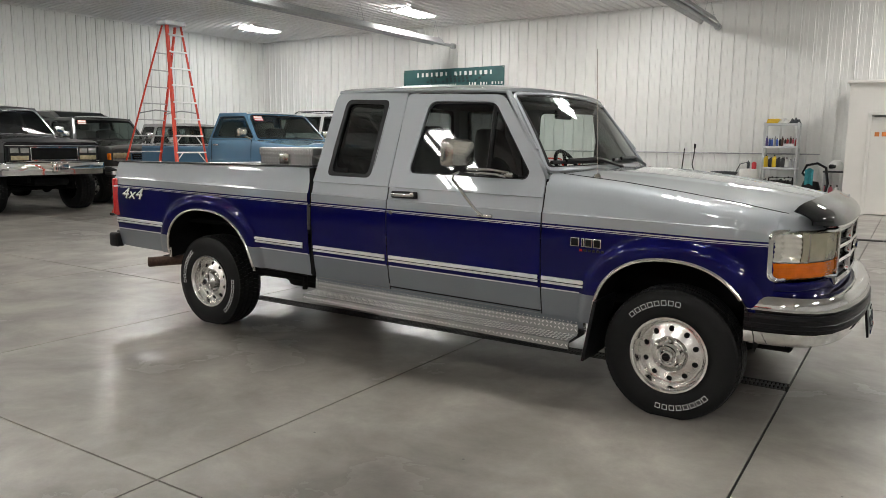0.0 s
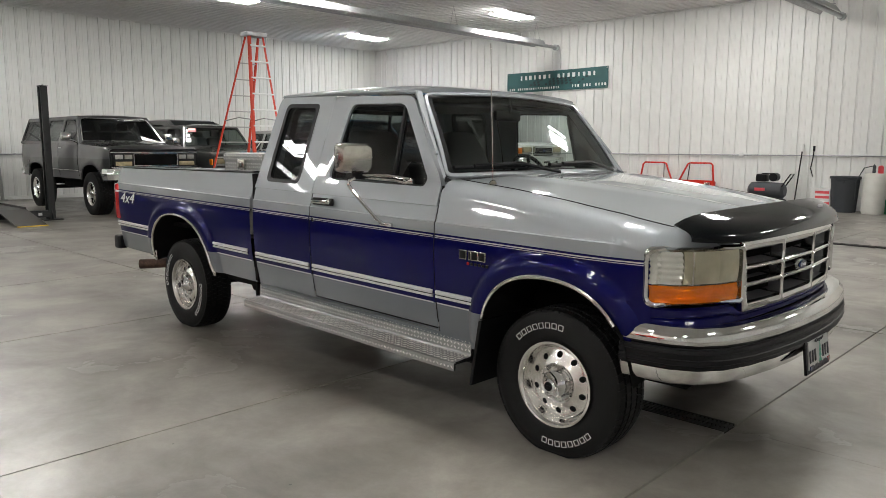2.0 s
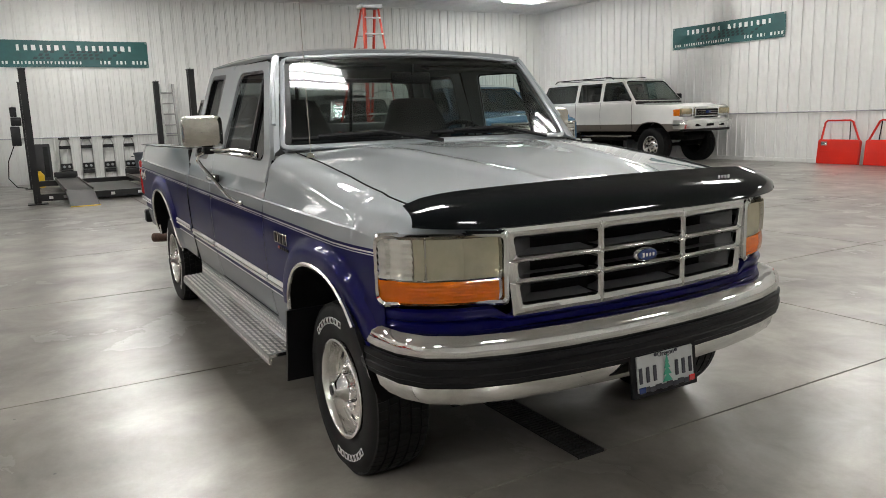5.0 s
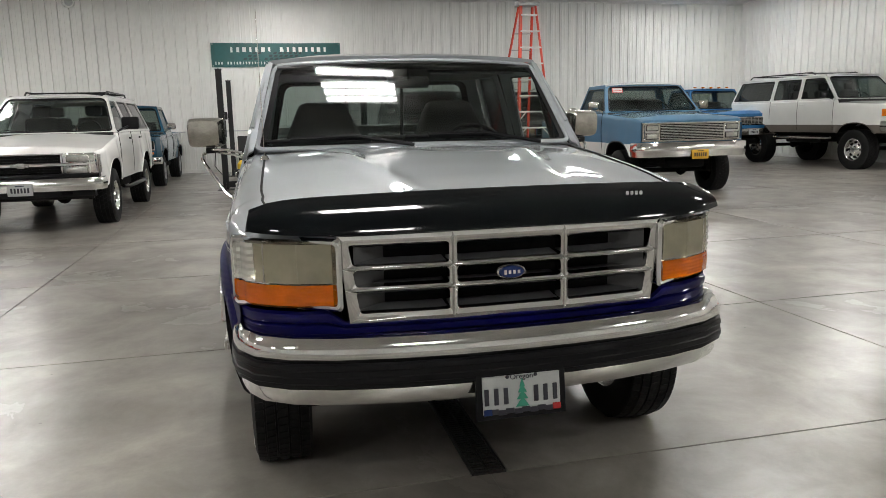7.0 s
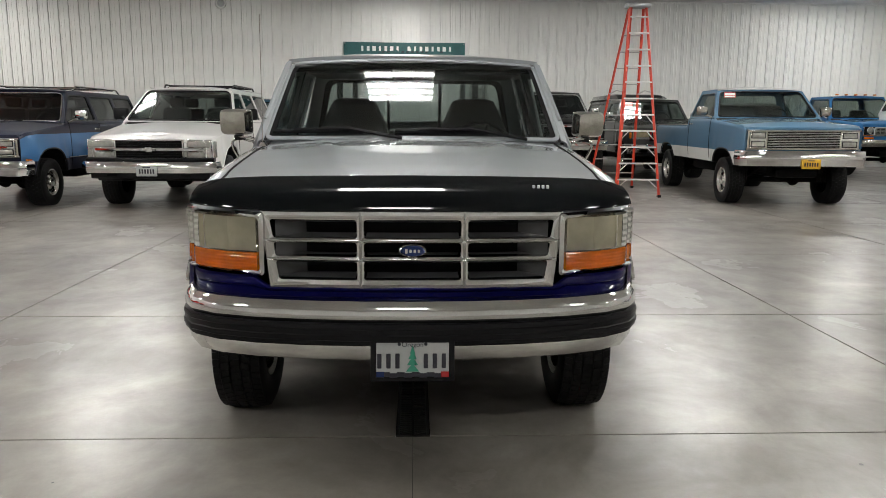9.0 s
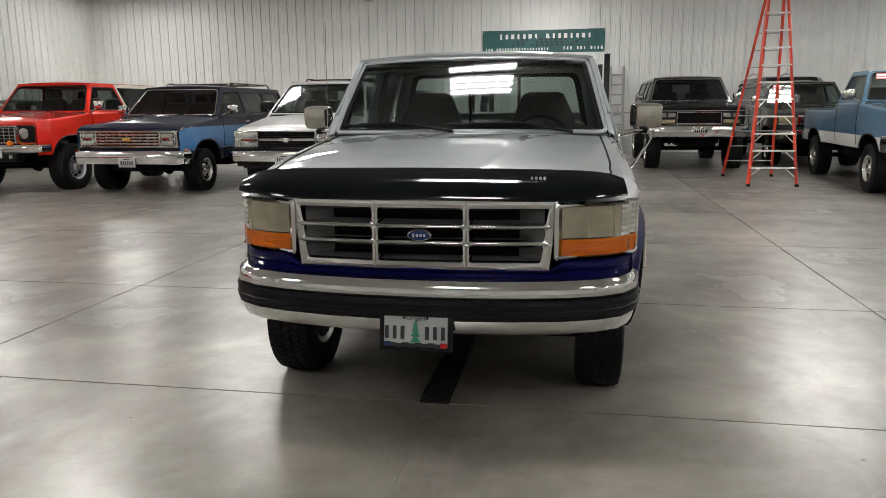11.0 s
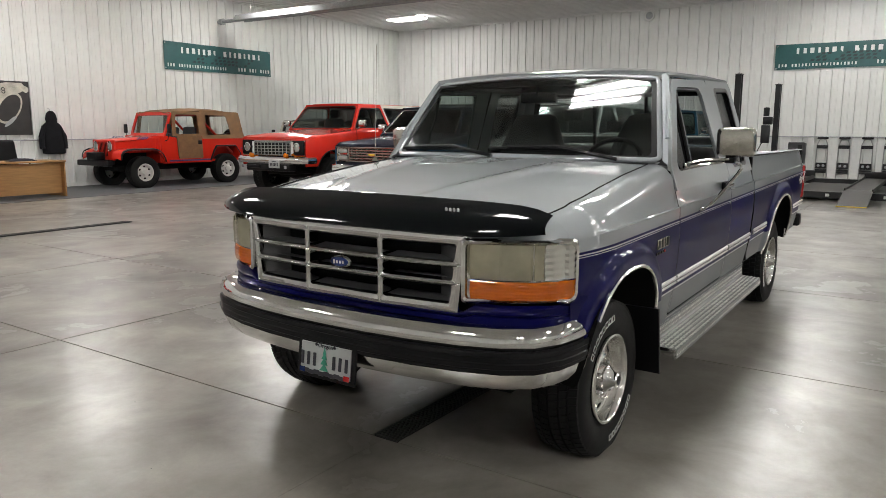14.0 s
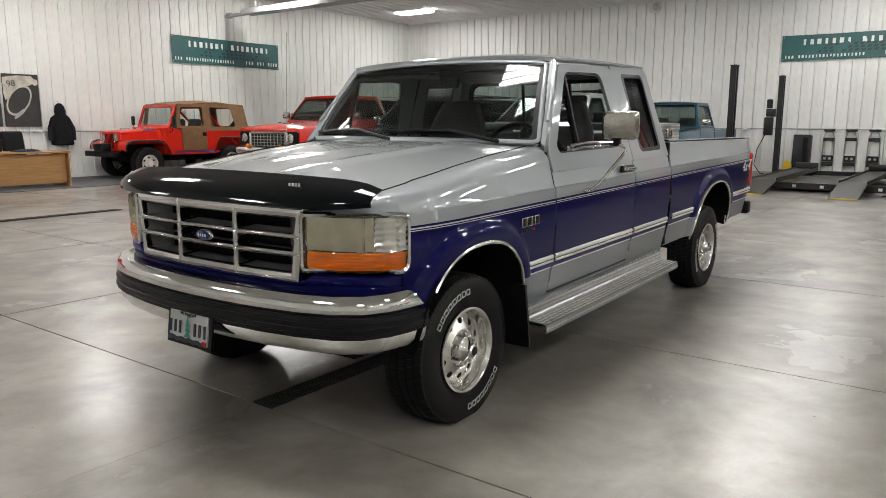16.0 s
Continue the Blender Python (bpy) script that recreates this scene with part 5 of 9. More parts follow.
for s in (-1, 1):
    mir = part("side_mirror", B(), CHROME, truck, "chrome towing mirror on tubular arms")
    MM = pose(-1.16, s * 1.105, 1.352, 0, 4, s * 14)
    bm = B()
    def mp(i, j):
        t = j / 7
        k = [(0.0, 0.02), (0.0, 0.3), (0.0, 0.6), (0.0, 0.84), (0.02, 0.96), (0.045, 1.0), (0.088, 1.0), (0.096, 0.95)][j]
        a = 2 * math.pi * i / 40
        c_, s_ = math.cos(a), math.sin(a)
        e = 0.3
        yn, zn = k[1] * math.copysign(abs(c_) ** e, c_), k[1] * math.copysign(abs(s_) ** e, s_)
        dome = 0.008 * (yn * yn + zn * zn) if j < 5 else 0.0
        return MM @ Vector((0.05 - k[0] - dome, 0.098 * k[1] * math.copysign(abs(c_) ** e, c_), 0.078 * k[1] * math.copysign(abs(s_) ** e, s_)))
    sheet(bm, mp, 40, 8, wrap=True)
    part("mirror_shell", bm, DULL_CHROME, mir)
    bm = B()
    rbox(bm, MM @ Vector((-0.038, 0, 0)), (0.004, 0.165, 0.13), 0.01, 2, MM.to_3x3())
    part("mirror_glass", bm, CHROME, mir)
    bm = B()
    rbox(bm, (-1.15, s * 1.085, 1.258), (0.06, 0.05, 0.035), 0.008)
    part("mirror_clamp", bm, BLACK_TRIM, mir)
    bm = B()
    tube(bm, [(-1.15, s * 1.1, 1.25), (-1.17, s * 1.13, 1.235), (-1.175, s * 1.135, 1.21), (-1.16, s * 1.12, 1.18), (-1.09, s * 1.02, 1.03), (-1.07, s * 0.985, 1.0)], 0.009, 8)
    tube(bm, [(-1.15, s * 1.1, 1.262), (-1.02, s * 0.99, 1.262), (-0.94, s * 0.915, 1.245)], 0.007, 8)
    tube(bm, [(-1.15, s * 1.07, 1.25), (-1.0, s * 0.96, 1.235), (-0.96, s * 0.915, 1.22)], 0.007, 8)
    part("mirror_arm", bm, CHROME, mir, "bent chrome tube")
    bm = B()
    rbox(bm, (-1.055, s * 0.978, 0.998), (0.1, 0.02, 0.022), 0.008, 2)
    part("mirror_foot", bm, CHROME, mir)
    bm = B()
    rbox(bm, (-0.945, s * 0.912, 1.232), (0.07, 0.025, 0.03), 0.008, 2)
    part("mirror_foot", bm, CHROME, mir)
# ---- cabin ----
bm = B()
sheet(bm, lambda i, j: body([-0.66, -0.78, -0.98, -1.02, -1.02][i], -0.88 + 1.76 * j / 8, [1.2, 1.215, 1.20, 1.14, 0.9][i] + (0.02 if 5 <= j <= 7 and 1 <= i <= 3 else 0)), 5, 9)
part("dashboard", bm, DASH, truck, "dark grey vinyl dashboard")
bm = B()
rbox(bm, body(-1.55, 0, 0.58), (1.7, 1.76, 0.05), 0.01, 1)
part("cabin_floor", bm, UNDER, truck)
bm = B()
rbox(bm, body(-1.6, 0, 1.655), (1.2, 1.42, 0.02), 0.008, 1)
part("headliner", bm, DASH, truck)
for y in (-0.42, 0.42):
    seat = part("seat", B(), SEAT, truck, "dark grey cloth bucket seat")
    bm = B()
    rbox(bm, body(-1.42, y, 0.80), (0.52, 0.54, 0.18), 0.06, 3)
    part("cushion", bm, SEAT, seat)
    bm = B()
    outline = [(0.80, 0.25), (0.95, 0.262), (1.15, 0.255), (1.28, 0.235), (1.37, 0.195), (1.44, 0.165), (1.475, 0.145), (1.49, 0.10)]

    def back_pt(i, j):
        z, w = outline[j]
        a = 2 * math.pi * i / 28
        c_, s_ = math.cos(a), math.sin(a)
        thick = 0.075 if j < 5 else (0.065, 0.05, 0.02)[j - 5]
        return body(-1.64 - 0.26 * (z - 0.8) + thick * math.copysign(abs(s_) ** 0.6, s_), y + w * math.copysign(abs(c_) ** 0.5, c_), z)
    vs = sheet(bm, back_pt, 28, 8, wrap=True)
    bm.faces.new([r[-1] for r in vs])
    part("backrest", bm, SEAT, seat, sharp=60)
bm = B()
rbox(bm, body(-2.2, 0, 0.98), (0.18, 1.5, 0.55), 0.06, 3)
part("rear_bench", bm, SEAT, truck)
bm = B()
SW = pose(-1.13, 0.42, 1.19, 0, 62, 0)
tube(bm, [SW @ Vector((0.19 * math.cos(2 * math.pi * k / 28), 0.19 * math.sin(2 * math.pi * k / 28), 0)) for k in range(28)], 0.014, 8, closed=True)
for a in (0.3, math.pi - 0.3, math.pi / 2 + math.pi):
    tube(bm, [SW @ Vector((0, 0, -0.03)), SW @ Vector((0.19 * math.cos(a), 0.19 * math.sin(a), 0))], 0.014, 6)
lathe(bm, [(0, 0), (0.06, 0.01), (0.07, 0.04), (0, 0.04)], 16, "x", (-1.13, 0.42, 1.19))
part("steering_wheel", bm, BLACK_TRIM, truck, "black steering wheel")
bm = B()
rbox(bm, body(-1.02, 0.0, 1.585), (0.03, 0.24, 0.065), 0.015, 2)
tube(bm, [body(-1.0, 0, 1.6), body(-0.99, 0, 1.69)], 0.008, 6)
part("rear_view_mirror", bm, BLACK_TRIM, truck)
for y in (-0.38, 0.38):
    bm = B()
    rbox(bm, body(-1.13, y, 1.655), (0.17, 0.5, 0.02), 0.008, 2, Matrix.Rotation(radians(14), 3, "Y"))
    part("sun_visor", bm, DASH, truck)

# ---- tool box in the bed, a thing of its own ----
tool = thing("tool_box", "aluminium tread-plate crossover tool box in the pickup bed", "tool box")
bm = B()
rbox(bm, (-2.81, 0, 1.20), (0.50, 1.46, 0.16), 0.008, 2)
part("box_body", bm, PLATE, tool)


def lozenges(bm, o, U, V, N, nu, nv, d=0.013, w=0.0045, h=0.004):
    """A field of raised lozenges on a flat face, every other one turned."""
    for i in range(nu):
        for j in range(nv):
            c = Vector(o) + U * ((i + 0.5) / nu) + V * ((j + 0.5) / nv)
            a, b = (U.normalized() + V.normalized()) / 1.414, (U.normalized() - V.normalized()) / 1.414
            if (i + j) % 2:
                a, b = b, a
            ring = [bm.verts.new(c + q) for q in (-a * d, b * w, a * d, -b * w)]
            top = bm.verts.new(c + N * h)
            for k in range(4):
                bm.faces.new((ring[k], ring[(k + 1) % 4], top))
bm = B()
rbox(bm, (-2.81, 0, 1.335), (0.53, 1.56, 0.055), 0.008, 2)
part("box_lid", bm, PLATE, tool)
for s in (-1, 1):
    bm = B()
    rbox(bm, (-2.81, s * 0.755, 1.275), (0.50, 0.05, 0.10), 0.006, 1)
    part("box_end", bm, PLATE, tool)
    bm = B()
    rbox(bm, (-2.81, s * 0.79, 1.285), (0.09, 0.02, 0.075), 0.015, 3)
    lathe(bm, [(0, -0.014), (0.02, -0.012), (0.024, 0.012), (0, 0.014)], 14, "y", (-2.81, s * 0.795, 1.285))
    part("latch", bm, DULL_CHROME, tool, "dull metal paddle latch")

bm = B()
for s in (-1, 1):
    lozenges(bm, (-3.07, s * 0.781, 1.312), Vector((0.52, 0, 0)), Vector((0, 0, 0.046)), Vector((0, s, 0)), 20, 2)
    lozenges(bm, (-3.05, s * 0.781, 1.232), Vector((0.48, 0, 0)), Vector((0, 0, 0.07)), Vector((0, s, 0)), 18, 3)
lozenges(bm, (-3.07, -0.77, 1.363), Vector((0.52, 0, 0)), Vector((0, 1.54, 0)), Vector((0, 0, 1)), 20, 60)
tagged(part("lid_tread", bm, LOZENGE, tool), kind="stuff")
for step, s in STEPS:
    bm = B()
    run = Vector((1.92, 0, 1.92 * RAKE))
    lozenges(bm, body(-2.41, s * 0.9175, 0.376), run, Vector((0, 0, 0.068)), Vector((0, s, 0)), 78, 3, 0.0115, 0.004, 0.003)
    lozenges(bm, body(-2.41, s * 1.0455, 0.314), run, Vector((0, 0, 0.034)), Vector((0, s, 0)), 78, 1, 0.0115, 0.004, 0.003)
    tagged(part("side_relief", bm, LOZENGE, step), kind="stuff")


# ---- the other vehicles of the showroom ----
def paint(name, c, metal=0.0, coat=1.0):
    return surface(name, c, 0.45, metal, vary=0.05, scale=1.3, grain=600, coat=coat, rough_vary=0.08, spec=0.15)


P_WHITE, P_NAVY, P_SKY = paint("white_paint", (0.74, 0.74, 0.72)), paint("navy_paint", (0.006, 0.009, 0.024), coat=0.55), paint("light_blue_paint", (0.05, 0.17, 0.37), 0.2)
P_RED, P_CREAM, P_TEAL = paint("red_paint", (0.58, 0.016, 0.005)), paint("cream_paint", (0.58, 0.55, 0.47)), paint("teal_paint", (0.02, 0.085, 0.14), 0.2)
P_GREY, P_DARK, P_BLACK = paint("grey_paint", (0.075, 0.075, 0.078), 0.3), paint("dark_grey_paint", (0.048, 0.049, 0.047), 0.3), paint("black_paint", (0.006, 0.006, 0.007), coat=0.6)
P_STEEL, P_ROYAL, P_TAN = paint("faded_blue_paint", (0.08, 0.175, 0.28)), paint("bright_blue_paint", (0.018, 0.135, 0.33)), paint("stone_paint", (0.13, 0.115, 0.10))
P_LIGHTGREY, P_PALE = paint("light_grey_paint", (0.14, 0.14, 0.14), 0.3), paint("pale_silver_paint", (0.4, 0.4, 0.39), 0.3)
CABIN = surface("dark_cabin", (0.02, 0.02, 0.021), 0.85, vary=0.2)
LAMP_OLD = surface("sealed_beam_glass", (0.48, 0.48, 0.45), 0.12, 0.6, vary=0.15, scale=20, coat=1.0)
AMBER_OLD = surface("old_amber_lens", (0.8, 0.2, 0.006), 0.25, 0.1, vary=0.2, scale=16, coat=0.6)
LAMP_YELLOW = surface("yellow_lamp_glass", (0.5, 0.43, 0.26), 0.2, 0.5, vary=0.25, scale=18, coat=0.8)
YELLOW = surface("yellow_plate", (0.62, 0.36, 0.02), 0.45, vary=0.08)
STICKER = surface("red_sticker", (0.6, 0.05, 0.06), 0.5, vary=0.1)
WHITE_STEEL = surface("white_steel_wheel", (0.62, 0.61, 0.58), 0.4, vary=0.08)
SOFT_TOP = surface("tan_canvas", (0.2, 0.105, 0.045), 0.85, vary=0.2, scale=7, bump=0.003, grain=60)
STRIPE = surface("blue_stripe", (0.03, 0.035, 0.16), 0.4, vary=0.05)


def road_wheel(parent, x, y, R, s, rim="alloy", W=0.26, rr=None):
    """A wheel of a parked vehicle; the outer face looks away from the vehicle."""
    w = part("wheel", B(), RUBBER, parent, {"alloy": "black tyre on a silver alloy wheel", "white": "black tyre on a white spoked steel wheel", "steel": "black tyre on a plain steel wheel"}[rim])
    w.location, w.rotation_euler = (x, y, R - 0.012), (0, 0, math.pi if s > 0 else 0)
    rr = rr or R * 0.53
    bm = tyre_mesh(R, rr, W)
    ground_flat(bm, R - 0.012)
    part("tyre", bm, RUBBER, w)
    bm = tread_mesh(R, W, 40)
    ground_flat(bm, R - 0.012)
    tagged(part("tread", bm, RUBBER, w), kind="stuff")
    bm = B()
    mat = {"alloy": ALLOY, "white": WHITE_STEEL, "steel": CONDUIT}[rim]
    h = W / 2
    lathe(bm, [(rr - 0.004, -h * 0.86), (rr + 0.006, -h * 0.95), (rr - 0.006, -h * 0.98), (rr - 0.02, -h * 0.85), (rr - 0.03, -h * 0.45), (rr * 0.72, -h * 0.4), (rr * 0.5, -h * 0.62), (rr * 0.36, -h * 0.7), (rr * 0.3, -h * 0.95), (rr * 0.12, -h * 1.0), (0, -h * 1.0)], 28)
    r = part("rim", bm, mat, w)
    for k in range(8 if rim != "white" else 6):
        bm = B()
        a = 2 * math.pi * k / (8 if rim != "white" else 6)
        m = Matrix.Rotation(-a, 3, "Y")
        rbox(bm, m @ Vector((0, -h * 0.50, rr * 0.68)), (rr * 0.24, 0.05, rr * 0.22), 0.02, 2, m)
        part("rim_opening", bm, UNDER, r)
    return w


def vehicle(name, label, category, m, S):
    """A parked truck or wagon. Local axes: x ahead, the front axle over the origin, z up."""
    v = thing(name, label, category, m)
    hw, wb, fo, ro, R = S["hw"], S["wb"], S["fo"], S["ro"], S["R"]
    zb, zh, zf, belt, roof = S["zb"], S["zh"], S["zf"], S["belt"], S["roof"]
    cowl, wtop = S["cowl"], S["wtop"]
    cab_b, cab_t = S["cab"]
    rear = -wb - ro
    rail = S.get("rail", belt)
    bands = S["bands"]          # (upper height, material), from below
    mats = [b[1] for b in bands]
    arch_h = S.get("arch", 0.14)
    archs = [(0.0, R + arch_h * 0.9, R + 0.02, R + arch_h - 0.02, 2.6), (-wb, R + arch_h * 0.9, R + 0.02, R + arch_h - 0.02, 2.6)]
    top_of = lambda x: float(np.interp(x, [rear, cab_b - 0.02, cab_b, cowl, cowl + 0.05, fo - 0.12, fo], [rail, rail, belt, belt, zh, zf + 0.02, zf - 0.03]))
    mid = lerp(zb, belt, 0.55)
    yz = lambda z: hw - 0.055 * ((z - mid) / (belt - zb)) ** 2 * 2.0
    swept = S.get("swept", 0.03)
    nose = lambda x: (0.03 + swept) * max(0, (x - fo + 0.35) / 0.35) ** 2 + 0.05 * max(0, (rear + 0.3 - x) / 0.3) ** 2
    tops = sorted({b[0] for b in bands if b[0] < 9})

    def rows(x):
        t = top_of(x)
        marks = [zb] + [z for z in tops] + [9]
        out, mi = [], []
        for k in range(len(marks) - 1):
            a, b = min(marks[k], t - 0.05), min(marks[k + 1], t - 0.05)
            for q in range(3):
                out.append(lerp(a, b, q / 3))
                mi.append(k)
        return out + [t - 0.05, t - 0.02, t - 0.003, t], mi + [mi[-1]] * 4

    for s in (-1, 1):
        xs = sorted({round(x, 4) for x in list(np.linspace(rear, fo, 36)) + [cab_b - 0.02, cab_b, cowl, cowl + 0.05] + [a[0] + a[1] * 1.001 * math.cos(math.pi * k / 16) for a in archs for k in range(17)]})
        bm = B()

        def P(i, j):
            x = xs[i]
            rs, _ = rows(x)
            z = rs[j]
            for a in archs:
                z = max(z, arch_low(x, a, zb))
            z = min(z, max(top_of(x), zb))
            fl = sum(arch_flare(x, z, a, 0.03) for a in archs)
            inn = {len(rs) - 3: 0.006, len(rs) - 2: 0.022, len(rs) - 1: 0.055}.get(j, 0)
            return Vector((x, s * (yz(z) + fl - inn - nose(x)), z))
        n = len(rows(0)[0])
        mm = rows(0)[1]
        sheet(bm, P, len(xs), n, lambda i, j: mm[j])
        part("body_side", bm, mats, v)
        for a in archs:
            bm = B()
            line = []
            for k in range(25):
                th = math.pi * k / 24
                c_, s_ = math.cos(th), math.sin(th)
                rr_ = 1 / (abs(c_) ** a[4] + s_ ** a[4]) ** (1 / a[4])
                x, z = a[0] + a[1] * rr_ * c_, max(zb, a[2] + a[3] * rr_ * s_)
                line.append(Vector((x, s * (yz(z) + 0.026), z)))
            tube(bm, line, 0.012, 5)
            part("arch_trim", bm, S.get("archmat", BLACK_TRIM), v)
            bm = B()
            sheet(bm, lambda i, j: Vector((line[i].x, s * (abs(line[i].y) - 0.02 - 0.4 * j), line[i].z + 0.01)), 25, 2)
            part("wheel_well", bm, UNDER, v)
        for x in (0, -wb):
            road_wheel(v, x, s * (hw - S.get("inset", 0.14)), R, s, S.get("rim", "alloy"), S.get("W", 0.27))
        if S.get("molding"):
            bm = B()
            z = S["molding"]
            tube(bm, [(x, s * (yz(z) + 0.006), z) for x in np.linspace(rear + 0.1, fo - 0.3, 30) if all(abs(x - a[0]) > a[1] + 0.03 for a in archs) and x < -R - 0.2 and x > -wb + R + 0.2], 0.02, 6, flat=0.5)
            part("side_moulding", bm, S.get("moldmat", ALLOY), v)
    # hood and nose
    NX, NY = 10, 13

    def hoodp(i, j):
        t, u = i / (NX - 1), -1 + 2 * j / (NY - 1)
        x = lerp(cowl + 0.02, fo - swept * u * u, t)
        z = top_of(lerp(cowl + 0.06, fo, t)) + 0.035 * (1 - u * u) + 0.012 * (abs(u) < 0.55) * (t < 0.97)
        return Vector((x, u * (hw - 0.055 - nose(x)), z + 0.002 - (0.03 if t == 1 else 0)))
    bm = B()
    sheet(bm, hoodp, NX, NY)
    hood = part("hood", bm, S.get("hoodmat", mats[-1]), v)
    solid(hood, 0.015, -1)
    bm = B()
    sheet(bm, lambda i, j: Vector((fo - 0.012 - swept * (-1 + i / 6) ** 2, (-1 + i / 6) * (hw - 0.03 - swept), (S.get("zn", zb + 0.1), lerp(zb, zf, 0.6), zf - 0.01)[j])), 13, 3)
    part("nose_panel", bm, S.get("nosemat", mats[-1]), v)
    bm = B()
    sheet(bm, lambda i, j: Vector((rear + 0.012, (-1 + i / 4) * (hw - 0.06), (zb + 0.05, rail)[j])), 9, 2)
    part("tailgate", bm, mats[-1], v)
    # greenhouse
    rw = S["rw"]
    gy = lambda z: lerp(hw - 0.05, rw, (z - belt) / (roof - belt))
    edges_b = [cowl] + [w for w in S["pillars_b"]] + [cab_b]
    edges_t = [wtop] + [w for w in S["pillars_t"]] + [cab_t]
    zt = roof - 0.045
    for s in (-1, 1):
        for k in range(len(edges_b) - 1):
            b0, b1, t0, t1 = edges_b[k], edges_b[k + 1], edges_t[k], edges_t[k + 1]
            gap = S.get("post", 0.05)
            outer = rounded([(b1, belt), (t1, roof), (t0, roof), (b0, belt)], 0.004, 4)
            f = 1 - (zt - belt) / (roof - belt)
            g0 = gap if k else gap * 1.3
            inner = rounded([(b1 + gap, belt + 0.035), (lerp(t1, b1, f) + gap, zt - 0.02), (lerp(t0, b0, f) - g0, zt - 0.02), (b0 - g0, belt + 0.035)], 0.05, 4)
            bm = B()
            ring_sheet(bm, outer, inner, lambda u, w: Vector((u, s * gy(w), w)), 2)
            cmat = S.get("cabmat", mats[-1])
            if isinstance(cmat, list):
                cmat = cmat[min(k, len(cmat) - 1)]
            fr = solid(part("window_frame", bm, cmat, v), 0.025)
            bm = B()
            ring_sheet(bm, [(lerp(u, (b0 + b1) / 2, -0.03), lerp(w, lerp(belt, zt, 0.5), -0.03)) for u, w in inner], [(lerp(u, (b0 + b1) / 2, 0.05), lerp(w, lerp(belt, zt, 0.5), 0.06)) for u, w in inner], lambda u, w: Vector((u, s * (gy(w) + 0.004), w)), 1)
            part("window_seal", bm, S.get("sealmat", BLACK_TRIM), fr)
            bm = B()
            bm.faces.new([bm.verts.new((u, s * (gy(w) - 0.006), w)) for u, w in inner])
            part("window_glass", bm, S.get("sideglass", GLASS_SIDE) if k == 0 else S.get("rearglass", GLASS_DARK), fr).visible_shadow = False
    bow = S.get("bow", 0.07)
    sc = lambda u, w: Vector((lerp(cowl + bow * (1 - u * u), wtop + 0.5 * bow * (1 - u * u), w), u * lerp(hw - 0.06, rw, w), lerp(belt + 0.01, roof, w)))
    fu, f0, f1 = S.get("screen", (0.945, 0.05, 0.92))

    def fine_loop(pts):
        out = []
        for p, q in zip(pts, pts[1:] + pts[:1]):
            n = max(1, int(abs(q[0] - p[0]) / 0.15))
            out += [(lerp(p[0], q[0], k / n), lerp(p[1], q[1], k / n)) for k in range(n)]
        return out
    rr_ = S.get("screen_r", 0.12)
    glass_uv = fine_loop(rounded([(-fu, f0), (fu, f0), (fu, f1), (-fu, f1)], [0.07, 0.07, rr_, rr_], 4))
    edge_uv = [(max(-1, min(1, u * 1.3)), 0.5 + max(-0.5, min(0.5, (w - 0.5) * 1.4))) for u, w in glass_uv]
    bm = B()
    sheet(bm, lambda i, j: sc(lerp(glass_uv[i][0], 0, j / 6), lerp(glass_uv[i][1], 0.5, j / 6)) - Vector((0.012, 0, 0)), len(glass_uv), 7, wrap=True)
    ws = part("windscreen", bm, S.get("frontglass", GLASS_GREEN), v)
    ws.visible_shadow = False
    bm = B()
    sheet(bm, lambda i, j: sc(lerp(glass_uv[i][0], edge_uv[i][0], j / 2), lerp(glass_uv[i][1], edge_uv[i][1], j / 2)) - Vector((0.004 * (j == 2), 0, 0)), len(glass_uv), 3, wrap=True)
    cab0 = S.get("cabmat", mats[-1])
    part("windscreen_frame", bm, S.get("pillarmat", cab0[0] if isinstance(cab0, list) else cab0), v)
    bm = B()
    tube(bm, [sc(u, w) for u, w in glass_uv], 0.014, 5, closed=True)
    part("windscreen_trim", bm, S.get("trim", BLACK_TRIM), ws)
    for y0 in (-0.3, 0.35):
        bm = B()
        tube(bm, [sc(y0 / hw, 0.0) + Vector((0.03, 0, 0.03)), sc((y0 - 0.35) / hw, 0.08) + Vector((0.02, 0, 0.015))], 0.008, 5)
        part("wiper", bm, BLACK_TRIM, ws)
    for s in (-1, 1):
        bm = B()
        sheet(bm, lambda i, j: lerp(Vector((edges_b[0], s * gy(belt), belt)), Vector((edges_t[0], s * gy(roof), roof)), i / 4).lerp(sc(s * 0.95, i / 4), j), 5, 2)
        part("windscreen_pillar", bm, S.get("pillarmat", S.get("cabmat", mats[-1]) if not isinstance(S.get("cabmat"), list) else S["cabmat"][0]), v)
    rmat = S.get("roofmat", mats[-1])
    rx = [wtop + 0.02] + list(np.linspace(wtop - 0.15, cab_t + 0.1, 6)) + [cab_t]
    bm = B()
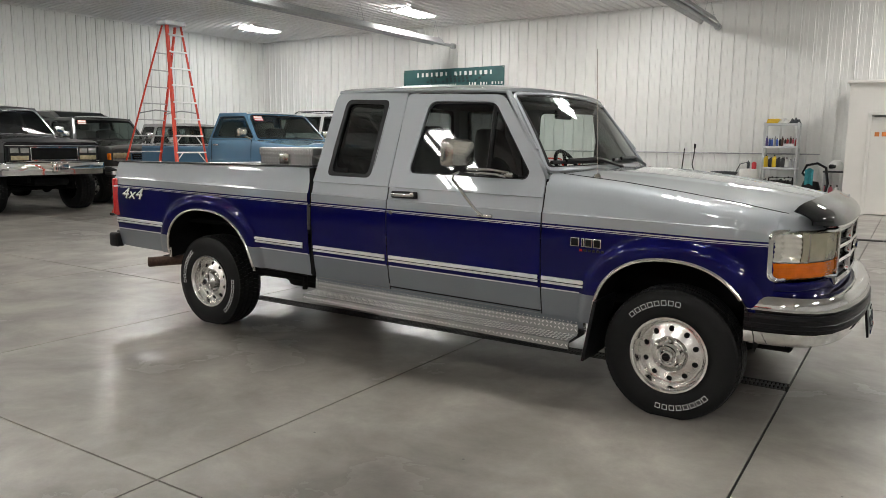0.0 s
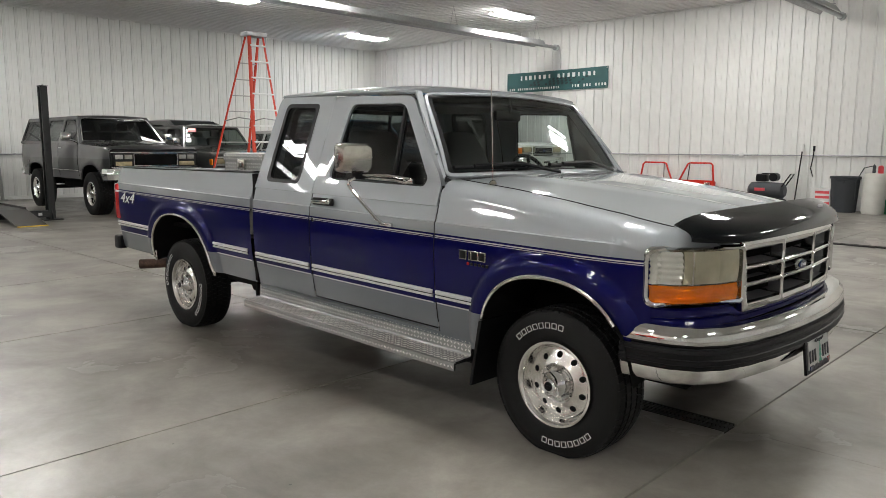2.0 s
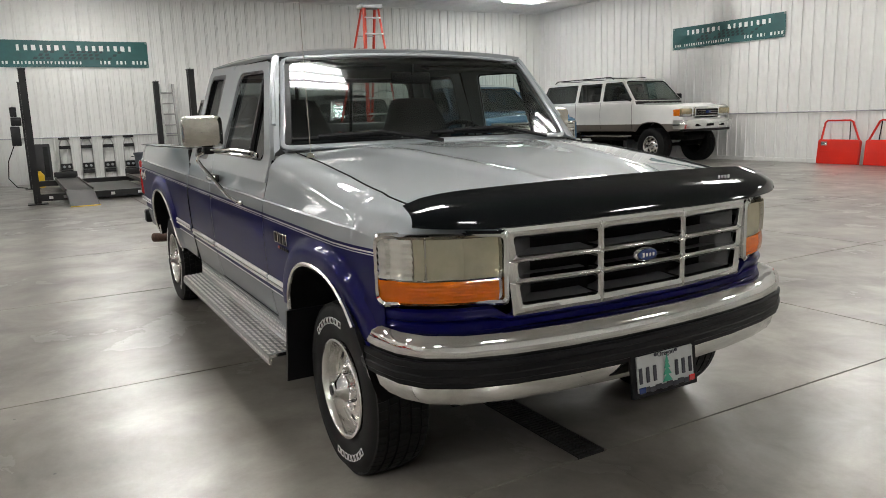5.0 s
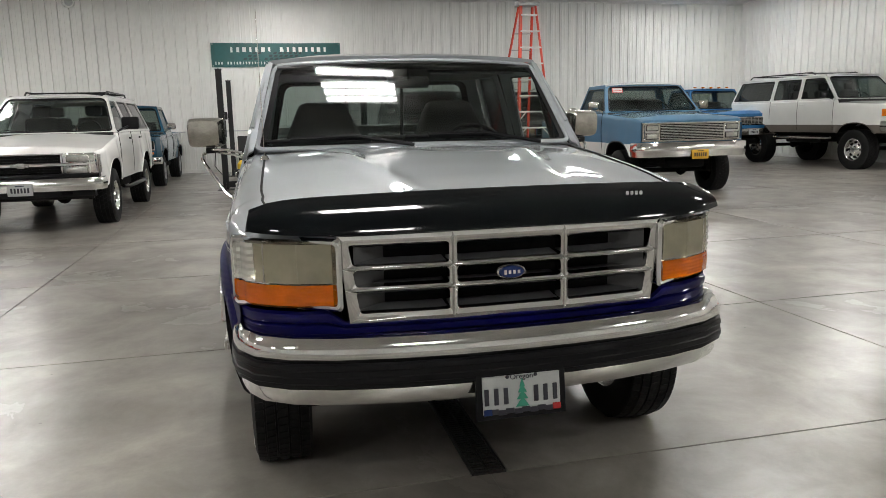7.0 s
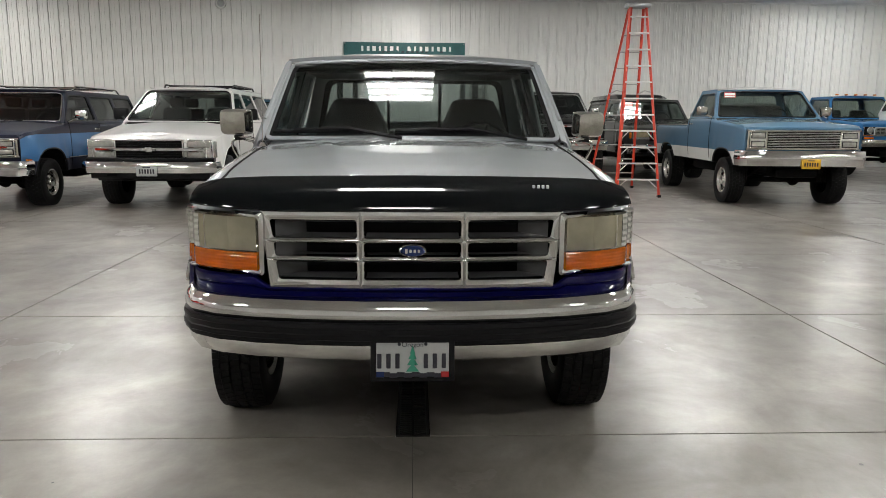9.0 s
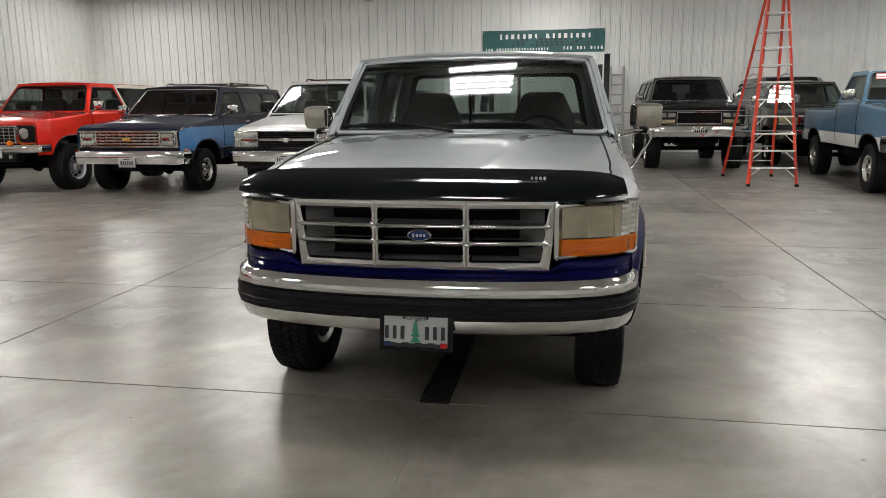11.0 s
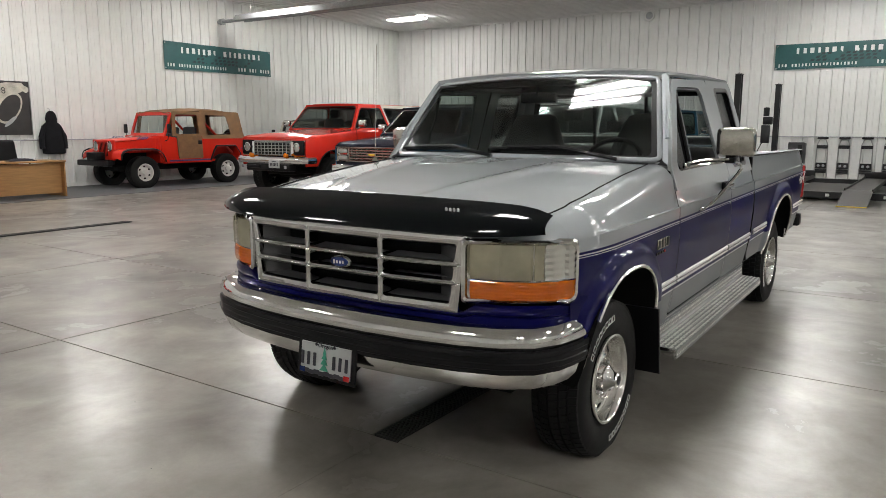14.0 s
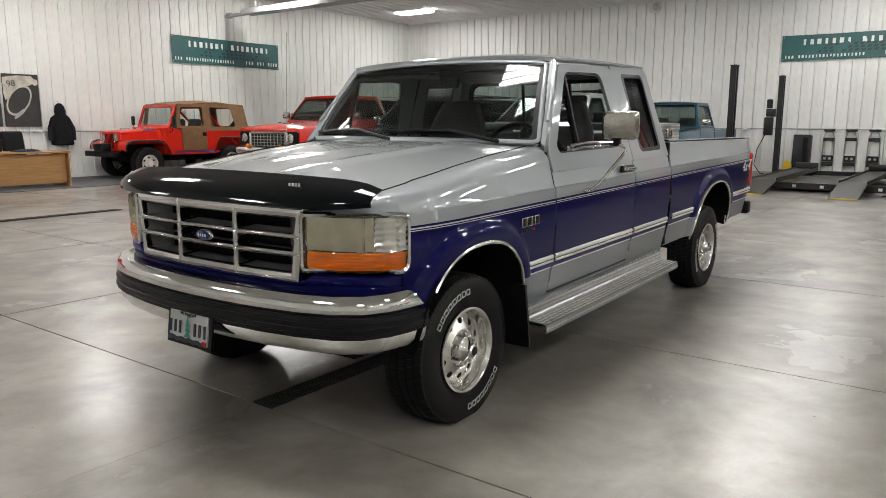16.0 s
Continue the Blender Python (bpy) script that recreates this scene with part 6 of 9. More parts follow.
    if isinstance(rmat, list):
        sheet(bm, lambda i, j: Vector((rx[i] + 0.5 * bow * (1 - (-1 + j / 6) ** 2) * (i == 0), (-1 + j / 6) * rw, roof - 0.004 + (0.05 if 0 < i < 7 else 0.02) * (1 - abs(-1 + j / 6) ** 2.5))), 8, 13, lambda i, j: 0 if rx[i] > edges_t[1] + 0.02 else 1)
    else:
        sheet(bm, lambda i, j: Vector((rx[i] + 0.5 * bow * (1 - (-1 + j / 6) ** 2) * (i == 0), (-1 + j / 6) * rw, roof - 0.004 + (0.05 if 0 < i < 7 else 0.02) * (1 - abs(-1 + j / 6) ** 2.5))), 8, 13)
    solid(part("roof", bm, rmat, v), 0.02)
    for s in (-1, 1):
        bm = B()
        tube(bm, [(x, s * (rw - 0.012), roof - 0.012) for x in rx], S.get("edge", 0.026), 8)
        part("drip_rail", bm, S.get("dripmat", rmat[0] if isinstance(rmat, list) else rmat), v)
    # back of the cab
    bo = rounded([(-hw + 0.06, belt), (-rw, roof), (rw, roof), (hw - 0.06, belt)], 0.01)
    bi = rounded([(-hw + 0.22, belt + 0.07), (-rw + 0.1, roof - 0.08), (rw - 0.1, roof - 0.08), (hw - 0.22, belt + 0.07)], 0.05)
    bk = lambda u, w: Vector((lerp(cab_b, cab_t, (w - belt) / (roof - belt)), u, w))
    bm = B()
    ring_sheet(bm, bo, bi, bk, 1)
    cm = S.get("cabmat", mats[-1])
    cb = solid(part("cab_back", bm, cm[-1] if isinstance(cm, list) else cm, v), 0.02)
    bm = B()
    bm.faces.new([bm.verts.new(bk(u, w)) for u, w in bi])
    part("rear_glass", bm, S.get("backglass", GLASS_SIDE), cb).visible_shadow = False
    if rail is not belt or cab_b > rear + 0.5:
        bm = B()
        rbox(bm, ((cab_b + rear) / 2, 0, rail - 0.42), (cab_b - rear - 0.06, 2 * hw - 0.2, 0.03), 0, 1)
        rbox(bm, (cab_b - 0.03, 0, rail - 0.2), (0.03, 2 * hw - 0.16, 0.42), 0, 1)
        part("bed_floor", bm, mats[-1], v)
    # cabin, floor pan, seats
    bm = B()
    rbox(bm, (lerp(cab_b, cowl, 0.5), 0, zb + 0.12), (cowl - cab_b, 2 * hw - 0.16, 0.05), 0, 1)
    rbox(bm, (cowl - 0.12, 0, belt - 0.08), (0.3, 2 * hw - 0.2, 0.16), 0.03, 2)
    part("cabin_floor", bm, CABIN, v)
    n_rows = 1 if cab_b - wtop > -1.2 else 2
    for k in range(n_rows):
        for y in (-0.4, 0.4):
            bm = B()
            sx = wtop - 0.45 - 0.9 * k
            rbox(bm, (sx, y, belt - 0.05), (0.16, 0.5, 0.62), 0.06, 2, Matrix.Rotation(radians(-12), 3, "Y"))
            if S.get("headrest", True):
                rbox(bm, (sx - 0.09, y, belt + 0.36), (0.1, 0.27, 0.17), 0.045, 2)
            part("seat", bm, S.get("seatmat", CABIN), v)
    bm = B()
    SWm = pose(wtop - 0.02, 0.4, belt + 0.03, 0, 62, 0)
    tube(bm, [SWm @ Vector((0.19 * math.cos(2 * math.pi * k / 20), 0.19 * math.sin(2 * math.pi * k / 20), 0)) for k in range(20)], 0.013, 6, closed=True)
    part("steering_wheel", bm, BLACK_TRIM, v)
    bm = B()
    for s in (-1, 1):
        rbox(bm, (-wb / 2, s * 0.42, zb - 0.06), (wb + 1.2, 0.09, 0.14), 0.01, 1)
    for x in (0, -wb):
        tube(bm, [(x, -hw + 0.25, R), (x, hw - 0.25, R)], 0.045, 8)
        lathe(bm, [(0, -0.12), (0.07, -0.09), (0.105, 0), (0.07, 0.09), (0, 0.12)], 12, "x", (x, 0.25, R))
        for s in (-1, 1):
            tube(bm, [(x - 0.5, s * 0.5, zb), (x, s * 0.5, R + 0.1), (x + 0.45, s * 0.5, zb)], 0.03, 5)
    rbox(bm, (-wb / 2, 0, zb + 0.02), (wb + 0.5, 2 * hw - 0.5, 0.06), 0, 1)
    rbox(bm, (-0.05, 0, zb + 0.25), (0.8, 0.9, 0.5), 0.05, 1)
    # unseen low boxes added under the frame to block light from the floor beneath
    rbox(bm, (0.12, 0, lerp(R, zb, 0.55)), (1.1, 0.7, 0.16), 0.05, 2)
    rbox(bm, (-0.9, -0.1, lerp(R, zb, 0.4)), (0.9, 0.34, 0.2), 0.06, 2)
    rbox(bm, (-wb * 0.62, 0.55, lerp(R, zb, 0.5)), (1.0, 0.5, 0.2), 0.05, 2)
    rbox(bm, (-wb * 0.6, -0.5, lerp(R, zb, 0.5)), (1.3, 0.3, 0.18), 0.05, 2)
    rbox(bm, (-wb - 0.55, 0, lerp(R, zb, 0.6)), (0.7, 1.0, 0.2), 0.05, 2)
    for s in (-1, 1):
        tube(bm, [(-0.55, s * 0.62, zb), (-wb + 0.6, s * 0.62, zb - 0.02)], 0.05, 6)
        rbox(bm, (0.0, s * (hw - 0.32), R + 0.1), (0.5, 0.1, 0.28), 0.03, 1)
    part("chassis", bm, UNDER, v)
    # front bumper, plate
    bz, bh = S.get("bumper", (zb + 0.1, 0.2))
    bmat = S.get("bumpmat", CHROME)
    bm = B()
    bp = [(fo - 0.2, -hw - 0.01), (fo + 0.02, -hw + 0.005), (fo + 0.09, -hw + 0.08), (fo + 0.12, -hw * 0.6), (fo + 0.13, 0), (fo + 0.12, hw * 0.6), (fo + 0.09, hw - 0.08), (fo + 0.02, hw - 0.005), (fo - 0.2, hw + 0.01)]
    pf = [(-0.06, bh / 2 - 0.01), (0.0, bh / 2), (0.012, bh / 2 - 0.02), (0.018, 0.02), (0.022, 0.0), (0.016, -0.03), (0.006, -bh / 2 + 0.01), (-0.06, -bh / 2)]
    ctr = [Vector((x, y, 0)) for x, y in bp]

    def bpos(i, j):
        d = (ctr[min(i + 1, 8)] - ctr[max(i - 1, 0)]).normalized()
        return ctr[i] + Vector((d.y, -d.x, 0)) * pf[j][0] + Vector((0, 0, bz + pf[j][1]))
    sheet(bm, bpos, 9, len(pf))
    bump = solid(part("front_bumper", bm, bmat, v), 0.006)
    py, pz, pmat = S.get("plate", (0, bz, PLATE_WHITE))
    if pmat:
        bm = B()
        rbox(bm, (fo + 0.165, py, pz), (0.012, 0.305, 0.155), 0.006, 2)
        pl_ = part("licence_plate", bm, pmat, v)
        bm = B()
        for k in range(6):
            rbox(bm, (fo + 0.172, py - 0.1 + 0.04 * k, pz - 0.005), (0.004, 0.024, 0.065), 0.001, 1)
        rbox(bm, (fo + 0.172, py, pz + 0.055), (0.004, 0.11, 0.014), 0.001, 1)
        part("plate_bars", bm, S.get("plateink", DARK_INK), pl_)
    bm = B()
    rbox(bm, (rear - 0.06, 0, zb + 0.08), (0.12, 2 * hw - 0.1, 0.16), 0.02, 2)
    part("rear_bumper", bm, bmat, v)
    for s in (-1, 1):
        bm = B()
        rbox(bm, (rear + 0.02, s * (hw - 0.13), rail - 0.25), (0.05, 0.12, 0.28), 0.01, 2)
        part("tail_lamp", bm, RED_LENS, v)
        # mirror and door handle
        if S.get("mirror", True):
            bm = B()
            mz = belt + 0.14
            rbox(bm, (wtop + 0.28 if S.get("mx") is None else S["mx"], s * (hw + 0.12), mz), S.get("mirsize", (0.09, 0.2, 0.15)), 0.035, 3)
            mir_ = part("side_mirror", bm, S.get("mirmat", CHROME), v)
            bm = B()
            tube(bm, [(cowl - 0.12, s * (hw - 0.04), belt + 0.02), (lerp(cowl, wtop, 0.5), s * (hw + 0.1), mz - 0.04)], 0.018, 6)
            part("mirror_arm", bm, S.get("mirmat", CHROME), mir_)
        for hx in S.get("handles", ()):
            bm = B()
            rbox(bm, (hx, s * (yz(belt - 0.1) + 0.012), belt - 0.1), (0.17, 0.022, 0.03), 0.008, 2)
            part("door_handle", bm, S.get("handlemat", CHROME), v)
        for dx in S.get("doors", ()):
            bm = B()
            zz = np.linspace(zb + 0.06, belt, 8)
            tube(bm, [(dx, s * (yz(z) + 0.001), z) for z in zz], 0.005, 5)
            part("door_seam", bm, UNDER, v)
    # face
    def fb(nm, y, z, w, h, mat, d=0.0, t=0.03, r=0.008, parent=v, label=""):
        bm = B()
        if w < 0.5:
            slope = Matrix.Rotation(-math.atan(2 * swept * y / hw ** 2), 3, "Z")
            rbox(bm, (fo + d - swept * (y / hw) ** 2, y, z), (t, w, h), r, 2, slope)
        else:
            n = 12
            prof = [(-t / 2, -h / 2), (t / 2 - r, -h / 2), (t / 2, -h / 2 + r), (t / 2, h / 2 - r), (t / 2 - r, h / 2), (-t / 2, h / 2)]

            def bend(i, j):
                q = y - w / 2 + w * i / n
                return Vector((fo + d + prof[j][0] - swept * (q / hw) ** 2, q, z + prof[j][1]))
            vs = sheet(bm, bend, n + 1, len(prof))
            for row in (vs[0], vs[-1]):
                bm.faces.new(row)
        return part(nm, bm, mat, parent, label)
    zg, hg, wg = S["grille"]         # middle height, height, half width
    style = S["style"]
    if style in ("quad", "gmc", "billet"):
        gr = fb("grille", 0, zg, 2 * (hw - 0.1), hg, BLACK_TRIM if style == "gmc" else DULL_CHROME, 0.0, 0.04, 0.01, label="grille across the nose")
        for z, h in ((zg + hg / 2, 0.02), (zg - hg / 2, 0.02)):
            fb("grille_trim", 0, z, 2 * (hw - 0.08), h, CHROME, 0.015, 0.05, 0.008, gr)
        fb("grille_opening", 0, zg, 2 * wg, hg - 0.04, UNDER, 0.012, 0.03, 0.004, gr)
        nb = {"quad": 4, "billet": 9, "gmc": 0}[style]
        for k in range(nb):
            fb("grille_bar", 0, zg - hg / 2 + 0.03 + (hg - 0.06) * (k + 0.5) / nb, 2 * wg, (hg - 0.06) / nb * 0.45, ALLOY if style == "quad" else CHROME, 0.026, 0.02, 0.004, gr)
        if style == "quad":
            for k in range(9):
                fb("grille_bar", -wg + 2 * wg * (k + 0.5) / 9, zg, 0.009, hg - 0.05, ALLOY, 0.02, 0.02, 0.003, gr)
            fb("emblem", 0, zg, 0.14, 0.035, YELLOW, 0.045, 0.012, 0.005, gr)
        if style == "gmc":
            for z, h in ((zg + hg / 2 - 0.03, 0.014), (zg - hg / 2 + 0.03, 0.014)):
                fb("grille_bar", 0, z, 2 * wg, h, CHROME, 0.025, 0.02, 0.004, gr)
            for y in (-wg, wg):
                fb("grille_bar", y, zg, 0.014, hg - 0.05, CHROME, 0.025, 0.02, 0.004, gr)
        for s in (-1, 1):
            lw = (hw - 0.12 - wg) * 0.9
            yc = s * (wg + 0.02 + lw / 2)
            lamp = fb("headlamp_unit", yc, zg, lw, hg - 0.05, CHROME if style != "gmc" else BLACK_TRIM, 0.018, 0.03, 0.008)
            if style == "gmc":
                for q in (-1, 1):
                    fb("lens", yc + q * lw * 0.25, zg + hg * 0.2, lw * 0.42, hg * 0.3, LAMP_OLD, 0.036, 0.02, 0.008, lamp)
                fb("lens", yc, zg - hg * 0.25, lw * 0.88, hg * 0.28, LAMP_YELLOW, 0.036, 0.02, 0.006, lamp)
            else:
                for q in (-1, 1):
                    fb("lens", yc, zg + q * hg * 0.23, lw * 0.78, hg * 0.27, LAMP_OLD, 0.036, 0.02, 0.01, lamp)
                    fb("lens_recess", yc, zg + q * hg * 0.23, lw * 0.9, hg * 0.34, BLACK_TRIM, 0.028, 0.02, 0.01, lamp)
            bm = B()
            rbox(bm, (fo - 0.12, s * (hw - 0.015), zg - hg / 2 - 0.07), (0.14, 0.03, 0.06), 0.008, 2)
            part("side_marker", bm, AMBER_OLD, v)
    if style == "modern":
        fb("air_dam", 0, S["bumper"][0] - 0.145, 1.66, 0.13, BLACK_TRIM, -0.06, 0.06, 0.02, label="black lower air dam")
    if style == "round":
        gr = fb("grille", 0, zg, 2 * (hw - 0.1), hg, CHROME, 0.0, 0.04, 0.03, label="chrome egg-crate grille")
        fb("grille_opening", 0, zg, 2 * wg, hg - 0.06, UNDER, 0.012, 0.03, 0.01, gr)
        for k in range(5):
            fb("grille_bar", 0, zg - hg / 2 + 0.05 + (hg - 0.1) * k / 4, 2 * wg, 0.012, LAMP_OLD, 0.03, 0.015, 0.003, gr)
        for k in range(11):
            fb("grille_bar", -wg + 2 * wg * k / 10, zg, 0.012, hg - 0.08, LAMP_OLD, 0.03, 0.015, 0.003, gr)
        for s in (-1, 1):
            yc = s * (wg + (hw - 0.13 - wg) / 2 + 0.02)
            lamp = fb("headlamp_unit", yc, zg + 0.02, (hw - 0.14 - wg), hg * 0.86, UNDER, 0.012, 0.035, 0.02)
            bm = B()
            lathe(bm, [(0.09, -0.01), (0.09, 0.02), (0.078, 0.022)], 20, "x", (fo + 0.02, yc, zg + 0.03))
            part("lamp_ring", bm, CHROME, lamp)
            bm = B()
            lathe(bm, [(0.078, 0.014), (0.05, 0.03), (0, 0.034)], 20, "x", (fo + 0.02, yc, zg + 0.03))
            part("lens", bm, LAMP_OLD, lamp)
            fb("indicator", yc, zg - hg / 2 - 0.05, (hw - 0.16 - wg), 0.05, AMBER_OLD, 0.015, 0.03, 0.01)
    if style == "modern":
        gr = fb("grille", 0, zg, 2 * wg, hg, UNDER, 0.01, 0.03, 0.03, label="dark split grille with a chrome bar")
        fb("grille_bar", 0, zg, 2 * (hw - 0.1), hg * 0.18, CHROME, 0.035, 0.04, 0.012, gr)
        em_ = fb("emblem", 0, zg, 0.22, 0.035, LAMP_OLD, 0.066, 0.015, 0.008, gr)
        fb("emblem_cross", 0.012, zg, 0.09, 0.075, LAMP_OLD, 0.068, 0.015, 0.008, em_)
        for z in (zg + hg / 2, zg - hg / 2):
            fb("grille_trim", 0, z, 2 * wg + 0.04, 0.022, CHROME, 0.03, 0.035, 0.008, gr)
        for k in range(4):
            fb("grille_fin", 0, zg + (-0.34, -0.2, 0.2, 0.34)[k] * hg, 2 * wg - 0.02, 0.008, BLACK_TRIM, 0.026, 0.014, 0.003, gr)
        for s in (-1, 1):
            w_ = hw - 0.1 - wg
            yc = s * (wg + w_ / 2 + 0.03)
            fb("grille_trim", s * wg, zg, 0.025, hg, CHROME, 0.03, 0.035, 0.008, gr)
            lamp = fb("headlamp_unit", yc, zg, w_ + 0.03, hg + 0.02, CHROME, -0.006, 0.06, 0.02)
            fb("lens", yc, zg + hg * 0.28, w_, hg * 0.36, LAMP_OLD, 0.012, 0.05, 0.02, lamp)
            fb("lens", yc - s * w_ * 0.13, zg - hg * 0.28, w_ * 0.72, hg * 0.32, LAMP_OLD, 0.012, 0.05, 0.015, lamp)
            fb("indicator", yc + s * w_ * 0.36, zg - hg * 0.28, w_ * 0.28, hg * 0.32, AMBER_OLD, 0.012, 0.055, 0.015, lamp)
            bm = B()
            rbox(bm, (fo - swept - 0.06, s * (hw - 0.045), zg), (0.12, 0.03, hg * 0.9), 0.012, 2)
            part("corner_lens", bm, LAMP_OLD, lamp)
    if style == "frame":
        gr = fb("grille", 0, zg, 2 * wg, hg, CHROME, 0.02, 0.06, 0.03, label="chrome framed dark mesh grille")
        fb("grille_mesh", 0, zg, 2 * wg - 0.1, hg - 0.1, UNDER, 0.045, 0.03, 0.02, gr)
        for k in range(4):
            fb("grille_bar", 0, zg - hg * 0.3 + hg * 0.6 * k / 3, 2 * wg - 0.12, 0.012, DULL_CHROME, 0.06, 0.012, 0.003, gr)
        fb("emblem", 0, zg, 0.18, 0.07, BLUE_OVAL, 0.07, 0.012, 0.03, gr)
        for s in (-1, 1):
            w_ = hw - 0.06 - wg
            yc = s * (wg + w_ / 2)
            lamp = fb("headlamp_unit", yc, zg + hg * 0.1, w_, hg * 0.55, LAMP_YELLOW, -0.02, 0.1, 0.03)
            fb("lower_lens", yc, zg - hg * 0.28, w_, hg * 0.24, LAMP_OLD, -0.02, 0.1, 0.02, lamp)
            bm = B()
            rbox(bm, (fo - 0.14, s * (hw - 0.035), zg), (0.2, 0.03, hg * 0.6), 0.012, 2)
            part("corner_lens", bm, AMBER_OLD, lamp)
    if S.get("winch"):
        bm = B()
        rbox(bm, (fo + 0.06, 0, bz - 0.14), (0.2, 1.25, 0.15), 0.02, 2)
        tube(bm, [(fo + 0.17, -0.55, bz - 0.13), (fo + 0.17, -0.2, bz - 0.13)], 0.035, 10)
        wn = part("winch_mount", bm, BLACK_TRIM, v, "black winch mount under the bumper")
        for s in (-1, 1):
            bm = B()
            rbox(bm, (fo + 0.17, s * 0.62 - 0.1, bz - 0.13), (0.04, 0.05, 0.06), 0.01, 2)
            part("tow_hook", bm, CONDUIT, wn)
            bm = B()
            lathe(bm, [(0, 0.05), (0.035, 0.045), (0.048, 0.025), (0.035, -0.03), (0, -0.04)], 14, "x", (fo + 0.12, s * 0.5, bz + 0.1))
            part("fog_lamp", bm, AMBER_OLD, v, "round amber fog lamp")
    if style == "modern":
        fb("bumper_top", 0, bz + 0.115, 2 * hw - 0.06, 0.06, BLACK_TRIM, 0.05, 0.12, 0.02)
        low = fb("air_dam", 0, bz - 0.12, 2 * hw - 0.2, 0.10, BLACK_TRIM, 0.04, 0.12, 0.02)
        for s in (-1, 1):
            fb("dam_opening", s * 0.52, bz - 0.11, 0.2, 0.05, UNDER, 0.1, 0.02, 0.008, low)
    if style == "frame":
        low = fb("air_dam", 0, bz - 0.14, 2 * hw - 0.2, 0.08, BLACK_TRIM, 0.06, 0.12, 0.02)
        for y in (-0.42, 0, 0.42):
            fb("dam_opening", y, bz - 0.02, 0.26, 0.06, UNDER, 0.145, 0.03, 0.008, low)
    if S.get("rack"):
        z = roof + 0.1
        rk = part("roof_rack", B(), BLACK_TRIM, v, "black roof rack with cross bars")
        for s in (-1, 1):
            bm = B()
            tube(bm, [(wtop - 0.5, s * (rw - 0.1), roof + 0.03), (wtop - 0.62, s * (rw - 0.1), z), (cab_t + 0.35, s * (rw - 0.1), z), (cab_t + 0.22, s * (rw - 0.1), roof + 0.03)], 0.016, 6)
            part("rack_rail", bm, S.get("rackmat", BLACK_TRIM), rk)
        for x in np.linspace(wtop - 0.8, cab_t + 0.5, 3):
            bm = B()
            tube(bm, [(x, -rw + 0.1, z - 0.01), (x, rw - 0.1, z - 0.01)], 0.016, 6)
            part("rack_bar", bm, S.get("rackmat", BLACK_TRIM), rk)
    if S.get("cablights"):
        for k in range(5):
            bm = B()
            rbox(bm, (wtop - 0.08, -0.55 + 0.275 * k, roof + 0.065), (0.09, 0.06, 0.035), 0.012, 2)
            part("cab_light", bm, AMBER_OLD, v)
    if S.get("step"):
        for s in (-1, 1):
            bm = B()
            tube(bm, [(-R - 0.25, s * (hw - 0.02), zb - 0.12), (-R - 0.35, s * (hw + 0.06), zb - 0.13), (-wb + R + 0.35, s * (hw + 0.06), zb - 0.13), (-wb + R + 0.25, s * (hw - 0.02), zb - 0.12)], 0.04, 8, flat=0.7)
            part("side_step", bm, S["step"], v)
    if S.get("sold"):
        bm = B()
        sheet(bm, lambda i, j: sc(lerp(-0.86, -0.60, i / 2), lerp(0.72, 0.9, j / 2)) + Vector((0.008, 0, 0)), 3, 3)
        stk = part("windscreen_sticker", bm, STICKER, v, "red and white sold sticker")
        bm = B()
        for j0, j1, m0 in ((0.735, 0.775, 0), (0.80, 0.88, 0)):
            sheet(bm, lambda i, j: sc(lerp(-0.845, -0.615, i / 2), lerp(j0, j1, j / 2)) + Vector((0.011, 0, 0)), 3, 3)
        part("sticker_bars", bm, WHITE_INK, stk)
    return v


BASE = dict(hw=0.98, wb=3.0, fo=0.85, ro=1.1, R=0.38, zb=0.52, zh=1.18, zf=1.12, belt=1.22, roof=1.84, cowl=-0.75, wtop=-1.15, cab=(-4.0, -3.9), rw=0.74, pillars_b=[], pillars_t=[], grille=(0.92, 0.24, 0.58), style="quad", bands=[(9, P_WHITE)])


def spec(**k):
    d = dict(BASE)
    d.update(k)
    return d


vehicle("white_suv", "white modern sport utility wagon with chrome grille bar", "suv", pose(-8.65, -3.97, 0, 0, 0, 0), spec(
    hw=0.98, wb=2.95, fo=0.93, ro=1.15, R=0.405, zb=0.60, zh=1.27, zf=1.06, belt=1.31, roof=1.88, cowl=-0.58, wtop=-1.26, cab=(-4.02, -3.8), rw=0.72, pillars_b=[-1.72, -2.72], pillars_t=[-1.78, -2.68], bands=[(9, P_WHITE)], swept=0.11, bow=0.12, screen=(0.965, 0.04, 0.94), edge=0.04,
    style="modern", grille=(0.91, 0.28, 0.50), bumper=(0.645, 0.17), nosemat=P_WHITE, rack=True, rim="alloy", mirmat=BLACK_TRIM, mirsize=(0.13, 0.26, 0.2), mx=-0.95, handles=(-1.55, -2.5), doors=(-0.62, -1.72, -2.72), handlemat=BLACK_TRIM, plate=(0.0, 0.60, PLATE_WHITE), step=BLACK_TRIM, archmat=P_WHITE, zn=0.8))
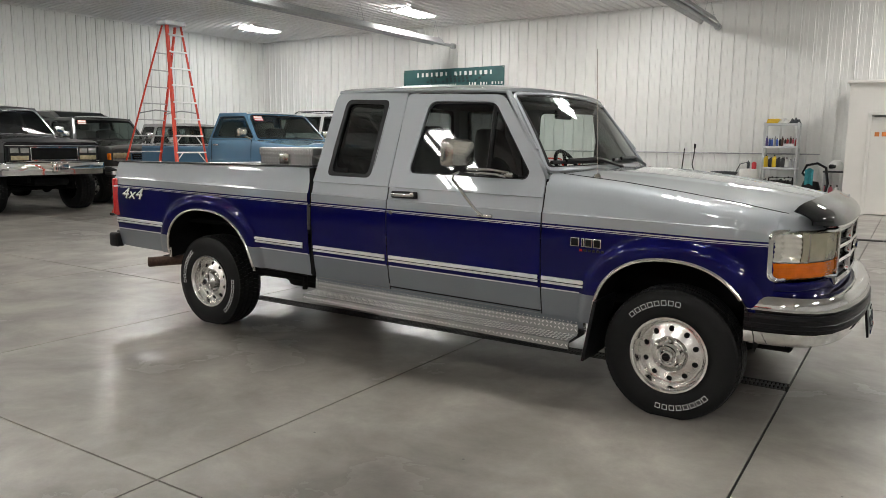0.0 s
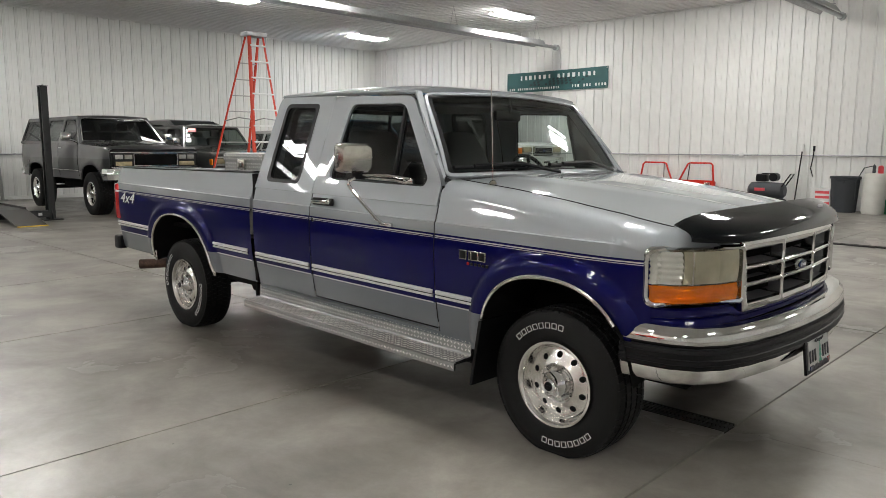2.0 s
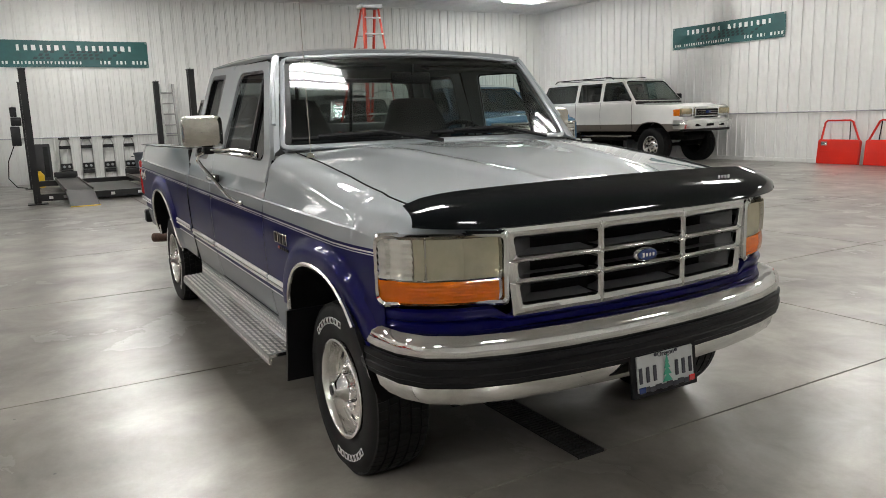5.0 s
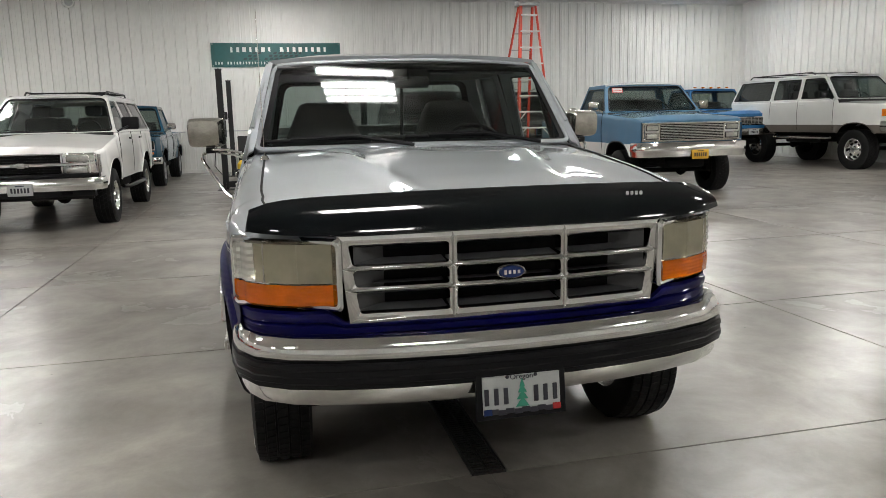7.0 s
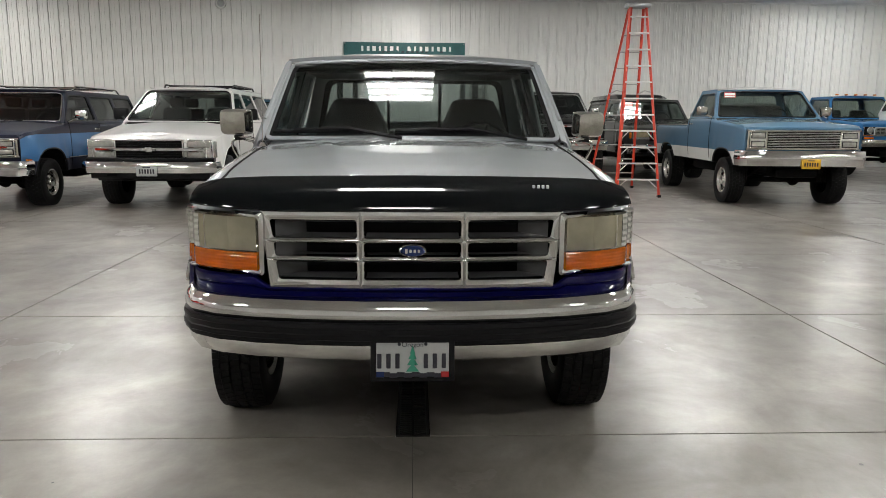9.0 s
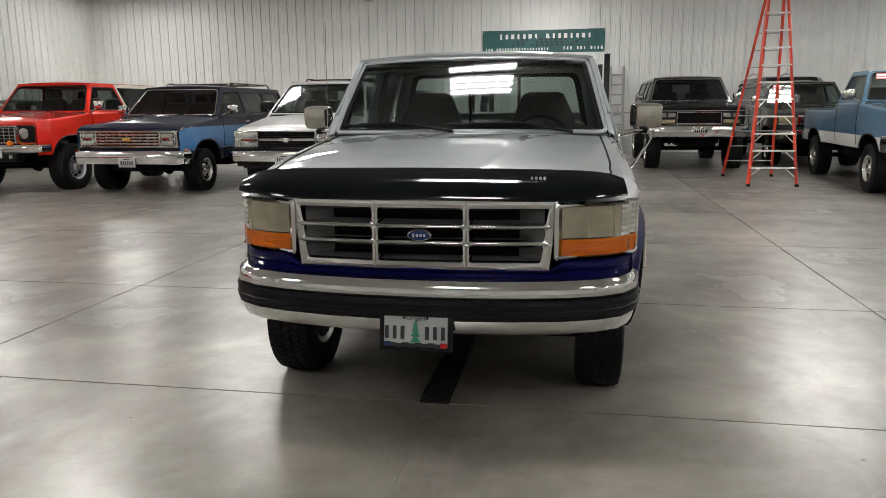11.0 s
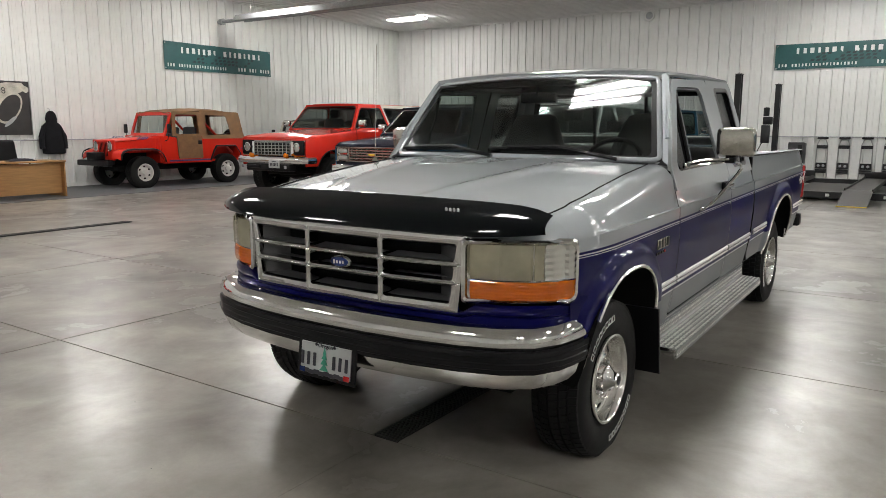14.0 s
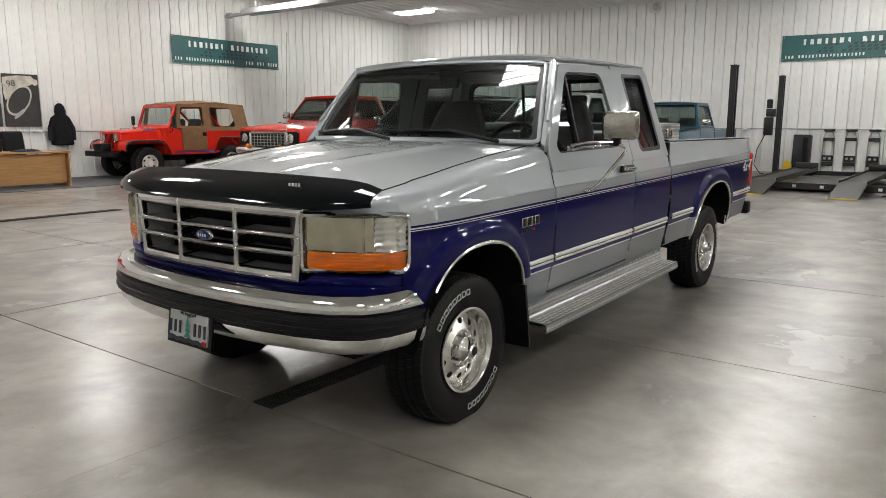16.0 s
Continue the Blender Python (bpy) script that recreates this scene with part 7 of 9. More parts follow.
vehicle("blue_wagon", "navy and light blue square-nosed wagon with chrome bumper", "suv", pose(-8.35, -6.72, 0, 0, 0, 0), spec(
    hw=1.0, wb=2.9, fo=0.78, ro=1.15, R=0.38, zb=0.52, zh=1.26, zf=1.13, belt=1.28, roof=1.82, cowl=-0.62, wtop=-1.16, cab=(-4.0, -3.92), rw=0.76, pillars_b=[-1.9, -2.95], pillars_t=[-1.92, -2.95], bands=[(0.72, P_NAVY), (1.12, P_SKY), (9, P_NAVY)],
    hoodmat=P_NAVY, style="quad", grille=(0.93, 0.26, 0.56), bumper=(0.625, 0.22), rack=True, rackmat=DULL_CHROME, handles=(-1.75,), doors=(-0.72, -1.9), plate=(0.05, 0.55, PLATE_WHITE), molding=0.73, sideglass=GLASS_DARK, trim=CHROME, frontglass=GLASS_DARK))
vehicle("red_off_roader", "bright red square off-road truck with cream rear hardtop", "suv", pose(-8.3, -9.3, 0, 0, 0, 0), spec(
    hw=1.0, wb=2.65, fo=0.80, ro=1.0, R=0.42, zb=0.66, zh=1.36, zf=1.24, belt=1.38, roof=1.92, cowl=-0.58, wtop=-0.98, cab=(-3.6, -3.2), rw=0.76, pillars_b=[-1.85], pillars_t=[-1.72], bands=[(9, P_RED)], roofmat=[P_RED, P_CREAM], cabmat=[P_RED, P_CREAM],
    style="round", grille=(1.005, 0.34, 0.52), bumper=(0.775, 0.13), handles=(-1.6,), doors=(-0.66, -1.8), plate=(0.2, 0.7, PLATE_WHITE), winch=True, rim="steel", W=0.31, inset=0.08, frontglass=GLASS_SIDE))
vehicle("teal_pickup", "old teal blue pickup parked against the wall", "pickup truck", pose(-15.35, -4.1, 0, 0, 0, 0), spec(
    hw=0.97, wb=3.1, fo=0.78, ro=1.05, R=0.37, zb=0.55, zh=1.20, zf=1.12, belt=1.24, roof=1.86, cowl=-0.68, wtop=-1.02, cab=(-1.98, -1.9), rw=0.74, rail=1.20, pillars_b=[], pillars_t=[], bands=[(9, P_TEAL)], style="round", grille=(0.95, 0.22, 0.56), bumper=(0.62, 0.16), handles=(-1.75,), doors=(-0.72, -1.9), rim="steel", headrest=False))
vehicle("grey_wagon", "lifted dark grey wagon with black front and chrome bumper", "suv", pose(-13.85, 3.33, 0, 0, 0, 0), spec(
    hw=1.0, wb=3.29, fo=0.80, ro=1.2, R=0.45, zb=0.72, zh=1.46, zf=1.37, belt=1.48, roof=2.06, cowl=-0.68, wtop=-1.22, cab=(-4.45, -4.35), rw=0.76, pillars_b=[-1.85, -2.85], pillars_t=[-1.87, -2.85], bands=[(0.90, P_LIGHTGREY), (1.16, P_DARK), (9, P_GREY)],
    hoodmat=P_BLACK, nosemat=P_BLACK, style="gmc", grille=(1.14, 0.30, 0.46), bumper=(0.85, 0.23), handles=(-1.7, -2.7), doors=(-0.72, -1.85, -2.85), plate=(0.02, 0.87, CHROME), molding=0.90, W=0.32, inset=0.12, frontglass=GLASS_DARK, sideglass=GLASS_DARK, trim=CHROME))
vehicle("dark_pickup", "dark grey pickup with matching canopy and sold sticker", "pickup truck", pose(-14.75, 6.13, 0, 0, 0, 0), spec(
    hw=0.99, wb=3.4, fo=0.72, ro=1.1, R=0.40, zb=0.60, zh=1.38, zf=1.24, belt=1.40, roof=1.93, cowl=-0.74, wtop=-1.08, cab=(-4.45, -4.3), rw=0.75, pillars_b=[-1.95], pillars_t=[-1.9], bands=[(9, P_DARK)], style="frame", grille=(1.05, 0.24, 0.52), bumper=(0.74, 0.19), handles=(-1.7,), doors=(-0.72, -1.9), sold=True))
bm = B()
top = [(-16.5, 1.92), (-16.82, 2.08), (-17.1, 2.12), (-19.0, 2.12), (-19.12, 1.92)]
sheet(bm, lambda i, j: Vector((top[i][0], 6.13 + (-0.8, -0.76, -0.6, 0.6, 0.76, 0.8)[j] * (0.95 if i in (1, 2, 3) else 1), top[i][1] - (0.14, 0.03, 0, 0, 0.03, 0.14)[j] * (i in (1, 2, 3)))), 5, 6)
ob = solid(part("truck_canopy", bm, P_DARK), 0.02)
bm = B()
sheet(bm, lambda i, j: Vector((lerp(-16.52, -16.80, i), 6.13 + (-0.62, 0.62)[j], lerp(1.932, 2.08, i) + 0.014)), 2, 2)
part("canopy_window", bm, BLACK_GLOSS, ob)
tagged(ob, "dark grey fibreglass canopy roof on the dark pickup", "canopy")
vehicle("faded_blue_pickup", "lifted faded blue and white pickup with chrome billet grille", "pickup truck", pose(-9.05, 6.33, 0, 0, 0, -3), spec(
    hw=1.0, wb=3.34, fo=0.80, ro=1.15, R=0.40, zb=0.68, zh=1.42, zf=1.31, belt=1.44, roof=1.97, cowl=-0.64, wtop=-1.12, cab=(-2.05, -1.95), rw=0.76, rail=1.30, pillars_b=[], pillars_t=[], bands=[(0.90, P_WHITE), (9, P_STEEL)], roofmat=P_WHITE, style="billet", grille=(1.10, 0.30, 0.58), bumper=(0.80, 0.25), handles=(-1.8,), doors=(-0.74, -1.95), plate=(0.08, 0.72, YELLOW), sold=True, mirmat=DULL_CHROME, headrest=False, W=0.28))
vehicle("bright_blue_pickup", "bright blue old pickup with cab lights and white grille", "pickup truck", pose(-15.8, 12.3, 0, 0, 0, 2), spec(
    hw=1.0, wb=3.3, fo=0.78, ro=1.1, R=0.43, zb=0.74, zh=1.46, zf=1.38, belt=1.49, roof=2.09, cowl=-0.66, wtop=-1.0, cab=(-2.0, -1.95), rw=0.76, rail=1.40, pillars_b=[], pillars_t=[], bands=[(9, P_ROYAL)], style="round", grille=(1.17, 0.24, 0.58), bumper=(0.87, 0.18), bumpmat=DULL_CHROME, cablights=True, rim="steel", headrest=False, handles=(-1.75,), doors=(-0.72, -1.9)))
vehicle("white_large_suv", "lifted white and stone long wagon beside the wall", "suv", pose(-11.8, 13.8, 0, 0, 0, 1.5), spec(
    hw=1.0, wb=3.48, fo=0.95, ro=1.3, R=0.48, zb=0.86, zh=1.58, zf=1.50, belt=1.66, roof=2.28, cowl=-0.66, wtop=-1.22, cab=(-4.7, -4.5), rw=0.78, pillars_b=[-1.95, -3.0], pillars_t=[-1.98, -3.0], bands=[(1.05, P_TAN), (9, P_WHITE)], style="frame", grille=(1.33, 0.28, 0.46), bumper=(1.02, 0.24), swept=0.08, bow=0.1, edge=0.04, rack=True, handles=(-1.8, -2.85), doors=(-0.72, -1.95, -3.0), handlemat=P_WHITE, mirmat=BLACK_TRIM, plate=(0, 1.0, None), step=DULL_CHROME, W=0.34, archmat=P_TAN, nosemat=P_WHITE, post=0.06))


def jeep(name, label, m, body_mat, top_mat, detail=True):
    """A small open off-roader with a canvas top, standing wings and a flat grille."""
    v = thing(name, label, "jeep", m)
    R, wb = 0.385, 2.37
    # tub and cowl
    for s in (-1, 1):
        bm = B()
        pts = [(-0.50, 0.60), (-0.50, 1.10), (-0.62, 1.13), (-1.0, 1.08), (-1.02, 0.70), (-1.64, 0.70), (-1.66, 1.08), (-2.95, 1.08), (-2.95, 0.66), (-2.82, 0.60), (-2.82, 0.70), (-2.70, 0.90), (-2.05, 0.90), (-1.95, 0.70), (-1.92, 0.56), (-0.55, 0.56)]
        prism(bm, pts, s * 0.72, s * 0.76, "y")
        part("tub_side", bm, body_mat, v)
        # wings
        bm = B()
        fl = [(0.60, 0.70), (0.59, 0.78), (0.54, 0.84), (0.44, 0.875), (0.30, 0.885), (-0.22, 0.885), (-0.36, 0.86), (-0.46, 0.79), (-0.52, 0.70), (-0.55, 0.60)]
        sheet(bm, lambda i, j: Vector((fl[i][0], s * (0.46 + 0.36 * j / 3), fl[i][1] - (0.03 if j == 3 else 0))), len(fl), 4)
        solid(part("front_wing", bm, body_mat, v), 0.015)
        for pl_pts in (fl, [(-1.88, 0.60), (-1.98, 0.80), (-2.08, 0.92), (-2.68, 0.92), (-2.82, 0.76), (-2.88, 0.62)]):
            bm = B()
            sheet(bm, lambda i, j: Vector((pl_pts[i][0], s * (0.745 + (0.08 if pl_pts is fl else 0.0) + (0, 0.045, 0.055)[j]), pl_pts[i][1] - (0, 0.008, 0.03)[j] + 0.004)), len(pl_pts), 3)
            solid(part("wheel_flare", bm, BLACK_TRIM, v), 0.012)
        road_wheel(v, 0, s * 0.70, R, s, "white" if detail else "steel", 0.26)
        road_wheel(v, -wb, s * 0.70, R, s, "white" if detail else "steel", 0.26)
        bm = B()
        lathe(bm, [(0.10, -0.01), (0.105, 0.03), (0.09, 0.035)], 18, "x", (0.53, s * 0.30, 0.93))
        ring = part("lamp_ring", bm, CHROME, v)
        bm = B()
        lathe(bm, [(0.09, 0.02), (0.05, 0.045), (0, 0.05)], 18, "x", (0.53, s * 0.30, 0.93))
        part("headlamp", bm, LAMP_OLD, v)
        bm = B()
        rbox(bm, (0.5, s * 0.62, 0.84), (0.06, 0.06, 0.05), 0.015, 2)
        part("indicator", bm, AMBER_OLD, v)
        if detail:
            for k in range(4):
                bm = B()
                prism(bm, [(0.02 - 0.07 * k, 1.06 + 0.0), (-0.02 - 0.07 * k, 1.06), (-0.10 - 0.07 * k, 1.11), (-0.06 - 0.07 * k, 1.11)], s * 0.562, s * 0.566, "y")
                part("hood_stripe", bm, STRIPE, v, "dark blue stripe decal")
            bm = B()
            prism(bm, [(-0.7, 0.64), (-0.7, 0.60), (-1.9, 0.60), (-1.9, 0.64)], s * 0.7605, s * 0.763, "y")
            part("stripe", bm, STRIPE, v, "dark blue stripe decal")
            bm = B()
            prism(bm, [(-2.86, 0.86), (-2.86, 0.82), (-2.94, 0.82), (-2.94, 0.86)], s * 0.7605, s * 0.763, "y")
            part("stripe", bm, STRIPE, v, "dark blue stripe decal")
        bm = B()
        rbox(bm, (-0.62, s * 0.93, 1.27), (0.05, 0.13, 0.19), 0.025, 3)
        tube(bm, [(-0.6, s * 0.74, 1.02), (-0.6, s * 0.88, 1.05), (-0.62, s * 0.92, 1.2)], 0.01, 6)
        part("side_mirror", bm, BLACK_TRIM, v)
        # canvas door
        bm = B()
        prism(bm, rounded([(-0.96, 0.66), (-0.92, 1.12), (-1.64, 1.12), (-1.66, 0.66)], 0.04), s * 0.762, s * 0.785, "y")
        dr_ = part("canvas_door", bm, top_mat, v)
        bm = B()
        ring_sheet(bm, rounded([(-0.80, 1.12), (-0.86, 1.62), (-1.66, 1.62), (-1.66, 1.12)], 0.02), rounded([(-0.9, 1.16), (-0.95, 1.56), (-1.58, 1.56), (-1.58, 1.16)], 0.06), lambda u, w: Vector((u, s * lerp(0.775, 0.69, (w - 1.12) / 0.5), w)), 1)
        solid(part("door_frame", bm, top_mat, dr_), 0.02)
        bm = B()
        rbox(bm, (-1.58, s * 0.79, 0.99), (0.11, 0.02, 0.08), 0.008, 2)
        part("door_latch", bm, BLACK_TRIM, dr_)
        # canvas quarter with a clear window
        bm = B()
        ring_sheet(bm, rounded([(-1.66, 1.06), (-1.66, 1.66), (-2.86, 1.62), (-2.98, 1.06)], 0.02), rounded([(-1.80, 1.14), (-1.80, 1.56), (-2.45, 1.54), (-2.56, 1.14)], 0.05), lambda u, w: Vector((u, s * lerp(0.765, 0.69, (w - 1.06) / 0.58), w)), 2)
        q = solid(part("canvas_quarter", bm, top_mat, v), 0.012)
        bm = B()
        bm.faces.new([bm.verts.new((u, s * lerp(0.762, 0.688, (w - 1.06) / 0.58), w)) for u, w in rounded([(-1.80, 1.14), (-1.80, 1.56), (-2.45, 1.54), (-2.56, 1.14)], 0.05)])
        part("clear_window", bm, GLASS_VINYL, q).visible_shadow = False
    bm = B()
    sheet(bm, lambda i, j: Vector(([0.52, 0.45, -0.5][i], (-1 + j / 5) * [0.44, 0.45, 0.56][i], [1.05, 1.075, 1.13][i] - 0.05 * abs(-1 + j / 5) ** 4)), 3, 11)
    sheet(bm, lambda i, j: Vector((lerp(0.50, -0.5, i / 4), [-1, 1][j // 2] * lerp(0.44, 0.56, i / 4), (lerp(1.0, 1.08, i / 4), 0.8)[j % 2])), 5, 2)
    sheet(bm, lambda i, j: Vector((lerp(0.50, -0.5, i / 4), lerp(0.44, 0.56, i / 4), (lerp(1.0, 1.08, i / 4), 0.8)[j % 2])), 5, 2)
    part("hood", bm, body_mat, v)
    bm = B()
    rbox(bm, (0.52, 0, 0.86), (0.05, 0.92, 0.40), 0.03, 3)
    gr = part("grille", bm, body_mat, v)
    for k in range(7):
        bm = B()
        rbox(bm, (0.546, -0.17 + 0.0567 * k, 0.87), (0.008, 0.026, 0.27), 0.003, 1)
        part("grille_slot", bm, UNDER, gr)
    bm = B()
    rbox(bm, (-1.7, 0, 0.60), (2.4, 1.44, 0.06), 0.01, 1)
    rbox(bm, (-0.5, 0, 0.85), (0.05, 1.44, 0.5), 0.01, 1)
    rbox(bm, (-2.94, 0, 0.83), (0.04, 1.46, 0.45), 0.01, 1)
    rbox(bm, (-0.56, 0, 1.11), (0.2, 1.48, 0.05), 0.02, 2)
    part("tub_floor", bm, body_mat, v)
    # windscreen frame
    wo = rounded([(-0.73, 1.11), (-0.73, 1.60), (0.73, 1.60), (0.73, 1.11)], 0.05)
    wi = rounded([(-0.66, 1.18), (-0.66, 1.54), (0.66, 1.54), (0.66, 1.18)], 0.05)
    wp = lambda u, w: Vector((lerp(-0.62, -0.84, (w - 1.11) / 0.5), u, w))
    bm = B()
    ring_sheet(bm, wo, wi, wp, 1)
    wf = solid(part("windscreen_frame", bm, body_mat, v), 0.04)
    bm = B()
    bm.faces.new([bm.verts.new(wp(u, w)) for u, w in wi])
    part("windscreen", bm, GLASS_CLEAR, wf).visible_shadow = False
    # canvas roof
    bm = B()
    xs_ = [-0.80, -1.0, -1.66, -2.2, -2.86, -2.98]
    zs_ = [1.615, 1.65, 1.69, 1.685, 1.63, 1.1]
    sheet(bm, lambda i, j: Vector((xs_[i], (-1 + j / 5) * 0.70, zs_[i] - 0.05 * abs(-1 + j / 5) ** 3 + 0.006 * math.sin(3 * i + 2.1 * j))), 5, 11)
    solid(part("canvas_roof", bm, top_mat, v), 0.015)
    bk_o = rounded([(-0.76, 1.08), (0.76, 1.08), (0.70, 1.61), (-0.70, 1.61)], 0.02)
    bk_i = rounded([(-0.58, 1.15), (0.58, 1.15), (0.54, 1.54), (-0.54, 1.54)], 0.05)
    on_back = lambda u, w: Vector((lerp(-2.98, -2.86, (w - 1.08) / 0.53), u, w))
    bm = B()
    ring_sheet(bm, bk_o, bk_i, on_back, 1)
    cb_ = solid(part("canvas_back", bm, top_mat, v), 0.012)
    bm = B()
    bm.faces.new([bm.verts.new(on_back(u, w)) for u, w in bk_i])
    part("clear_window", bm, GLASS_VINYL, cb_).visible_shadow = False
    bm = B()
    for s in (-1, 1):
        tube(bm, [(-1.75, s * 0.62, 0.62), (-1.75, s * 0.60, 1.45), (-1.78, s * 0.5, 1.56), (-1.78, 0, 1.56)], 0.03, 8)
        tube(bm, [(-1.76, s * 0.58, 1.48), (-2.7, s * 0.6, 0.75)], 0.03, 8)
    part("roll_bar", bm, body_mat, v)
    for y in (-0.36, 0.36):
        bm = B()
        rbox(bm, (-1.55, y, 1.0), (0.14, 0.44, 0.62), 0.05, 2, Matrix.Rotation(radians(-10), 3, "Y"))
        rbox(bm, (-1.30, y, 0.76), (0.44, 0.44, 0.14), 0.05, 2)
        part("seat", bm, SEAT, v)
    bm = B()
    rbox(bm, (0.78, 0, 0.60), (0.12, 1.35, 0.13), 0.02, 2)
    rbox(bm, (0.74, 0, 0.74), (0.22, 0.46, 0.16), 0.03, 2)
    rbox(bm, (0.62, 0.3, 0.6), (0.3, 0.08, 0.08), 0.01, 1)
    rbox(bm, (0.62, -0.3, 0.6), (0.3, 0.08, 0.08), 0.01, 1)
    part("winch_bumper", bm, BLACK_TRIM, v, "black winch bumper")
    bm = B()
    rbox(bm, (-1.2, 0, 0.46), (3.2, 0.7, 0.12), 0.02, 1)
    for x in (0, -wb):
        tube(bm, [(x, -0.6, R), (x, 0.6, R)], 0.04, 8)
    rbox(bm, (-0.05, 0, 0.7), (0.7, 0.6, 0.35), 0.04, 1)
    part("chassis", bm, UNDER, v)
    bm = B()
    SWm = pose(-1.0, 0.36, 1.14, 0, 60, 0)
    tube(bm, [SWm @ Vector((0.18 * math.cos(2 * math.pi * k / 20), 0.18 * math.sin(2 * math.pi * k / 20), 0)) for k in range(20)], 0.012, 6, closed=True)
    part("steering_wheel", bm, BLACK_TRIM, v)
    bm = tyre_mesh(R, 0.2, 0.24)
    bmesh.ops.rotate(bm, verts=bm.verts, cent=(0, 0, 0), matrix=Matrix.Rotation(radians(90), 3, "Z"))
    bmesh.ops.translate(bm, verts=bm.verts, vec=(-3.12, 0.15, 1.02))
    part("spare_tyre", bm, RUBBER, v)
    return v


def raise_body(v, z0, k):
    """Stretches all but the wheels upward from a height."""
    for ob in v.children_recursive:
        if ob.type == "MESH" and ob.name.split(".")[0] not in ("wheel", "tyre", "tread", "rim", "rim_opening", "spare_tyre"):
            for q in ob.data.vertices:
                if q.co.z > z0:
                    q.co.z = z0 + (q.co.z - z0) * k


red = jeep("red_jeep", "orange-red jeep with tan canvas top and white spoked wheels", pose(-7.45, -14.38, 0, 0, 0, -1.5), P_RED, SOFT_TOP)
raise_body(red, 0.65, 1.2)
jeep("cream_jeep", "cream jeep with dark canvas top behind the red truck", pose(-11.9, -13.75, 0, 0, 0, 0), P_CREAM, BLACK_TRIM, False)


# ---- writing ----
def lettering(name, words, size, m, material, parent, shear=0.0, label=""):
    """Flat letters of the built-in font as a mesh; m carries them from the xy plane to their place."""
    cu = bpy.data.curves.new(name, "FONT")
    cu.body, cu.size, cu.align_x, cu.align_y, cu.shear, cu.extrude = words, size, "CENTER", "CENTER", shear, 0.001
    tmp = bpy.data.objects.new(name, cu)
    scene.collection.objects.link(tmp)
    bpy.context.view_layer.update()
    me = bpy.data.meshes.new_from_object(tmp.evaluated_get(bpy.context.evaluated_depsgraph_get()))
    bpy.data.objects.remove(tmp)
    me.materials.clear()
    me.materials.append(material)
    me.transform(m)
    ob = new(name, me)
    ob.parent = parent
    return tagged(ob, label)


FACE_YNEG = pose(0, 0, 0, 90, 0, 0)     # letters that face -y
FACE_X = pose(0, 0, 0, 90, 0, 90)       # letters that face +x
FACE_YPOS = pose(0, 0, 0, 90, 0, 180)   # letters that face +y
for s in (-1, 1):
    M = Matrix.Translation(body(-4.36, s * (side_y(0.9) + 0.0028), 0.9)) @ (FACE_YNEG if s < 0 else FACE_YPOS)
    lettering("decal_figures", "4x4", 0.125, M @ Matrix.Translation((0.006, -0.008, 0)) @ Matrix.Diagonal((1.4, 1, 1, 1)), DULL_CHROME, truck, 0.35)
    lettering("decal_figures", "4x4", 0.125, M @ Matrix.Translation((0, 0, 0.0012)) @ Matrix.Diagonal((1.4, 1, 1, 1)), WHITE_INK, truck, 0.35, "white slanted figures")
lettering("plate_word", "Oregon", 0.026, PM @ Matrix.Translation((0.0118, 0, 0.058)) @ FACE_X, DARK_INK, pl)

BANNER = surface("green_banner_vinyl", (0.012, 0.085, 0.085), 0.45, vary=0.14, scale=2.2, bump=0.002, grain=9)
BANNER_DARK = surface("dark_green_print", (0.008, 0.03, 0.035), 0.5, vary=0.2, scale=6)
FRAME_BLACK = surface("black_powder_coat", (0.012, 0.012, 0.013), 0.42, vary=0.15, scale=8, spec=0.35)
RAMP = surface("worn_ramp_steel", (0.055, 0.05, 0.047), 0.55, 0.3, vary=0.25, scale=5, bump=0.0015, grain=40)
LADDER_RED = surface("orange_fibreglass", (0.62, 0.045, 0.015), 0.45, vary=0.1, scale=10)
LADDER_ALU = surface("dull_aluminium", (0.42, 0.42, 0.41), 0.38, 1.0, vary=0.1, scale=14)
OAK = surface("oak_veneer", (0.42, 0.22, 0.075), 0.42, vary=0.16, scale=3.0, grain=40, aniso=(1, 1, 9), coat=0.15)
BIN_GREY = surface("grey_plastic", (0.03, 0.034, 0.04), 0.55, vary=0.12)
CLOTH_BLACK = surface("black_cloth", (0.008, 0.008, 0.01), 0.95, vary=0.3, scale=9, bump=0.004, grain=60, spec=0.2)
LEATHER = surface("black_leather", (0.006, 0.006, 0.007), 0.65, spec=0.15, vary=0.2, scale=12, bump=0.002, grain=90)
PAPER_DARK = surface("photo_dark", (0.022, 0.02, 0.019), 0.5, vary=0.35, scale=4)
PAPER_LIGHT = surface("photo_cream", (0.5, 0.47, 0.4), 0.5, vary=0.25, scale=5)
YELLOW_PAINT = surface("yellow_plastic", (0.7, 0.46, 0.02), 0.4, vary=0.08)
SHELF_GREY = surface("grey_shelf_plastic", (0.55, 0.56, 0.56), 0.5, vary=0.06)
DOOR_WHITE = surface("white_door_paint", (0.72, 0.70, 0.66), 0.4, vary=0.04, scale=1.2)
MAT_GREY = surface("dark_rubber_matting", (0.075, 0.075, 0.08), 0.6, vary=0.15, scale=5, bump=0.001, grain=60)
ORANGE_TAG = surface("orange_paper", (0.7, 0.22, 0.04), 0.6, vary=0.1)
CLOTH_BLUE = surface("navy_cloth", (0.012, 0.014, 0.03), 0.9, vary=0.3, scale=12, bump=0.003, grain=60)
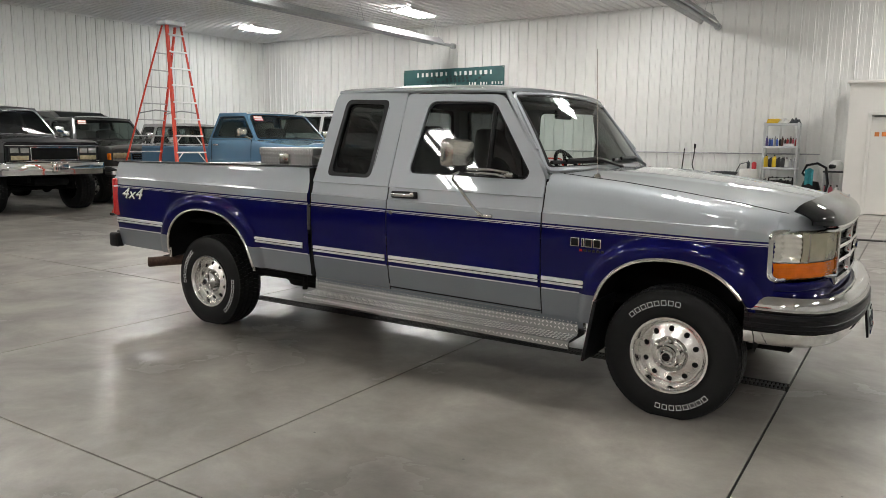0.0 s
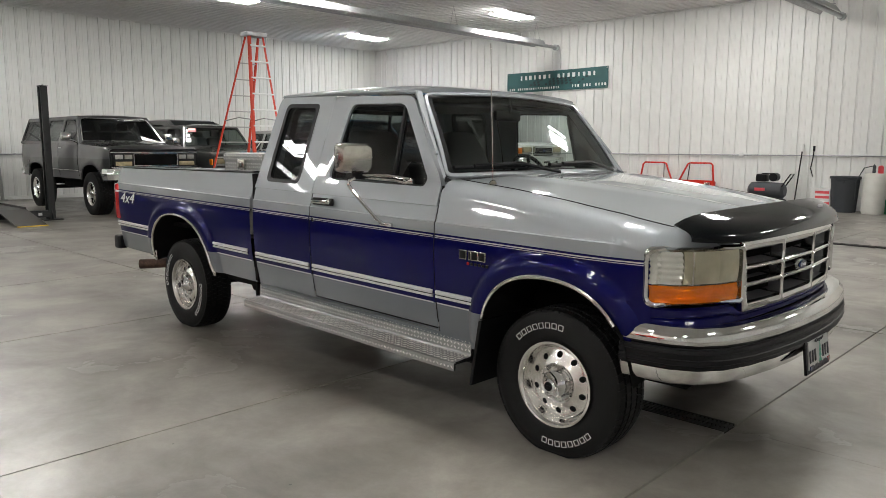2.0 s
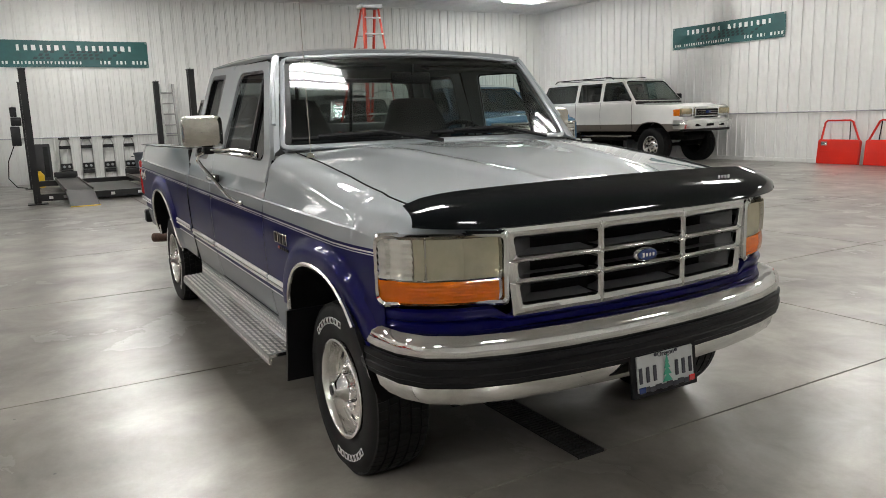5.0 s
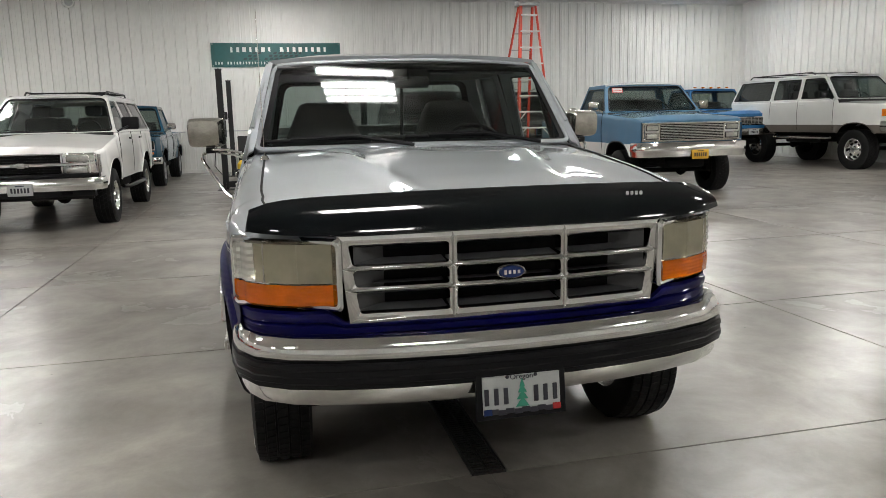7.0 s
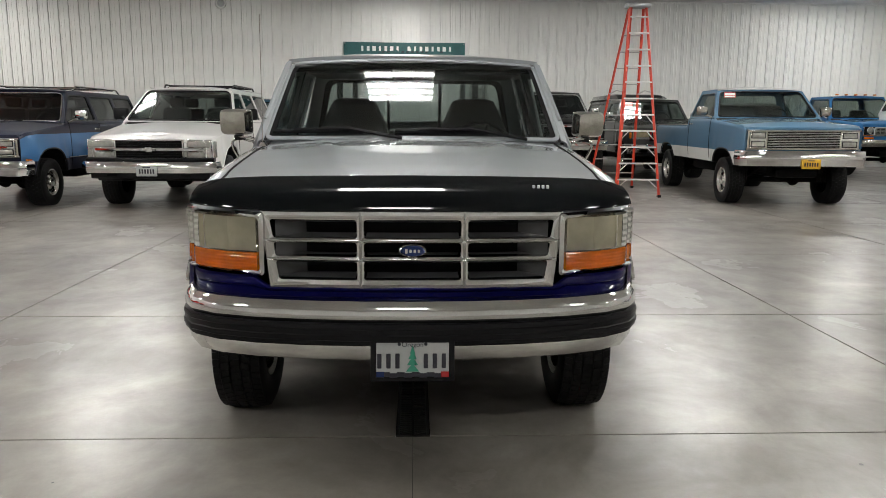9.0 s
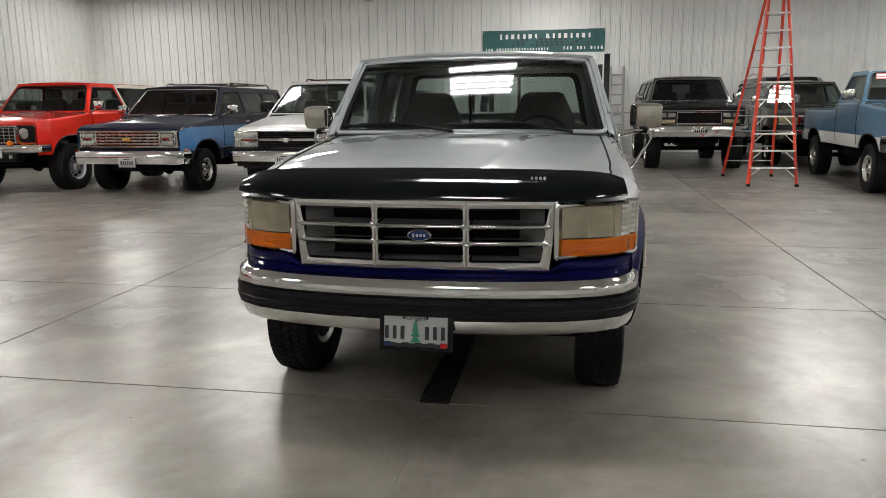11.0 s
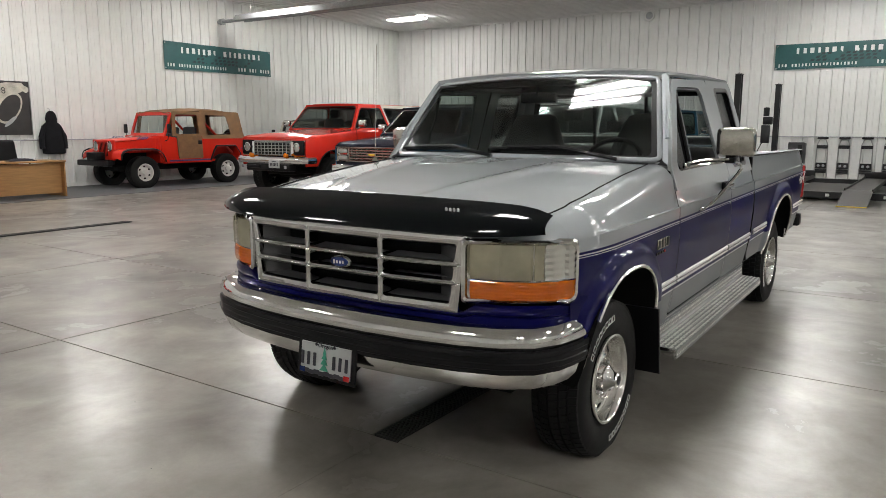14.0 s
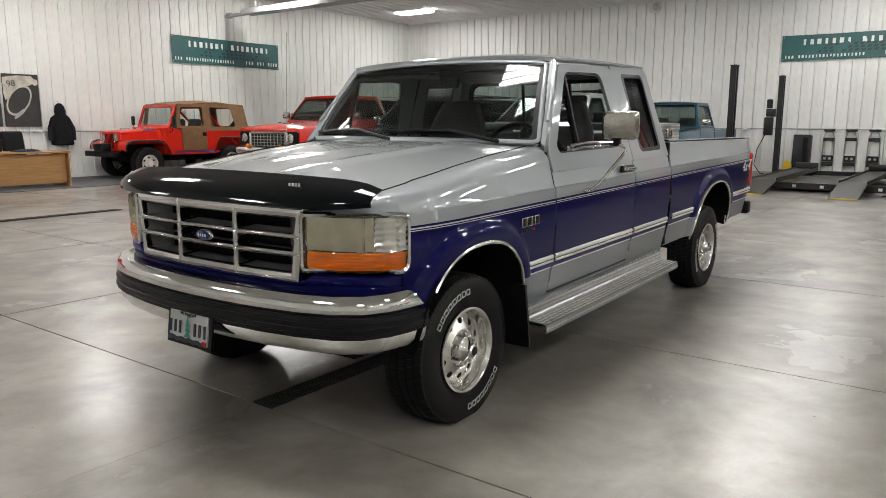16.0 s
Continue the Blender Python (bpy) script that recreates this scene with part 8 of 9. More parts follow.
TEAL_CLOTH = surface("turquoise_cloth", (0.03, 0.25, 0.28), 0.8, vary=0.2, scale=12)


# ---- banners: cloth with bars for their lines, tyre tracks across ----
def banner(m, length, height, label):
    """m: lower left corner, x along the banner, z up, the face to -y."""
    b = thing("wall_banner", label, "banner", m)
    bm = B()
    wav = lambda u, v: 0.012 * math.sin(5 * u + 2 * v) * math.sin(math.pi * u / length) + 0.006 * math.sin(11 * u)
    sheet(bm, lambda i, j: Vector((length * i / 40, -0.03 + wav(length * i / 40, j), height * j / 4 - 0.02 * math.sin(math.pi * i / 40) * (j / 4 - 0.5))), 41, 5)
    solid(part("cloth", bm, BANNER, b), 0.004)
    bm = B()
    for k in range(13):
        x0 = length * (0.24 + 0.04 * k)
        for q in range(3):
            z0 = height * (0.30 + 0.12 * q)
            w = 0.09
            vs = [bm.verts.new((x0 + 0.13 * q, -0.036 + wav(x0, 1) - 0.004, z0)), bm.verts.new((x0 + w + 0.13 * q, -0.04 + wav(x0, 1), z0)), bm.verts.new((x0 + w + 0.03 + 0.13 * q, -0.04 + wav(x0, 1), z0 + 0.06)), bm.verts.new((x0 + 0.03 + 0.13 * q, -0.04 + wav(x0, 1), z0 + 0.06))]
            bm.faces.new(vs)
    tagged(part("tyre_track_print", bm, BANNER_DARK, b), kind="stuff")
    def line(name, x0, x1, z, h, n, gaps=()):
        step = (x1 - x0) / n
        for k in range(n):
            if k in gaps:
                continue
            bm = B()
            x = x0 + step * (k + 0.5)
            tall = h * (1.12 if k in (0,) else 1.0)
            rbox(bm, (x, -0.037 + wav(x, 4 * z / height), z), (step * (0.34 + 0.12 * (k % 3)), 0.003, tall), 0.001, 1)
            part(name, bm, WHITE_INK, b)
    line("headline_bar", length * 0.13, length * 0.90, height * 0.72, height * 0.2, 16, (7,))
    line("small_bar", length * 0.02, length * 0.55, height * 0.17, height * 0.11, 23, (3,))
    line("small_bar", length * 0.66, length * 0.99, height * 0.19, height * 0.13, 12, (3, 7))
    for x in (0.04, length - 0.04):
        for z in (0.04, height - 0.04):
            bm = B()
            lathe(bm, [(0.012, -0.044), (0.02, -0.044), (0.022, -0.036)], 12, "y", (x, wav(x, 0), z))
            part("grommet", bm, LADDER_ALU, b)
    return b


banner(pose(-13.28, Y_NORTH - 0.02, 3.13, 0, 0, 0), 3.69, 0.615, "dark green cloth banner with white lines on the steel wall")
banner(pose(X_WEST + 0.02, -2.18, 3.03, 0, 0, 90), 3.72, 0.69, "dark green cloth banner above the vehicle lift")
banner(pose(-9.47, Y_SOUTH + 0.02, 2.97, 0, 0, 180), 3.76, 0.745, "dark green cloth banner on the wall above the jeep")

# ---- conduit along the walls with boxes ----
for nm, pts, boxes in (("wall_conduit", [(X_WEST + 0.05, Y_NORTH - 0.1, 1.2), (X_WEST + 0.05, Y_SOUTH + 0.1, 1.2)], [6.4, -3.0]), ("wall_conduit", [(X_WEST + 0.1, Y_NORTH - 0.05, 1.25), (-1.0, Y_NORTH - 0.05, 1.25)], [-5.65, -11.9]), ("wall_conduit", [(X_WEST + 0.1, Y_SOUTH + 0.05, 1.13), (4.0, Y_SOUTH + 0.05, 1.13)], [-4.6, -10.4])):
    c = thing(nm, "grey metal conduit with outlet boxes along the wall", "conduit")
    bm = B()
    tube(bm, pts, 0.016, 8)
    part("pipe", bm, CONDUIT, c)
    along_x = abs(pts[0][0] - pts[1][0]) > 1
    for k in range(11):
        bm = B()
        p = Vector(pts[0]).lerp(Vector(pts[1]), (k + 0.5) / 11)
        rbox(bm, p, (0.03, 0.05, 0.045) if not along_x else (0.03, 0.05, 0.045), 0.004, 1)
        part("pipe_clip", bm, CONDUIT, c)
    for q in boxes:
        bm = B()
        rbox(bm, (q, pts[0][1], pts[0][2]) if along_x else (pts[0][0], q, pts[0][2]), (0.11, 0.07, 0.11) if along_x else (0.07, 0.11, 0.11), 0.008, 2)
        part("outlet_box", bm, TRIM_WHITE, c)

# ---- orange step ladder ----
STEP_ALU = surface("bright_aluminium", (0.8, 0.8, 0.79), 0.42, 0.6, vary=0.08, scale=14)
lad = thing("step_ladder", "tall orange fibreglass step ladder with aluminium treads", "ladder")
TOPZ = 3.44
F = [Vector((-9.82, 3.70, 0.03)), Vector((-9.82, 4.50, 0.03))]
FT = [Vector((-10.33, 3.95, TOPZ)), Vector((-10.33, 4.24, TOPZ))]
K = [Vector((-11.75, 3.64, 0.03)), Vector((-11.75, 4.56, 0.03))]
KT = [Vector((-10.47, 3.96, TOPZ)), Vector((-10.47, 4.23, TOPZ))]
for a, b, w in ((F, FT, 0.075), (K, KT, 0.05)):
    for s in (0, 1):
        bm = B()
        d = (b[s] - a[s])
        ang = math.atan2(d.x, d.z)
        tube(bm, [a[s], b[s]], 0.034 if w > 0.06 else 0.026, 4, flat=0.6)
        part("rail", bm, LADDER_RED, lad)
        bm = B()
        rbox(bm, a[s] + Vector((0, 0, -0.005)), (0.09, 0.06, 0.05), 0.008, 1)
        part("foot", bm, BLACK_TRIM, lad)
for k in range(1, 12):
    t = k / 11.6
    bm = B()
    c0, c1 = F[0].lerp(FT[0], t), F[1].lerp(FT[1], t)
    rbox(bm, (c0 + c1) / 2, (0.085, (c1 - c0).length, 0.026), 0.004, 1)
    tread = part("tread", bm, STEP_ALU, lad)
    if k < 6:
        for s in (0, 1):
            bm = B()
            p = c0 if s == 0 else c1
            tube(bm, [p + Vector((0.0, 0, -0.16)), p.lerp(c1 if s == 0 else c0, 0.24)], 0.01, 5)
            part("tread_brace", bm, STEP_ALU, tread)
    if k % 1 == 0 and k < 11:
        bm = B()
        c0, c1 = K[0].lerp(KT[0], t), K[1].lerp(KT[1], t)
        tube(bm, [c0, c1], 0.012, 6)
        part("rear_bar", bm, LADDER_ALU, lad)
for s in (0, 1):
    bm = B()
    tube(bm, [F[s].lerp(FT[s], 0.55), (F[s].lerp(FT[s], 0.55) + K[s].lerp(KT[s], 0.55)) / 2 + Vector((0, 0, 0.05)), K[s].lerp(KT[s], 0.55)], 0.012, 5)
    part("spreader", bm, LADDER_ALU, lad)
bm = B()
rbox(bm, (-10.40, 4.095, TOPZ + 0.03), (0.26, 0.42, 0.075), 0.012, 2)
part("top_cap", bm, CONDUIT, lad)

# ---- aluminium ladder on the wall ----
al = thing("extension_ladder", "aluminium extension ladder leaning on the steel wall", "ladder")
for y in (1.74, 2.12):
    bm = B()
    tube(bm, [(X_WEST + 0.55, y, 0.0), (X_WEST + 0.09, y, 2.58)], 0.042, 6, flat=0.7)
    part("rail", bm, LADDER_ALU, al)
for k in range(8):
    bm = B()
    t = 0.1 + 0.115 * k
    x, z = lerp(X_WEST + 0.55, X_WEST + 0.09, t), 2.58 * t
    tube(bm, [(x, 1.74, z), (x, 2.12, z)], 0.022, 8)
    part("rung", bm, LADDER_ALU, al)
bm = B()
rbox(bm, (X_WEST + 0.55, 1.93, 0.03), (0.05, 0.62, 0.05), 0.008, 1)
part("foot_bar", bm, LADDER_ALU, al)

# ---- four-post lift ----
lift = thing("vehicle_lift", "black four-post vehicle lift lowered to the floor", "vehicle lift")
PX, PY, PH = (-13.42, -17.75), (-1.68, 1.36), 2.53
for x in PX:
    for y in PY:
        post = part("post", B(), FRAME_BLACK, lift)
        s = 1 if y < 0 else -1
        bm = B()
        prism(bm, [(x - 0.09, y - s * 0.06), (x + 0.09, y - s * 0.06), (x + 0.09, y + s * 0.06), (x + 0.05, y + s * 0.06), (x + 0.05, y - s * 0.03), (x - 0.05, y - s * 0.03), (x - 0.05, y + s * 0.06), (x - 0.09, y + s * 0.06)], 0.015, PH, "z")
        part("column", bm, FRAME_BLACK, post)
        bm = B()
        rbox(bm, (x, y, PH + 0.008), (0.20, 0.14, 0.014), 0.003, 1)
        part("top_cap", bm, FRAME_BLACK, post)
        bm = B()
        rbox(bm, (x, y, 0.009), (0.36, 0.34, 0.018), 0.004, 1)
        part("base_plate", bm, FRAME_BLACK, post)
        for sx in (-1, 1):
            bm = B()
            prism(bm, [(x + sx * 0.09, 0.018), (x + sx * 0.17, 0.018), (x + sx * 0.09, 0.2)], y - 0.008, y + 0.008, "y")
            part("gusset", bm, FRAME_BLACK, post)
        bm = B()
        lathe(bm, [(0, 0.03), (0.014, 0.028), (0.016, 0)], 10, "z", (x + 0.03, y, PH + 0.015))
        part("cable_bolt", bm, LADDER_ALU, post)
for x in PX:
    bm = B()
    rbox(bm, (x, (PY[0] + PY[1]) / 2, 0.12), (0.15, PY[1] - PY[0] - 0.06, 0.13), 0.006, 1)
    beam = part("cross_beam", bm, FRAME_BLACK, lift)
    if x > -15:
        for y in (-1.45, -1.2, -0.35, 0.15, 1.15):
            bm = B()
            rbox(bm, (x + 0.077, y, 0.12), (0.004, 0.07, 0.055), 0.002, 1)
            part("label_plate", bm, WHITE_INK, beam)
for y0, y1 in ((-1.20, -0.68), (0.42, 0.94)):
    bm = B()
    rbox(bm, (-15.6, (y0 + y1) / 2, 0.205), (4.4, y1 - y0, 0.04), 0.006, 1)
    for y in (y0 + 0.02, y1 - 0.02):
        rbox(bm, (-15.6, y, 0.22), (4.4, 0.025, 0.09), 0.004, 1)
    rw_ = part("runway", bm, RAMP, lift)
    bm = B()
    prism(bm, [(-13.38, 0.225), (-13.38, 0.205), (-12.32, 0.002), (-12.27, 0.002), (-12.27, 0.012)], y0 + 0.01, y1 - 0.01, "y")
    rp = part("drive_on_ramp", bm, RAMP, lift)
    bm = B()
    rbox(bm, (-12.255, (y0 + y1) / 2, 0.010), (0.03, y1 - y0 - 0.02, 0.018), 0.002, 1)
    part("yellow_edge", bm, YELLOW_PAINT, rp, "yellow painted ramp edge")
    bm = B()
    rbox(bm, (-17.75, (y0 + y1) / 2, 0.30), (0.04, y1 - y0, 0.16), 0.03, 2)
    part("wheel_stop", bm, FRAME_BLACK, lift)
bm = B()
rbox(bm, (-15.4, -0.13, 0.10), (3.6, 1.06, 0.025), 0.004, 1)
part("drip_tray", bm, RAMP, lift)
bm = B()
rbox(bm, (-17.62, -1.86, 1.62), (0.16, 0.22, 0.2), 0.02, 2)
lathe(bm, [(0, -0.12), (0.07, -0.12), (0.075, 0.1), (0, 0.12)], 14, "z", (-17.6, -1.9, 1.85))
rbox(bm, (-17.62, -1.9, 1.28), (0.16, 0.2, 0.46), 0.02, 2)
part("power_unit", bm, FRAME_BLACK, lift)
bm = B()
tube(bm, [(-17.6, -1.95, 1.1), (-17.55, -2.12, 0.7), (-17.5, -2.16, 0.3), (-17.5, -2.0, 0.08), (-17.55, -1.8, 0.05)], 0.012, 6)
part("hose", bm, BLACK_TRIM, lift)

# ---- wheel dollies hung on the wall ----
def dolly(y):
    d = thing("wheel_dolly", "black steel wheel dolly hung on the wall rail", "wheel dolly", pose(X_WEST + 0.06, y, 0), group="wheel dollies on the wall")
    bm = B()
    tube(bm, [(0.02, -0.15, 0.06), (0.03, -0.13, 0.98), (0.03, -0.08, 1.12), (0.03, 0, 1.15), (0.03, 0.08, 1.12), (0.03, 0.13, 0.98), (0.02, 0.15, 0.06)], 0.016, 6)
    part("frame_tube", bm, LADDER_ALU, d)
    for z, h in ((1.17, 0.06), (0.93, 0.09), (0.42, 0.16), (0.27, 0.1)):
        bm = B()
        rbox(bm, (0.04, 0, z), (0.05, 0.27, h), 0.008, 1)
        part("plate", bm, FRAME_BLACK, d)
    for y_ in (-0.06, 0.06):
        bm = B()
        lathe(bm, [(0, -0.02), (0.035, -0.018), (0.035, 0.018), (0, 0.02)], 12, "x", (0.08, y_, 0.42))
        part("caster", bm, CONDUIT, d)
    return d


d0 = dolly(-0.80)
for y in (-0.27, 0.27, 0.80):
    copy_thing(d0, pose(X_WEST + 0.06, y, 0))


def bin_(name, label, m, r, h, mat, lid=False):
    b = thing(name, label, "bin", m)
    bm = B()
    lathe(bm, [(0, 0.0), (r * 0.8, 0.0), (r * 0.82, 0.02), (r * 0.98, h - 0.06), (r * 1.06, h - 0.05), (r * 1.06, h), (r * 0.95, h), (r * 0.8, 0.05), (0, 0.04)], 24, "z")
    part("tub", bm, mat, b)
    for s in (-1, 1):
        bm = B()
        tube(bm, [(-0.07, s * r * 1.02, h - 0.1), (-0.06, s * (r * 1.02 + 0.06), h - 0.1), (0.06, s * (r * 1.02 + 0.06), h - 0.1), (0.07, s * r * 1.02, h - 0.1)], 0.014, 6)
        part("grip", bm, mat, b)
    return b


bin_("trash_can", "grey-blue plastic trash can beside the lift", pose(-19.2, 1.12, 0), 0.27, 0.72, surface("slate_plastic", (0.06, 0.07, 0.085), 0.5, vary=0.1))
bin_("trash_can", "dark grey round trash can by the wall", pose(-3.05, 14.6, 0), 0.30, 0.80, BIN_GREY)
rk = thing("tool_stand", "tall black steel cabinet leaning beside the lift", "cabinet", pose(-19.25, -1.38, 0, 0, -4, 0))
bm = B()
rbox(bm, (0, 0, 0.53), (0.35, 0.42, 1.04), 0.03, 2)
part("body", bm, FRAME_BLACK, rk)
bm = B()
rbox(bm, (0.19, 0.1, 0.58), (0.03, 0.12, 0.8), 0.01, 1)
part("side_channel", bm, BLACK_TRIM, rk)
yb = thing("yellow_jug", "yellow plastic jug on the floor near the lift post", "jug", pose(-18.2, -1.50, 0))
bm = B()
lathe(bm, [(0, 0), (0.1, 0), (0.105, 0.05), (0.105, 0.3), (0.05, 0.37), (0.04, 0.4), (0, 0.4)], 18, "z")
part("jug_body", bm, YELLOW_PAINT, yb)
wd = thing("wall_vent", "white round fan vent high on the wall", "vent", pose(X_WEST + 0.03, -5.88, 4.78))
bm = B()
lathe(bm, [(0.13, 0.0), (0.15, 0.03), (0.13, 0.05), (0.11, 0.03)], 24, "x")
part("rim", bm, TRIM_WHITE, wd)
bm = B()
lathe(bm, [(0, 0.03), (0.04, 0.03), (0.045, 0.01)], 14, "x")
for k in range(6):
    a = math.pi * k / 3
    rbox(bm, (0.02, 0.07 * math.cos(a), 0.07 * math.sin(a)), (0.006, 0.1, 0.02), 0, 1, Matrix.Rotation(a, 3, "X"))
part("grille", bm, CONDUIT, wd)

# ---- dark matting under the jeep and the desk ----
bm = B()
rbox(bm, (-6.0, -14.0, 0.004), (11.4, 2.9, 0.008), 0.002, 1)
tagged(part("floor_mat", bm, MAT_GREY), "dark grey rubber matting on the concrete by the wall", "mat")

# ---- desk, chair, laptop, clothes ----
desk = thing("desk", "light oak office desk with a closed front", "desk", pose(-4.42, -13.42, 0.008, 0, 0, 180))
bm = B()
rbox(bm, (0, 0, 0.725), (1.66, 0.78, 0.035), 0.006, 2)
part("desktop", bm, OAK, desk)
for x in (-0.80, 0.80):
    bm = B()
    rbox(bm, (x, 0, 0.353), (0.03, 0.74, 0.706), 0.004, 1)
    part("side_panel", bm, OAK, desk)
bm = B()
rbox(bm, (0, -0.24, 0.38), (1.56, 0.025, 0.62), 0.003, 1)
part("front_panel", bm, OAK, desk)
chair = thing("office_chair", "black leather office chair behind the desk", "chair", pose(-4.85, -14.35, 0.008, 0, 0, 20))
bm = B()
rbox(bm, (0, -0.22, 0.82), (0.56, 0.13, 0.66), 0.09, 4, Matrix.Rotation(radians(8), 3, "X"))
part("backrest", bm, LEATHER, chair)
bm = B()
rbox(bm, (0, 0.05, 0.50), (0.54, 0.54, 0.13), 0.06, 3)
part("seat", bm, LEATHER, chair)
for s in (-1, 1):
    bm = B()
    rbox(bm, (s * 0.31, 0.02, 0.68), (0.07, 0.36, 0.05), 0.02, 2)
    tube(bm, [(s * 0.31, 0.1, 0.66), (s * 0.30, 0.1, 0.5)], 0.02, 6)
    part("armrest", bm, LEATHER, chair)
bm = B()
tube(bm, [(0, 0, 0.45), (0, 0, 0.1)], 0.03, 8)
for k in range(5):
    a = 2 * math.pi * k / 5
    tube(bm, [(0, 0, 0.1), (0.3 * math.cos(a), 0.3 * math.sin(a), 0.06)], 0.022, 6)
    lathe(bm, [(0, -0.02), (0.03, -0.02), (0.03, 0.02), (0, 0.02)], 10, "y", (0.3 * math.cos(a), 0.3 * math.sin(a), 0.03))
part("swivel_base", bm, BLACK_TRIM, chair)
lap = thing("laptop", "open black laptop on the desk", "laptop", pose(-3.85, -13.5, 0.751, 0, 0, 205))
bm = B()
rbox(bm, (0, 0, 0.01), (0.36, 0.25, 0.018), 0.004, 1)
part("keyboard", bm, LADDER_ALU, lap)
bm = B()
rbox(bm, (0, -0.17, 0.13), (0.36, 0.01, 0.26), 0.004, 1, Matrix.Rotation(radians(18), 3, "X"))
part("screen", bm, BLACK_TRIM, lap)
cl = thing("folded_clothes", "folded dark navy clothes lying on the desk", "clothes", pose(-4.5, -13.35, 0.751))
bm = B()
sheet(bm, lambda i, j: Vector((-0.26 + 0.052 * i, -0.13 + 0.026 * j, 0.004 + 0.05 * (math.sin(math.pi * i / 10) ** 0.4) * (math.sin(math.pi * j / 10) ** 0.4) * (0.75 + 0.3 * math.sin(1.7 * i + 0.9 * j)))), 11, 11)
solid(part("cloth", bm, CLOTH_BLUE, cl), 0.01)

# ---- posters and coat on the wall ----
def poster(x0, x1, z0, z1, shapes, label):
    p = thing("wall_poster", label, "poster", pose(0, Y_SOUTH + 0.035, 0))
    bm = B()
    rbox(bm, ((x0 + x1) / 2, 0, (z0 + z1) / 2), (abs(x1 - x0), 0.03, z1 - z0), 0.003, 1)
    part("panel", bm, PAPER_DARK, p)
    for k, (pts, mat) in enumerate(shapes):
        bm = B()
        vs = [bm.verts.new((lerp(x0, x1, u), 0.0165 + 0.0012 * k, lerp(z0, z1, w))) for u, w in pts]
        bm.faces.new(vs)
        part("print_shape", bm, mat, p)
    return p


oval = lambda cx, cz, a, b, t=0.0, n=26: [(min(0.995, max(0.005, cx + a * math.cos(q) * math.cos(t) - b * math.sin(q) * math.sin(t))), min(0.995, max(0.005, cz + a * math.cos(q) * math.sin(t) + b * math.sin(q) * math.cos(t)))) for q in (2 * math.pi * k / n for k in range(n))]
pA = poster(-5.06, -5.86, 1.25, 2.45, [([(0.005, 0.62), (0.005, 0.93), (0.4, 0.97), (0.8, 0.97), (0.95, 0.86), (0.62, 0.75), (0.4, 0.66), (0.05, 0.5)], PAPER_LIGHT), (oval(0.42, 0.50, 0.40, 0.24, 0.55), PAPER_LIGHT), (oval(0.42, 0.50, 0.35, 0.20, 0.55), PAPER_DARK), (oval(0.9, 0.85, 0.08, 0.06), PAPER_LIGHT), (oval(0.42, 0.25, 0.2, 0.04, 0.5), CONDUIT)], "black and cream photo poster of a vintage racing car nose")
lettering("poster_figures", "98", 0.2, Matrix.Translation((-5.24, 0.0245, 2.22)) @ FACE_YPOS @ Matrix.Rotation(0.12, 4, "Z"), PAPER_DARK, pA)
poster(-4.2, -5.0, 1.25, 2.45, [([(0.005, 0.15), (0.005, 0.86), (0.3, 0.93), (0.995, 0.84), (0.995, 0.45), (0.7, 0.22), (0.4, 0.1)], PAPER_LIGHT), (oval(0.25, 0.47, 0.2, 0.145), CONDUIT), (oval(0.25, 0.47, 0.16, 0.115), PAPER_LIGHT), (oval(0.52, 0.27, 0.06, 0.09), PAPER_DARK), (oval(0.31, 0.23, 0.07, 0.05), PAPER_DARK), ([(0.6, 0.005), (0.995, 0.005), (0.995, 0.4), (0.8, 0.3)], PAPER_DARK)], "black and cream photo poster of a vintage car headlamp")
coat = thing("hooded_coat", "black hooded jacket hanging on a wall hook", "jacket", pose(-6.27, Y_SOUTH + 0.12, 0))
bm = B()
rings = [(1.80, 0.04, 0.05), (1.74, 0.10, 0.07), (1.62, 0.13, 0.09), (1.54, 0.12, 0.08), (1.48, 0.20, 0.09), (1.35, 0.25, 0.10), (1.1, 0.25, 0.10), (0.92, 0.27, 0.10), (0.82, 0.26, 0.09), (0.80, 0.2, 0.05)]
sheet(bm, lambda i, j: Vector((rings[j][1] * math.cos(2 * math.pi * i / 24) * (1 + 0.08 * math.sin(5 * i + j)) - 0.03 * j / 9 * (1 if j > 4 else 0), rings[j][2] * math.sin(2 * math.pi * i / 24) * (1 + 0.15 * math.sin(3 * i + 2 * j)), rings[j][0])), 24, 10, wrap=True)
part("jacket_body", bm, CLOTH_BLACK, coat)
for s in (-1, 1):
    bm = B()
    tube(bm, [(s * 0.17, 0.0, 1.44), (s * 0.27, 0.03, 1.2), (s * 0.27, 0.04, 0.92)], 0.06, 8)
    part("sleeve", bm, CLOTH_BLACK, coat)
bm = B()
tube(bm, [(0, -0.1, 1.86), (0, -0.04, 1.84), (0, -0.03, 1.8)], 0.008, 6)
part("hook", bm, LADDER_ALU, coat)

